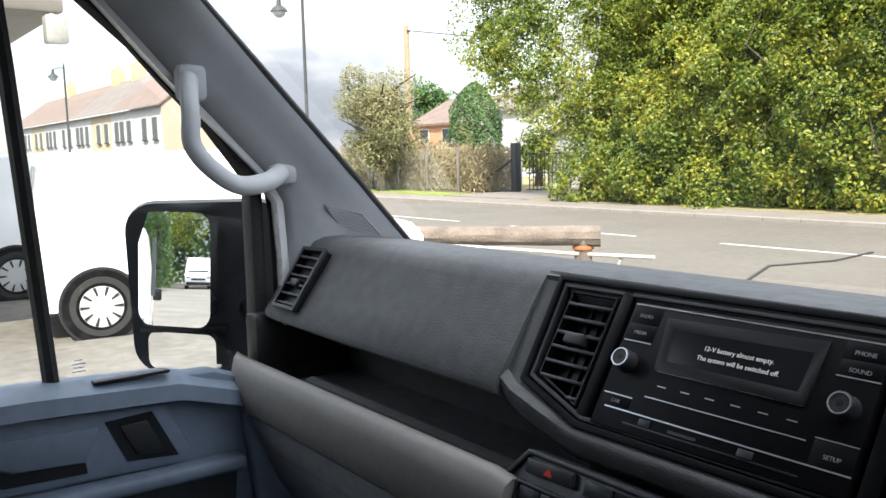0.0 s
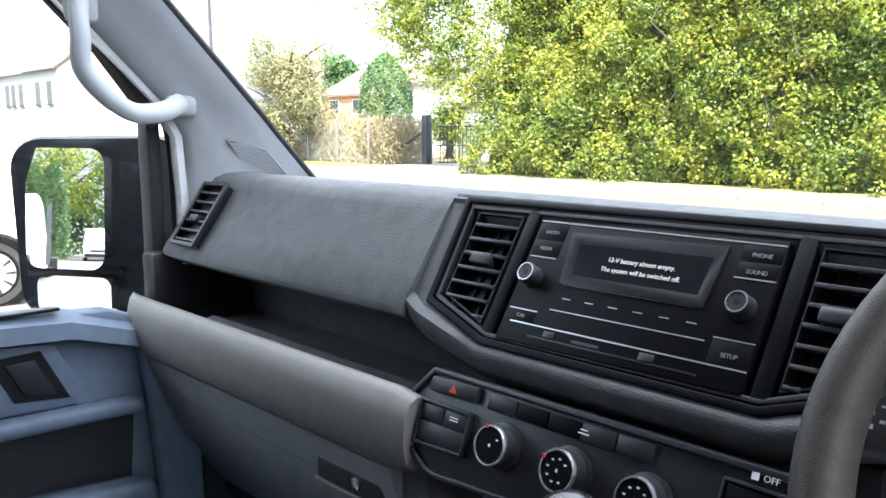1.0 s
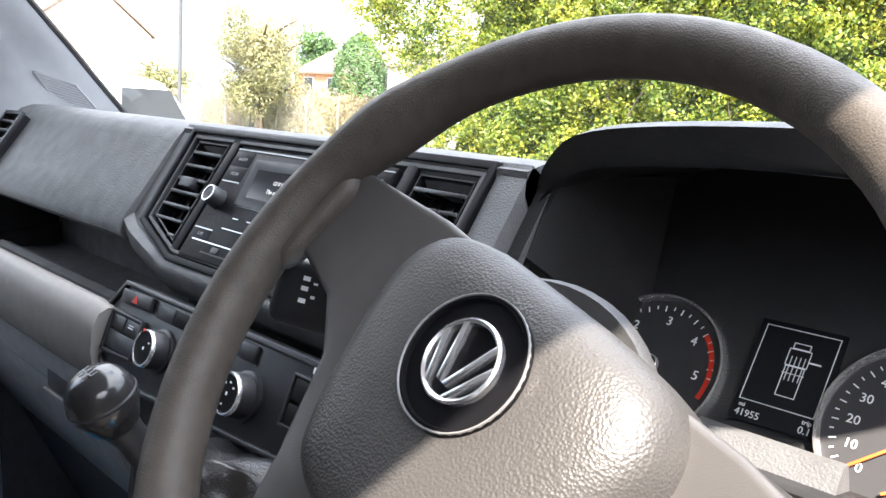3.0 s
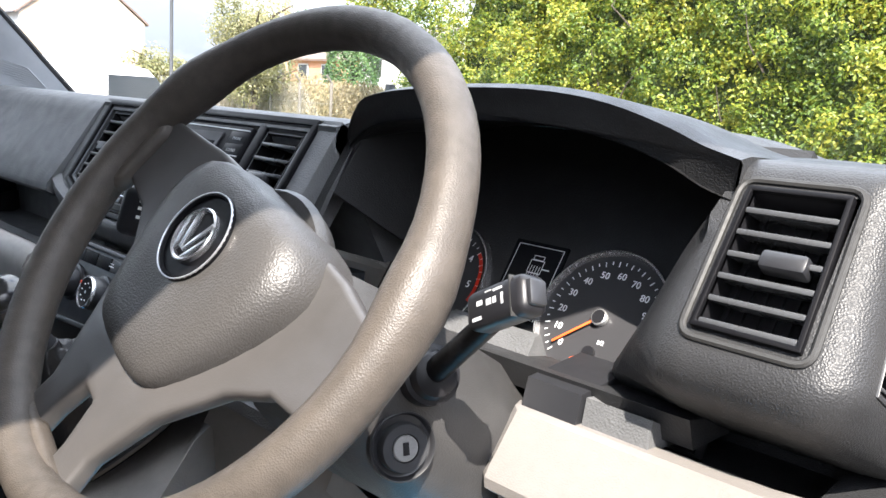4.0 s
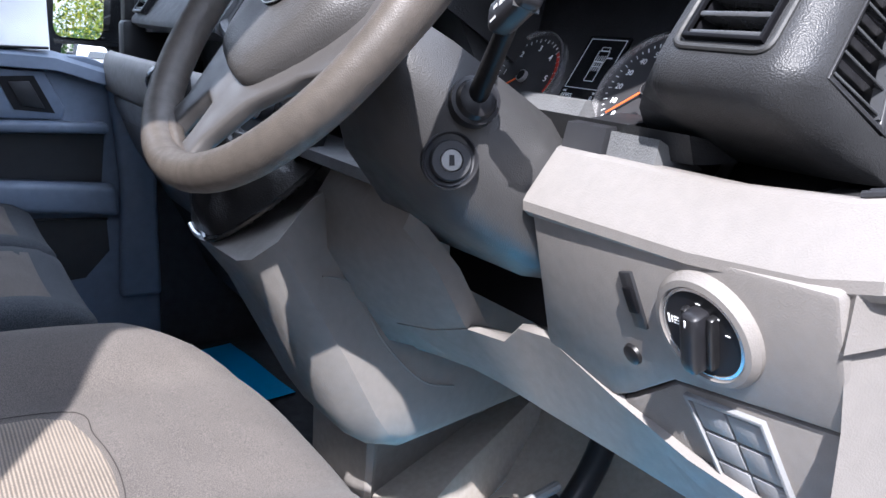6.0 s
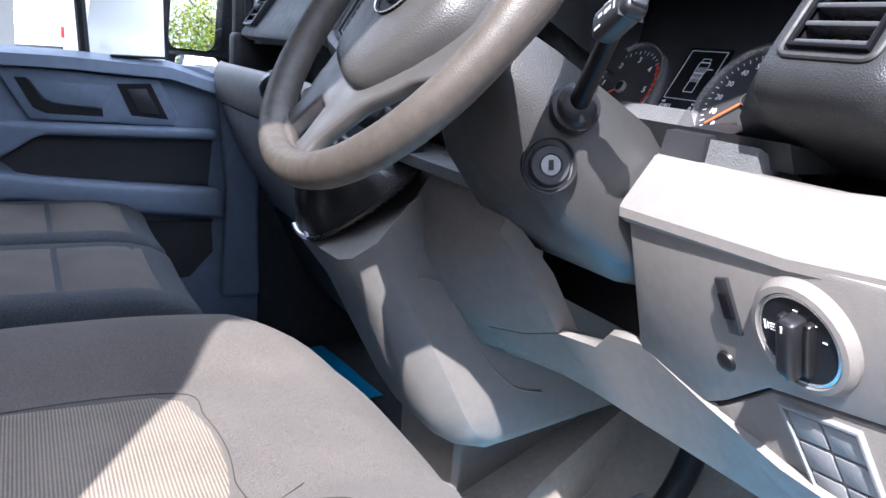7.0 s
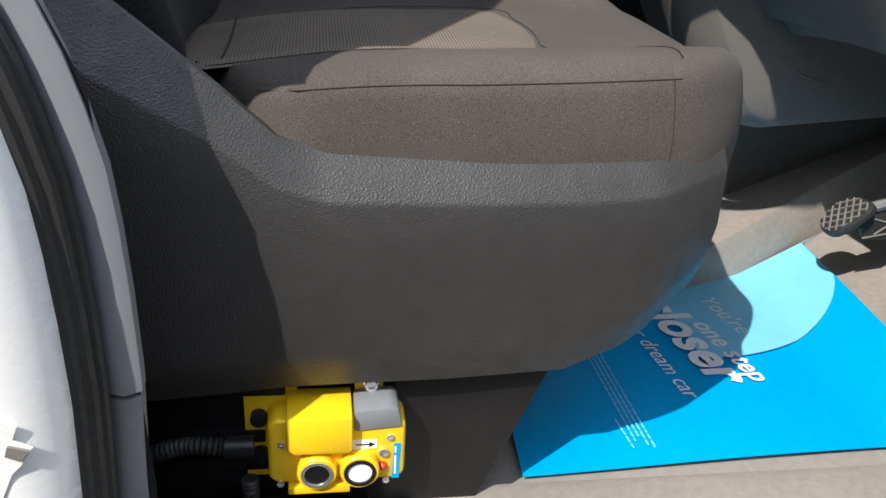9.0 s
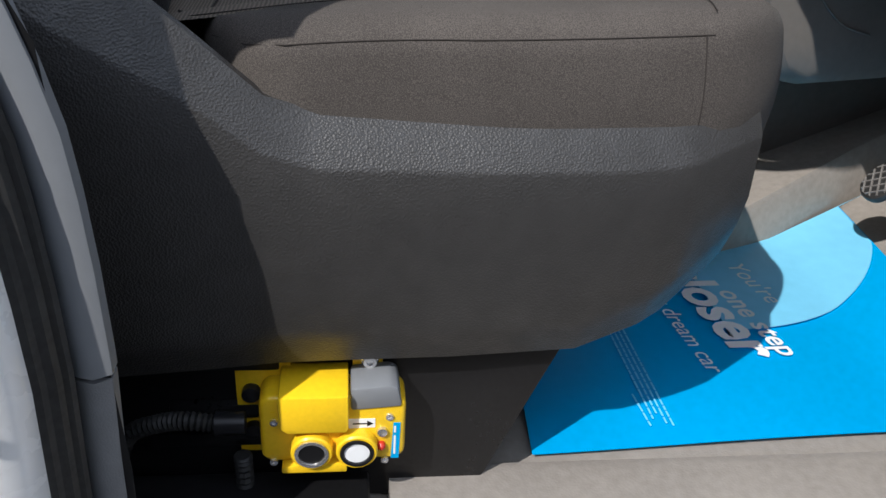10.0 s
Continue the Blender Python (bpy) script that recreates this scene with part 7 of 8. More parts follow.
    part("conduit", conduit([(0.02, -0.098, 0.0), (0.018, -0.125, 0.002), (0.012, -0.15, -0.006), (0.0, -0.18, -0.03), (0.0, -0.2, -0.08)], 0.009), RUBBER, o, "ribbed black cable conduit")
    part("conduit", conduit([(0.012, -0.078, -0.045), (0.012, -0.078, -0.085), (0.014, -0.08, -0.125)], 0.009), RUBBER, o, "ribbed black cable conduit")


# ---------------------------------------------------------------- outdoors
G = -0.80                                                     # level of the yard
ASPHALT = material("yard_asphalt", (0.12, 0.112, 0.10), 0.9, grain=0.02, depth=0.4, vary=0.3, vary_scale=0.5)
ROAD = material("road_asphalt", (0.092, 0.082, 0.069), 0.85, grain=0.02, depth=0.3, vary=0.12, vary_scale=0.6)
PAVE = material("pavement_concrete", (0.145, 0.130, 0.113), 0.9, grain=0.02, depth=0.3, vary=0.18, vary_scale=0.8)
KERB = material("kerb_concrete", (0.19, 0.175, 0.155), 0.85, grain=0.01, depth=0.3, vary=0.15)
LINE = material("road_paint", (0.36, 0.355, 0.34), 0.7, vary=0.12, vary_scale=4)
EARTH = material("dry_verge", (0.20, 0.17, 0.08), 0.95, grain=0.05, depth=0.6, vary=0.35, vary_scale=1.0)
TURF = material("short_grass", (0.15, 0.20, 0.04), 0.9, grain=0.04, depth=0.7, vary=0.35, vary_scale=1.5)
WOOD = material("weathered_log", (0.13, 0.105, 0.085), 0.85, grain=0.03, depth=0.5, vary=0.4, vary_scale=5)
POLEWOOD = material("pole_wood", (0.30, 0.22, 0.14), 0.85, vary=0.2)
GALV = material("galvanised_rail", (0.38, 0.37, 0.34), 0.5, 0.4, vary=0.25, vary_scale=8)
RUST = material("rusty_bracket", (0.35, 0.13, 0.04), 0.8, vary=0.4, vary_scale=20)
LAMPBLACK = material("lamp_post_paint", (0.03, 0.032, 0.035), 0.5, vary=0.2)
GATEPAINT = material("gate_paint", (0.02, 0.024, 0.028), 0.5, vary=0.2)
RENDERWHITE = material("white_render_wall", (0.38, 0.38, 0.376), 0.85, vary=0.06, vary_scale=1.2)
RENDERCREAM = material("cream_render_wall", (0.36, 0.31, 0.22), 0.85, vary=0.06, vary_scale=1.2)
GABLE = material("peach_render_wall", (0.36, 0.28, 0.22), 0.85, vary=0.08, vary_scale=0.7)
BRICK = material("far_brick", (0.42, 0.22, 0.13), 0.85, vary=0.15, vary_scale=3)
ROOFTILE = material("roof_tile", (0.135, 0.098, 0.082), 0.85, grain=0.15, depth=0.6, vary=0.2, vary_scale=1.0)
ROOFGREY = material("roof_slate", (0.13, 0.11, 0.10), 0.8, grain=0.15, depth=0.5, vary=0.2, vary_scale=1.0)
CHIMNEY = material("chimney_brick", (0.52, 0.38, 0.20), 0.85, vary=0.2, vary_scale=3)
DARKGLASS = material("dark_window", (0.03, 0.035, 0.04), 0.08)
TYRE = material("tyre_rubber", (0.018, 0.018, 0.018), 0.75, vary=0.2)
HUB = material("wheel_cover", (0.55, 0.56, 0.57), 0.35, 0.3, vary=0.08)
LAMPGLASS = material("headlamp_glass", (0.5, 0.52, 0.55), 0.08, 0.3)
TAIL = material("tail_lamp", (0.45, 0.02, 0.02), 0.2)
SHOPGREY = material("shopfront_panel", (0.11, 0.13, 0.14), 0.3, vary=0.15, vary_scale=1)
LEAF = leafy("hedge_leaves", [(0.040, 0.078, 0.012), (0.105, 0.165, 0.022), (0.23, 0.265, 0.03), (0.40, 0.36, 0.045)], 0.5)
LEAFDARK = leafy("conifer_leaves", [(0.04, 0.09, 0.03), (0.08, 0.16, 0.05), (0.13, 0.21, 0.065)])
LEAFDRY = leafy("bush_leaves", [(0.15, 0.165, 0.06), (0.24, 0.235, 0.11), (0.38, 0.34, 0.20)], 0.5)
# dark tone of the added wall that holds back sky light
WALLDARK = material("sky_block_dark", (0.05, 0.045, 0.04), 0.8, grain=0.01, depth=0.3, vary=0.25, vary_scale=2)
WEED = leafy("dry_weed_stalks", [(0.15, 0.12, 0.06), (0.28, 0.23, 0.125), (0.4, 0.335, 0.2)], 0.2)
BARK = material("bark", (0.07, 0.055, 0.04), 0.9, grain=0.03, depth=0.6, vary=0.3)
HEDGECORE = material("hedge_inside_shade", (0.045, 0.065, 0.016), 1.0, grain=0.12, depth=1.0, vary=0.7, vary_scale=2.5)
CORE = material("hedge_shade", (0.03, 0.05, 0.014), 1.0, vary=0.3, vary_scale=1)


def leaves(name, centres, normals, size, mat, label, category, parent=None, kind="stuff", seed=1, aspect=0.62):
    """Many small bent leaves in one mesh: each two quads folded along the middle."""
    rng = np.random.default_rng(seed)
    n = len(centres)
    d = normals + rng.normal(0, 0.55, (n, 3))
    d /= np.linalg.norm(d, axis=1)[:, None]
    t = np.cross(d, rng.normal(0, 1, (n, 3)))
    t /= np.linalg.norm(t, axis=1)[:, None] + 1e-9
    s = np.cross(d, t)
    L = (size * rng.uniform(0.6, 1.35, n))[:, None]
    w = L * aspect * 0.5
    v = np.stack([centres - t * L * 0.5, centres - s * w + d * w * 0.35, centres + t * L * 0.5 - d * L * 0.15, centres + s * w + d * w * 0.35], 1).reshape(-1, 3)
    f = np.arange(n)[:, None] * 4
    faces = np.concatenate([f + np.array([[0, 1, 2]]), f + np.array([[0, 2, 3]])])
    me = bpy.data.meshes.new(name)
    me.vertices.add(len(v)), me.vertices.foreach_set("co", v.ravel().astype(np.float32))
    me.loops.add(faces.size), me.loops.foreach_set("vertex_index", faces.ravel().astype(np.int32))
    me.polygons.add(len(faces)), me.polygons.foreach_set("loop_start", np.arange(0, faces.size, 3, dtype=np.int32))
    me.update(calc_edges=True)
    me.validate()
    me.materials.append(mat)
    ob = new(name, me)
    if parent is not None:
        ob.parent = parent
        return ob
    return tagged(ob, label, category, kind=kind)


def grounds():
    b = box((900, 900, 0.1), (0, 0, G - 0.05))
    solid("ground", b, ASPHALT, "pale worn asphalt of the yard", "ground", kind="structure")
    b = box((400, 9.1, 0.02), (-60, 13.45, G + 0.0))
    solid("road", b, ROAD, "sunlit grey asphalt road", "road", kind="structure")
    rd = bpy.data.objects["road"]
    for k in range(14):
        part("lane_mark", box((4.0, 0.11, 0.004), (-50 + 6.1 * k, 13.2, G + 0.0125)), LINE, rd)
    b = tube([(-6.3, 9.5, G + 0.011), (-6.9, 11.0, G + 0.011), (-6.5, 12.2, G + 0.011), (-6.6, 13.6, G + 0.011)], 0.03, 5)
    part("road_crack", b, TYRE, rd)
    k0 = bmesh.new()
    for k in range(90):
        box((0.985, 0.14, 0.16), (-62 + k, 18.07, G + 0.02), r=0.0, bm=k0)
    solid("kerb", bevel(k0, 0.015, 1), KERB, "row of pale concrete kerb stones", "kerb", kind="structure")
    b = box((400, 1.7, 0.1), (-60, 18.99, G + 0.045))
    solid("pavement", b, PAVE, "sandy concrete pavement beside the hedge", "pavement", kind="structure")
    b = box((400, 300, 0.12), (-60, 169.8, G + 0.045))
    solid("ground", b, EARTH, "dry grassy ground beyond the pavement", "ground", kind="structure")
    b = bmesh.new()
    box((8.0, 1.6, 0.03), (-31.5, 20.8, G + 0.11), bm=b)
    solid("grass_verge", b, TURF, "short green grass verge", "grass", kind="structure")
    b = box((5.0, 12, 0.03), (-24.5, 25.8, G + 0.11))
    solid("driveway", b, PAVE, "pale driveway through the gate", "driveway", kind="structure")
    b = box((60, 0.12, 0.004), (-30, 9.05, G + 0.013))
    solid("trim", b, LINE, "faded white line at the yard's edge", "road line", kind="structure")


def sky_block_wall():
    """Unseen dark wall added on the driver's side to hold back low sky light."""
    b = bmesh.new()
    box((0.2, 16.0, 2.7), (3.4, -3.0, G + 1.35), bm=b)
    solid("wall_sky_block", b, WALLDARK, "unseen dark wall added to cut sky light on the driver's side", "wall", kind="structure")


def hedge():
    rng = np.random.default_rng(7)

    def depth(x, z):      # the hedge's uneven face
        out = np.zeros_like(x)
        for k, (fx, fz, a) in enumerate(((0.45, 0.6, 0.30), (1.1, 1.3, 0.26), (2.6, 2.2, 0.18))):
            out += a * np.sin(fx * x + 1.7 * k + 0.8 * np.sin(fz * z + k)) * np.cos(fz * z + 0.5 * k)
        return out
    x0, x1, top = -27.5, 14.0, 8.2
    K = 5200                  # leafy sprays, each a small dome of leaves
    cx = x0 + (x1 - x0) * rng.random(K)
    cz = (rng.random(K) ** 0.9) * top
    cr = rng.uniform(0.16, 0.46, K)
    N = 240000
    idx = rng.integers(0, K, N)
    dome = rng.normal(0, 1, (N, 3))
    dome /= np.linalg.norm(dome, axis=1)[:, None]
    dome[:, 1] = -np.abs(dome[:, 1]) * 0.9 + 0.15
    out = cr[idx] * rng.uniform(0.65, 1.1, N)
    x = cx[idx] + dome[:, 0] * out * 1.15
    z = np.clip(cz[idx] + dome[:, 2] * out - 0.25 * out * dome[:, 0] ** 2, 0.0, top + 0.4)
    push = dome[:, 1] * out + rng.normal(0, 0.22, K)[idx]
    # uneven left end, leaning out over the driveway higher up
    left = -20.4 - 6.0 / (1 + np.exp(-(z - 3.6) * 1.4)) - 0.35 * np.sin(2.3 * z) - 0.25 * np.sin(5.1 * z)
    keep = x > left
    x, z, push, dome = x[keep], z[keep], push[keep], dome[keep]
    hole = np.sin(1.9 * x + 1.3 * np.sin(1.1 * z)) * np.sin(2.4 * z + np.sin(1.3 * x)) 
    thin = rng.random(len(x)) > np.clip((hole - 0.45) * 1.6, 0, 0.8)
    x, z, push, dome = x[thin], z[thin], push[thin], dome[thin]
    face = 20.0 + depth(x, z) + 0.14 * z + np.where(z < 0.8, (0.8 - z) * 0.25, 0)
    y = face + 0.15 + push
    c = np.stack([x, y, G + 0.05 + z], 1)
    nrm = dome * 0.9 + np.array([[0.1, -0.3, 0.35]])
    leaves("hedge", c, nrm, 0.125, LEAF, "tall overgrown green hedge with yellowing leaves", "hedge", seed=3)
    # the left end turned away from the road
    M = 9000
    zz = rng.random(M) * top
    yy = 19.6 + rng.random(M) * 8
    xx = -20.6 - 5.8 / (1 + np.exp(-(zz - 3.6) * 1.4)) - 0.35 * np.sin(2.3 * zz) + rng.exponential(0.2, M)
    leaves("hedge_end", np.stack([xx, yy, G + 0.05 + zz], 1), np.tile(np.array([[-0.8, -0.3, 0.5]]), (M, 1)), 0.13, LEAF, "end of the overgrown hedge beside the gate", "hedge", seed=5)
    # closed core whose dark colour stands in for shade between the leaves
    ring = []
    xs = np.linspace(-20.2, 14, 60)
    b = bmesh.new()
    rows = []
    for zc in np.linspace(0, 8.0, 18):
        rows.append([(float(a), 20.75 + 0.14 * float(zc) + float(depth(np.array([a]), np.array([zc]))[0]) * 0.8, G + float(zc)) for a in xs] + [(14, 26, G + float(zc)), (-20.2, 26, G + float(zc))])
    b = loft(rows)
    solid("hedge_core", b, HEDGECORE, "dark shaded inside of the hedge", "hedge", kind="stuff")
    b = bmesh.new()
    for k in range(14):
        bx, bz = -20 + 32 * rng.random(), rng.random() * 5
        pts = [(bx, 20.5, G + bz), (bx + rng.normal(0, 0.3), 20.1 + float(depth(np.array([bx]), np.array([bz]))[0]), G + bz + 0.7), (bx + rng.normal(0, 0.5), 19.9 + float(depth(np.array([bx]), np.array([bz + 1]))[0]), G + bz + 1.5)]
        tube(pts, [0.03, 0.02, 0.008], 5, bm=b)
    solid("hedge_branches", b, BARK, "bare branches showing in the hedge", "branches", kind="stuff")


def tree(name, label, at, height, radius, mat, n, leaf, shape="round", seed=1, trunk=0.25, thin=0.0, squash=1.0):
    t = thing(name, label, "tree", at=at)
    rng = np.random.default_rng(seed)
    b = tube([(0, 0, -0.1), (0.05 * radius, 0, height * 0.3), (0, 0.04 * radius, height * 0.75)], [trunk, trunk * 0.7, trunk * 0.25], 8)
    for k in range(7):
        a = rng.random() * 6.28
        z = height * (0.25 + 0.08 * k)
        tube([(0, 0, z), (radius * 0.4 * math.cos(a), radius * 0.4 * math.sin(a), z + height * 0.12), (radius * 0.75 * math.cos(a), radius * 0.75 * math.sin(a), z + height * 0.2)], [trunk * 0.4, trunk * 0.25, trunk * 0.08], 6, bm=b)
    part("trunk", b, BARK, t)
    if shape == "cone":
        u = rng.random(n)
        z = height * (0.03 + 0.97 * u)
        prof = radius * np.clip(np.where(u < 0.75, 1.0 - 0.2 * (u / 0.75) ** 2, 0.8 * np.clip((1 - u) / 0.25, 0, 1) ** 0.55), 0, 1)
        a = rng.random(n) * 2 * np.pi
        lump = 1 + 0.10 * np.sin(5 * a + 3 * z) + 0.06 * np.sin(11 * a + 5 * z)
        r = prof * lump * np.sqrt(rng.uniform(0.72, 1.0, n))
        c = np.stack([r * np.cos(a), r * np.sin(a), z], 1)
        nm = np.stack([np.cos(a), np.sin(a), np.full(n, 0.45)], 1)
    else:
        # crown of many clumps
        k = 34
        cl = rng.normal(0, 1, (k, 3))
        cl /= np.linalg.norm(cl, axis=1)[:, None]
        cl *= (rng.uniform(0.35, 0.95, k))[:, None] * np.array([radius * 0.8, radius * 0.8, height * 0.36 * squash])
        cl[:, 2] += height * 0.58
        cr = rng.uniform(0.22, 0.42, k) * radius
        idx = rng.integers(0, k, n)
        d = rng.normal(0, 1, (n, 3))
        d /= np.linalg.norm(d, axis=1)[:, None]
        c = cl[idx] + d * (cr[idx] * rng.uniform(0.6, 1.08, n))[:, None]
        nm = d + np.array([0, 0, 0.4])
    ob = leaves("crown", c, nm, leaf, mat, "", "", parent=t, seed=seed + 1)
    return t


def greenery():
    tree("bush", "tall pale flowering bush behind the fence", (-33.2, 20.8, G), 5.8, 2.7, LEAFDRY, 18000, 0.13, seed=11, squash=1.3)
    tree("conifer", "broad clipped green conifer", (-32.2, 25.7, G), 5.2, 1.42, LEAFDARK, 14000, 0.12, "cone", seed=12)
    tree("tree", "distant round dark green tree", (-80, 57.8, G), 11.2, 3.6, LEAFDARK, 4000, 0.45, seed=13)
    tree("bush", "low bush beyond the lamp post", (-46, 22.5, G), 3.6, 2.2, LEAFDRY, 2500, 0.25, seed=14)
    tree("bush", "green bush near the gate", (-29.6, 27.5, G), 3.0, 1.6, LEAF, 2500, 0.16, seed=17)
    # trees behind the van, seen in the door mirror
    for k, (x, y, h, r) in enumerate(((-24, -66, 12.0, 6.0), (-13, -70, 13.0, 6.0), (-36, -64, 11.0, 5.4), (-3.6, -73, 12.0, 5.4), (5.5, -72, 13, 6.0))):
        tree("tree", "green roadside tree behind the yard", (x, y, G), h, r, LEAF, 6000, 0.28, seed=20 + k)
    for k, (x, y) in enumerate(((-3.6, -58), (-4.9, -60))):
        tree("conifer", "slim dark conifer behind the yard", (x, y, G), 6.5, 1.0, LEAFDARK, 5000, 0.16, "cone", seed=40 + k)
    rng = np.random.default_rng(77)
    n = 16000
    x = -34 + 60 * rng.random(n)
    z = (8.5 + 1.6 * np.sin(0.35 * x) + 1.1 * np.sin(0.9 * x + 1)) * rng.random(n) ** 0.8
    y = -78 + 1.5 * np.sin(0.7 * x + z) + rng.exponential(0.6, n) * -1.0
    leaves("tree_belt", np.stack([x, y, G + z], 1), np.tile(np.array([[0.2, 0.8, 0.5]]), (n, 1)), 0.55, LEAFDARK, "belt of green trees behind the yard", "trees", seed=78)
    # dry weeds along the fence
    rng = np.random.default_rng(31)
    n = 26000
    x = -41 + 13.8 * rng.random(n)
    hgt = 1.75 + 0.55 * np.sin(0.9 * x) * np.sin(2.1 * x + 1) + 0.25 * rng.random(n)
    y = 21.6 + rng.random(n) * 2.6
    z = G + 0.1 + hgt * rng.random(n) ** 0.8
    leaves("dry_weeds", np.stack([x, y, z], 1), np.tile(np.array([[0.2, -0.9, 0.2]]), (n, 1)), 0.24, WEED, "tangle of dry straw-coloured weeds along the fence", "weeds", seed=32, aspect=0.16)


def fence_and_gate():
    f = thing("fence", "chain-link fence on pale concrete posts", "fence")
    for k in range(7):
        x = -42 + 2.3 * k
        b = box((0.10, 0.10, 2.1), (x, 21.5, G + 1.05), r=0.015)
        tube([(x, 21.5, G + 2.05), (x + 0.02, 21.38, G + 2.2), (x + 0.04, 21.2, G + 2.38)], 0.045, 6, bm=b)
        part("post", b, PAVE, f, "weathered concrete fence post")
    for z in (0.3, 1.2, 2.0, 2.2):
        part("wire", tube([(-42, 21.45, G + z), (-28.2, 21.45, G + z)], 0.008, 4), GALV, f)
    b = bmesh.new()
    for k in range(0, 138):
        for s in (-1, 1):
            xa = -42 + 0.1 * k
            tube([(xa, 21.46, G + 0.1), (xa + s * 1.9, 21.46, G + 2.0)], 0.003, 3, bm=b)
    ob = part("mesh_wire", b, GALV, f)
    ob["kind"] = "stuff"
    g = thing("metal_gate", "dark open metal gate with tall black post", "gate")
    part("gate_post", box((0.32, 0.32, 2.15), (-26.4, 23.2, G + 1.1), r=0.03), GATEPAINT, g, "square black gate post")
    part("brace", tube([(-26.6, 23.3, G + 1.55), (-28.3, 22.4, G + 0.25)], 0.05, 6), GATEPAINT, g)
    part("foot", tube([(-26.4, 23.1, G + 0.15), (-28.6, 22.2, G + 0.15)], 0.05, 6), GATEPAINT, g)
    for k in range(9):
        u = k / 8
        part("bar", tube([(-26.0 + 0.9 * u, 23.6 + 0.9 * u, G + 0.15), (-26.0 + 0.9 * u, 23.6 + 0.9 * u, G + 1.75)], 0.022, 6), GATEPAINT, g)
    for z in (0.2, 0.9, 1.7):
        part("rail", tube([(-26.1, 23.5, G + z), (-25.0, 24.6, G + z)], 0.03, 6), GATEPAINT, g)
    c = thing("site_cabin", "low white cabin behind the gate", "cabin", at=(-29.2, 24.3, G))
    part("wall", box((2.2, 1.6, 1.3), (0, 0, 0.72), r=0.02), RENDERWHITE, c)
    part("roof", box((2.3, 1.7, 0.06), (0, 0, 1.41), r=0.01), KERB, c)
    b2 = thing("outbuilding", "white outbuilding with brown boards behind the gate", "outbuilding", at=(-27.5, 29.5, G))
    part("wall", box((4, 3, 2.6), (0, 0, 1.3)), RENDERWHITE, b2)
    part("roof", box((4.4, 3.4, 0.2), (0, 0, 2.7)), ROOFTILE, b2)


def barrier():
    o = thing("log_barrier", "weathered log barrier on a stout post", "barrier")
    rng = np.random.default_rng(3)
    rings = []
    A, B = Vector((-6.95, 7.30, -0.02)), Vector((-10.2, 4.2, 0.02))
    d = (B - A).normalized()
    up = Vector((0, 0, 1))
    s = d.cross(up)
    for k in range(13):
        p = A.lerp(B, k / 12)
        rings.append([p + (up * math.cos(2 * math.pi * j / 18) + s * math.sin(2 * math.pi * j / 18)) * (0.125 + 0.008 * math.sin(3 * j + k) + rng.normal(0, 0.003)) for j in range(18)])
    part("log", loft(rings), WOOD, o, "split grey-brown log")
    part("post", box((0.17, 0.17, 0.75), (A.x + d.x * 0.22, A.y + d.y * 0.22, G + 0.37), r=0.02), WOOD, o)
    part("bracket", box((0.2, 0.2, 0.05), (A.x + d.x * 0.22, A.y + d.y * 0.22, -0.17), r=0.01), RUST, o, "rusty bracket")
    part("rail", tube([(-6.45, 7.75, -0.30), (-7.2, 7.0, -0.24), (-8.5, 5.75, -0.10), (-10.2, 4.1, -0.02)], 0.028, 8), GALV, o, "bent grey rail")
    part("rail_prop", tube([(-6.75, 7.5, -0.26), (-6.9, 7.3, G)], 0.02, 6), GALV, o)


def street_lamp(x, y, h, arm):
    l = thing("street_lamp", "slim black lamp post with hanging lantern", "street lamp", at=(x, y, G), group="street lamps")
    part("post", tube([(0, 0, 0), (0, 0, 1.2), (0, 0, 1.25), (0, 0, h)], [0.09, 0.08, 0.055, 0.045], 10), LAMPBLACK, l)
    part("arm", tube([(0, 0, h - 0.12), (arm * 0.5, -0.15, h - 0.08), (arm, -0.3, h - 0.12)], 0.025, 6), LAMPBLACK, l)
    m = Matrix.Translation((arm, -0.3, h - 0.62))
    part("lantern_cap", lathe([(0.26, 0.12), (0.20, 0.22), (0.08, 0.30), (0.05, 0.5)], 18, m), LAMPBLACK, l)
    part("lantern_glass", lathe([(0.20, 0.12), (0.17, 0.02), (0.08, -0.05)], 16, m), LAMPGLASS, l)
    part("finial", lathe([(0.03, h), (0.02, h + 0.1), (0.001, h + 0.16)], 8), LAMPBLACK, l)


def telegraph_pole():
    p = thing("telegraph_pole", "brown wooden telegraph pole with one cable", "telegraph pole", at=(-38.9, 26.4, G))
    part("pole", tube([(0, 0, 0), (0, 0, 8.85)], [0.19, 0.14], 10), POLEWOOD, p)
    part("bracket", box((0.35, 0.12, 0.10), (0.1, 0, 8.5)), GATEPAINT, p)
    pts = [(0.1, 0, 8.55), (6, 3.4, 7.6), (14, 8, 7.1), (26, 15, 7.6)]
    part("cable", tube(smooth_path(pts, 6), 0.03, 5), GATEPAINT, p)


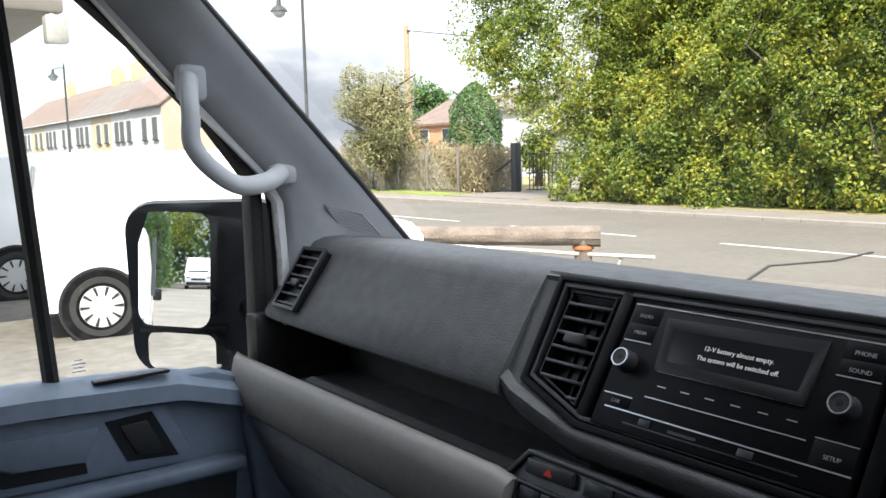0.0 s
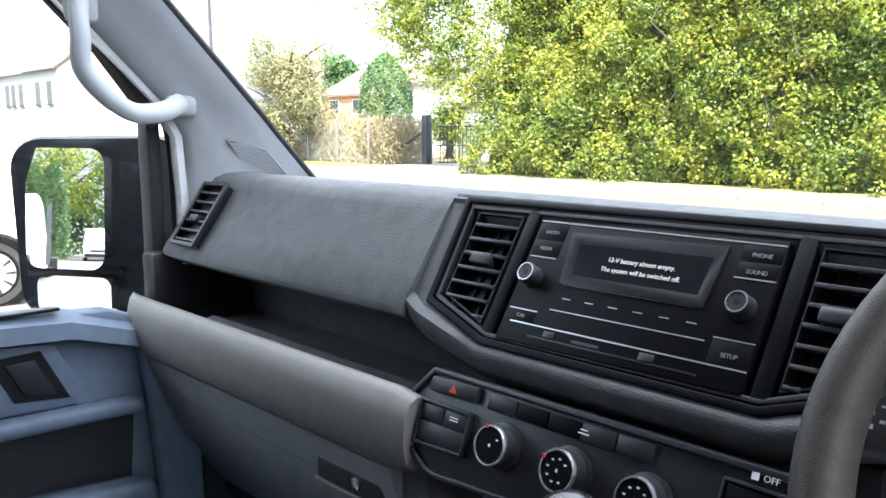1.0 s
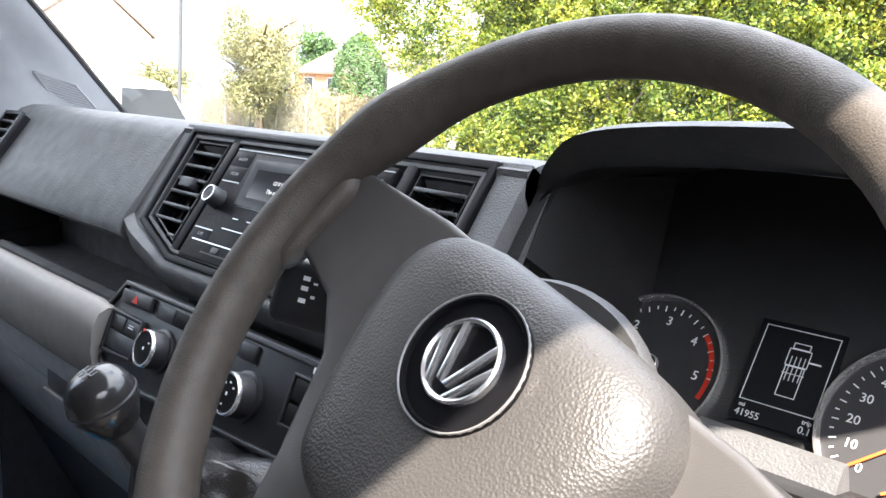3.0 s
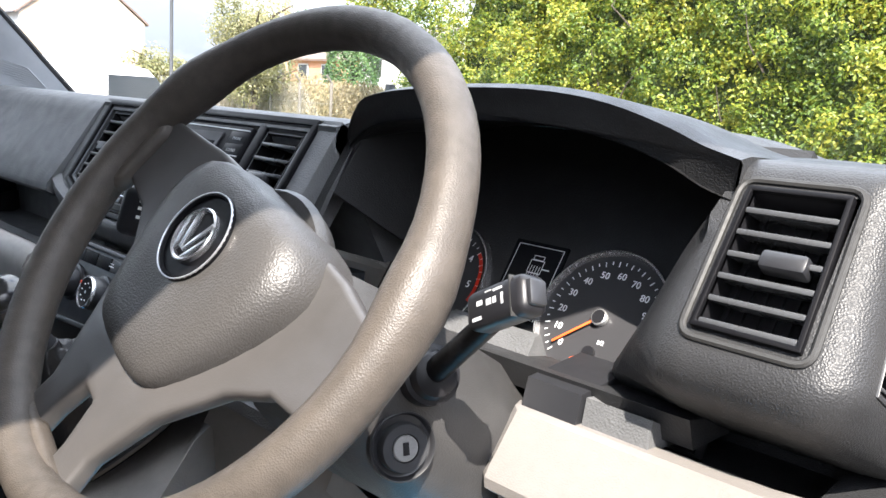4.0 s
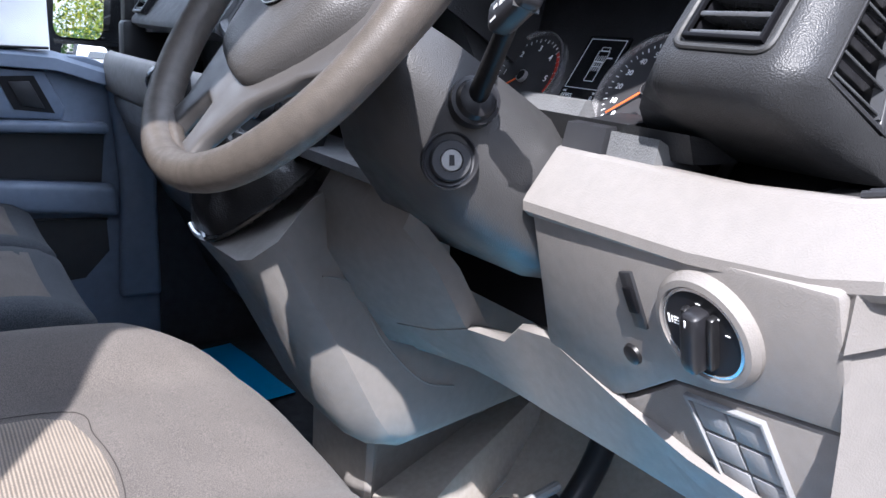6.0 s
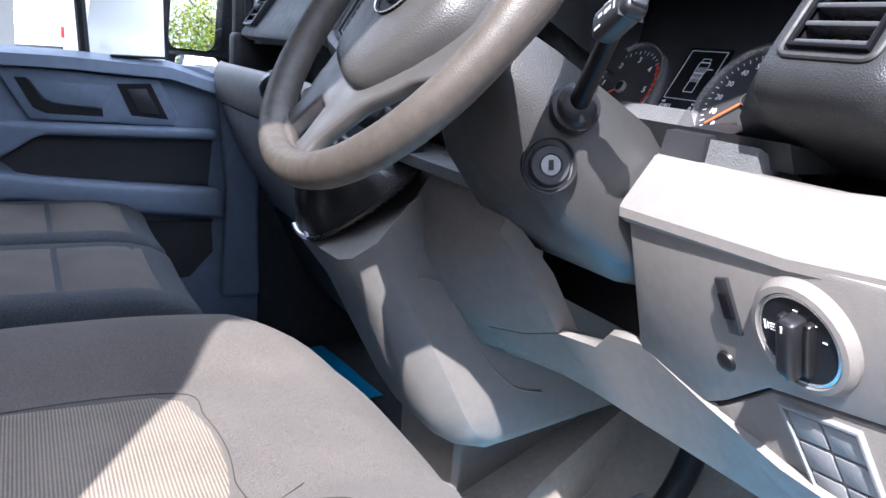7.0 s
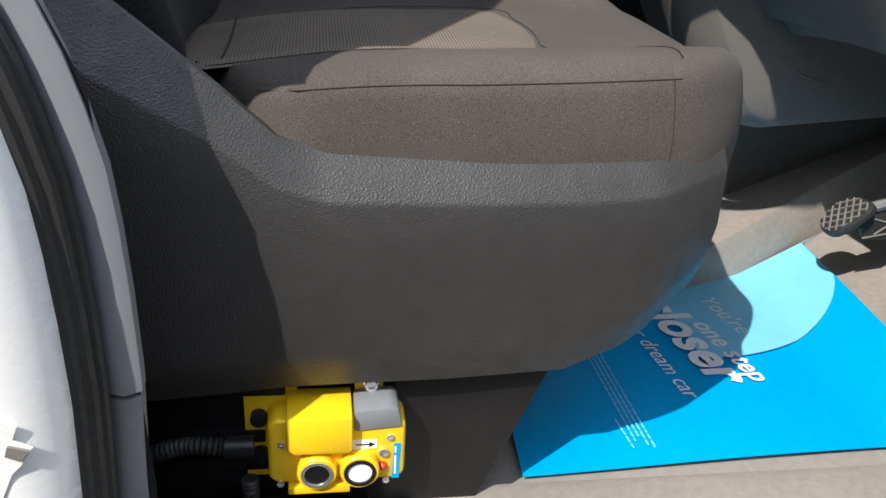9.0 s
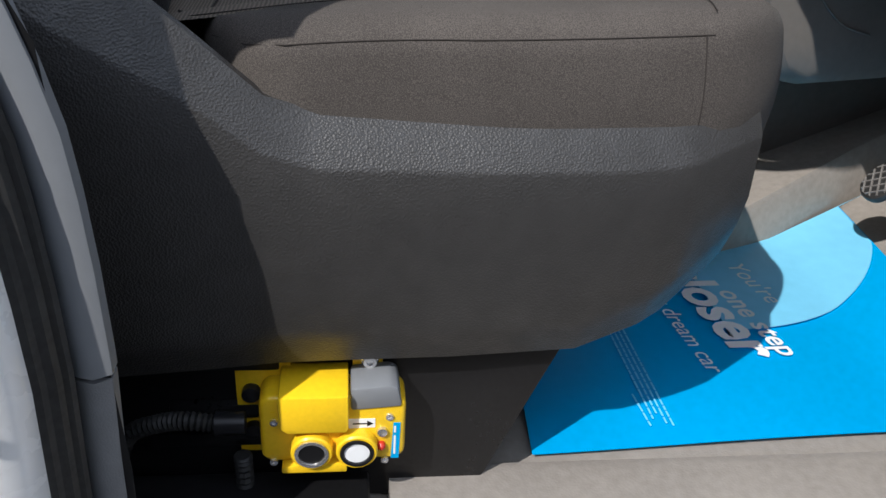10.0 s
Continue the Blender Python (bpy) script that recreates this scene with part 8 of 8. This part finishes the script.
def terrace():
    """The row of houses whose gable end faces the yard."""
    W = 6.0
    eave, ridge = 5.55, 8.80
    for k in range(9):
        x1 = -58.0 - W * k
        h = thing("terraced_house", ("white rendered terraced house with tiled roof", "cream terraced house with yellow window surrounds")[k in (2, 6)], "house", at=(x1, 19.0, G), group="terraced houses")
        wall = RENDERCREAM if k in (2, 6) else RENDERWHITE
        prof = [(0, 0), (0, eave), (4.2, ridge), (8.4, eave), (8.4, 0)]
        b = loft([[(x, y, z) for y, z in prof] for x in (-W, 0.0)])
        part("wall", b, wall, h)
        if k == 0:
            part("gable_wall", loft([[(x, y, z) for y, z in [(0.02, 0), (0.02, eave - 0.05), (4.2, ridge - 0.08), (8.38, eave - 0.05), (8.38, 0)]] for x in (0.0, 0.05)]), GABLE, h, "peach rendered gable")
        over = 0.25
        for sgn in (0, 1):
            ya, yb = (-over, 4.2) if sgn == 0 else (8.4 + over, 4.2)
            za = eave - 0.12
            r = loft([[(x, ya, za), (x, ya, za + 0.14), (x, yb, ridge + 0.16), (x, yb, ridge + 0.02)] for x in (-W - 0.01, 0.18 if k == 0 else 0.0)])
            part("roof", r, ROOFTILE if k < 2 or k > 3 else ROOFGREY, h, "pitched tiled roof")
        part("gutter", tube([(-W, -0.3, eave - 0.08), (0.1, -0.3, eave - 0.08)], 0.06, 6), RENDERWHITE if k else LAMPBLACK, h)
        for wx in (-1.25, -3.0, -4.4) if k % 2 else (-1.3, -3.6):
            for wz in (3.55, 1.0):
                w = part("window", box((1.15, 0.14, 1.7), (wx, -0.01, wz + 0.45)), RENDERWHITE, h, "white framed window")
                part("pane", box((0.48, 0.04, 1.5), (wx - 0.27, -0.08, wz + 0.45)), DARKGLASS, w)
                part("pane", box((0.48, 0.04, 1.5), (wx + 0.27, -0.08, wz + 0.45)), DARKGLASS, w)
                part("sill", box((1.1, 0.2, 0.10), (wx, -0.06, wz - 0.36)), LAMPBLACK, w)
        if k in (2, 3, 6):
            ch = part("chimney", box((1.8, 0.8, 1.5), (-W + 0.2, 4.2, ridge + 0.55), r=0.03), CHIMNEY, h, "yellow brick chimney")
            part("chimney_cap", box((1.65, 0.85, 0.16), (-W + 0.2, 4.2, ridge + 1.3)), CHIMNEY, ch)
            for c in (-0.45, 0, 0.45):
                part("pot", tube([(-W + 0.2 + c, 4.2, ridge + 1.35), (-W + 0.2 + c, 4.2, ridge + 1.75)], 0.11, 8), CHIMNEY, ch)


def far_house():
    h = thing("house", "brick house with brown tiled roof beyond the conifer", "house", at=(-49.0, 36, G))
    part("wall", loft([[(x, y, z) for y, z in [(0, 0), (0, 3.9), (3.5, 5.6), (7, 3.9), (7, 0)]] for x in (-3.4, 3.4)]), BRICK, h)
    for ya in (-0.3, 7.3):
        part("roof", loft([[(x, ya, 3.75), (x, ya, 3.9), (x, 3.5, 5.8), (x, 3.5, 5.65)] for x in (-3.6, 3.6)]), ROOFTILE, h)
    for x in (-1.8, 1.0):
        w = part("window", box((1.2, 0.1, 1.1), (x, -0.02, 3.0)), RENDERWHITE, h)
        part("pane", box((1.0, 0.05, 0.9), (x, -0.07, 3.0)), DARKGLASS, w)
    h2 = thing("house", "white house half hidden behind the hedge", "house", at=(-42, 36.5, G))
    part("wall", loft([[(x, y, z) for y, z in [(0, 0), (0, 4.6), (3.5, 6.2), (7, 4.6), (7, 0)]] for x in (-3.0, 3.0)]), RENDERWHITE, h2)
    for ya in (-0.3, 7.3):
        part("roof", loft([[(x, ya, 4.4), (x, ya, 4.55), (x, 3.5, 6.4), (x, 3.5, 6.25)] for x in (-3.2, 3.2)]), ROOFGREY, h2)
    w = part("window", box((1.0, 0.1, 1.1), (-1.2, -0.02, 3.4)), LAMPBLACK, h2)
    part("pane", box((0.8, 0.05, 0.9), (-1.2, -0.07, 3.4)), DARKGLASS, w)
    b = bmesh.new()
    for k in range(40):
        x = -260 + 12 * k
        prism([(x, 0), (x + 13, 0), (x + 12, 9 + 4 * math.sin(k * 1.7)), (x + 6, 13 + 4 * math.sin(k * 0.9)), (x + 1, 9 + 4 * math.sin(k * 1.7 + 1))], 0, 3, basis((0, 190, G), (1, 0, 0), (0, 0, 1)), bm=b)
    solid("backdrop", b, CORE, "dark wooded hillside in the distance", "hillside", kind="structure")


def wheel_parts(parent, x, y, r, side, width=0.21):
    """One road wheel whose outer face looks along side (+1 or -1 in the vehicle's y)."""
    m = Matrix.Translation((x, y, r)) @ basis((0, 0, 0), (1, 0, 0), (0, 0, 1) if side < 0 else (0, 0, -1))
    w = part("wheel", lathe([(r * 0.62, -width), (r * 0.93, -width), (r, -width * 0.85), (r, -width * 0.15), (r * 0.94, 0.0), (r * 0.76, 0.0), (r * 0.73, -0.03)], 40, m, caps=False), TYRE, parent, "black tyre")
    part("hub_disc", lathe([(r * 0.74, -0.035), (r * 0.70, -0.008), (r * 0.18, 0.004), (0.001, 0.006)], 36, m), HUB, w, "silver wheel cover")
    b = bmesh.new()
    for k in range(10):
        q = prism([(r * 0.36, -0.008), (r * 0.64, -0.016), (r * 0.64, 0.016), (r * 0.36, 0.008)], -0.004, 0.0035)
        q.transform(pose(0, 0, 0, 0, 0, 36 * k))
        merge(b, q)
    b.transform(m)
    part("hub_slot", b, TYRE, w, "dark slots")


def panel_van(name, label, at, turn, L=4.9, H=1.90, wb=3.3, nose=0.85, group=""):
    """A white van along its own x, nose towards +x."""
    v = thing(name, label, "van", group=group)
    half = 0.93
    prof = [(0, 0.32), (0.0, 1.15), (0.10, H - 0.12), (0.35, H), (L - 2.0, H + 0.02), (L - 1.45, H - 0.08), (L - 0.85, 1.22), (L - 0.15, 1.02), (L, 0.85), (L + 0.02, 0.45), (L - 0.05, 0.28)]

    def ring(y, k):
        return [(x, y * (1 - (0.13 if z > 1.15 else 0.0) * (z - 1.15) / (H - 1.15)), z + (0 if k == 0 else -0.04 * (1 if z > 1.5 else 0))) for x, z in prof]
    b = loft([ring(-half, 1), ring(-half + 0.05, 0), ring(half - 0.05, 0), ring(half, 1)])
    part("body", b, WHITEPAINT, v, "white painted body", sharp=50)
    xf, xr = L - nose, L - nose - wb
    for x in (xf, xr):
        for s in (-1, 1):
            m = Matrix.Translation((x, s * (half + 0.002), 0.34)) @ basis((0, 0, 0), (1, 0, 0), (0, 0, 1) if s < 0 else (0, 0, -1))
            part("wheel_arch", lathe([(0.43, -0.25), (0.43, 0.003), (0.40, 0.004), (0.39, -0.25)], 36, m, caps=False), SATIN, v, "dark wheel arch")
            part("arch_shade", lathe([(0.40, 0.001), (0.001, 0.001)], 32, m), BLACK, v)
            wheel_parts(v, x, s * (half + 0.01), 0.34, s)
    for s in (-1, 1):
        q = [(L - 1.95, 1.20), (L - 1.05, 1.20), (L - 1.42, H - 0.16), (L - 1.95, H - 0.16)]
        m = basis((0, s * (half + 0.004), 0), (1, 0, 0), (0, 0, 1))
        part("side_window", prism([(x, z) for x, z in q], -0.06 if s > 0 else -0.004, 0.004 if s > 0 else 0.06, m), DARKGLASS, v)
        part("mirror", box((0.12, 0.14, 0.2), (L - 1.15, s * (half + 0.10), 1.22), r=0.03), SATIN, v)
        part("headlamp", soft_box(0.30, 0.34, 0.20, 0.07, 4, lambda x, y, z: (x + L - 0.13, y + s * (half - 0.22), z + 0.83 + 0.25 * x)), LAMPGLASS, v, "clear headlamp")
        part("tail_lamp", box((0.04, 0.14, 0.42), (0.005, s * (half - 0.09), 1.0), r=0.01), TAIL, v, "red tail lamp")
    part("windscreen", prism([(-0.74, 0.0), (0.74, 0.0), (0.66, 0.70), (-0.66, 0.70)], 0.0, 0.02, basis((L - 0.84, 0, 1.24), (0, 1, 0), (-0.62, 0, 0.60))), DARKGLASS, v)
    part("grille", box((0.04, 1.0, 0.16), (L + 0.0, 0, 0.72), r=0.02), SATIN, v)
    part("bumper", box((0.12, 1.7, 0.22), (L - 0.01, 0, 0.42), r=0.04), SATIN, v)
    part("rear_bumper", box((0.10, 1.7, 0.18), (0.0, 0, 0.40), r=0.03), SATIN, v)
    for x in (L - 2.02, L - 1.0, L - 3.1):
        for s in (-1, 1):
            part("door_seam", box((0.008, 0.006, 1.0), (x, s * (half - 0.001), 0.95)), GREYPAINT, v)
    v.matrix_world = Matrix.Translation(at) @ pose(0, 0, 0, 0, 0, turn)
    return v


def showroom():
    s = thing("showroom", "grey glass-fronted showroom with white corner post and canopy", "building", at=(-10.8, -0.75, G))
    part("wall", box((8, 16, 3.2), (-4.3, -8.2, 1.6)), SHOPGREY, s)
    for k in range(5):
        part("window", box((0.06, 1.7, 2.6), (-0.29, -1.2 - 1.9 * k, 1.5)), DARKGLASS, s, "dark shop window")
        part("mullion", box((0.10, 0.10, 3.0), (-0.27, -0.25 - 1.9 * k, 1.5)), SHOPGREY, s)
    part("corner_post", box((0.26, 0.26, 3.4), (-0.1, 0.0, 1.7), r=0.02), RENDERWHITE, s, "white corner post")
    part("canopy", box((10.4, 17.2, 0.28), (-2.7, -6.49, 3.44), r=0.03), KERB, s, "pale canopy")
    part("floodlight", box((0.16, 0.20, 0.26), (2.55, 2.01, 3.13), r=0.02), GALV, s, "grey floodlight")
    part("floodlight_arm", tube([(2.35, 1.98, 3.34), (2.55, 2.01, 3.22)], 0.03, 6), GALV, s)


# ---------------------------------------------------------------- build
cab_floor()
shell()
pillar(-1)
pillar(1)
windscreen()
rear_side_right()
passenger_door()
door_mirror()
dashboard()
heater_panel()
radio()
driver_binnacle()
knee_panel()
steering()
console()
pedals()
driver_seat()
seat_buckle()
bench()
paper_mat()
sensor_box()
grounds()
sky_block_wall()
hedge()
greenery()
fence_and_gate()
barrier()
street_lamp(-21.9, 11.08, 6.6, -0.9)
street_lamp(-43.2, 9.47, 6.4, -0.9)
telegraph_pole()
terrace()
far_house()
panel_van("van", "white panel van parked broadside in the yard", (-9.895, 1.194, G), 81.0, L=4.47, wb=2.95, H=1.97, nose=0.9, group="parked vans")
panel_van("van", "white panel van parked behind another", (-13.42, 0.41, G), 81.0, L=5.2, wb=3.1, H=2.0, nose=0.9, group="parked vans")
panel_van("van", "white panel van parked with its rear to the yard", (-34.5, 0.1, G), 180, L=5.0, wb=3.2, H=1.75, group="parked vans")
panel_van("van", "white van parked among the trees behind", (-2.9, -17, G), 88, L=5.4, wb=3.5, H=2.3, group="parked vans")
panel_van("van", "white van parked far behind in the yard", (-0.9, -68, G), 90, L=5.4, wb=3.5, H=2.3, group="parked vans")
showroom()
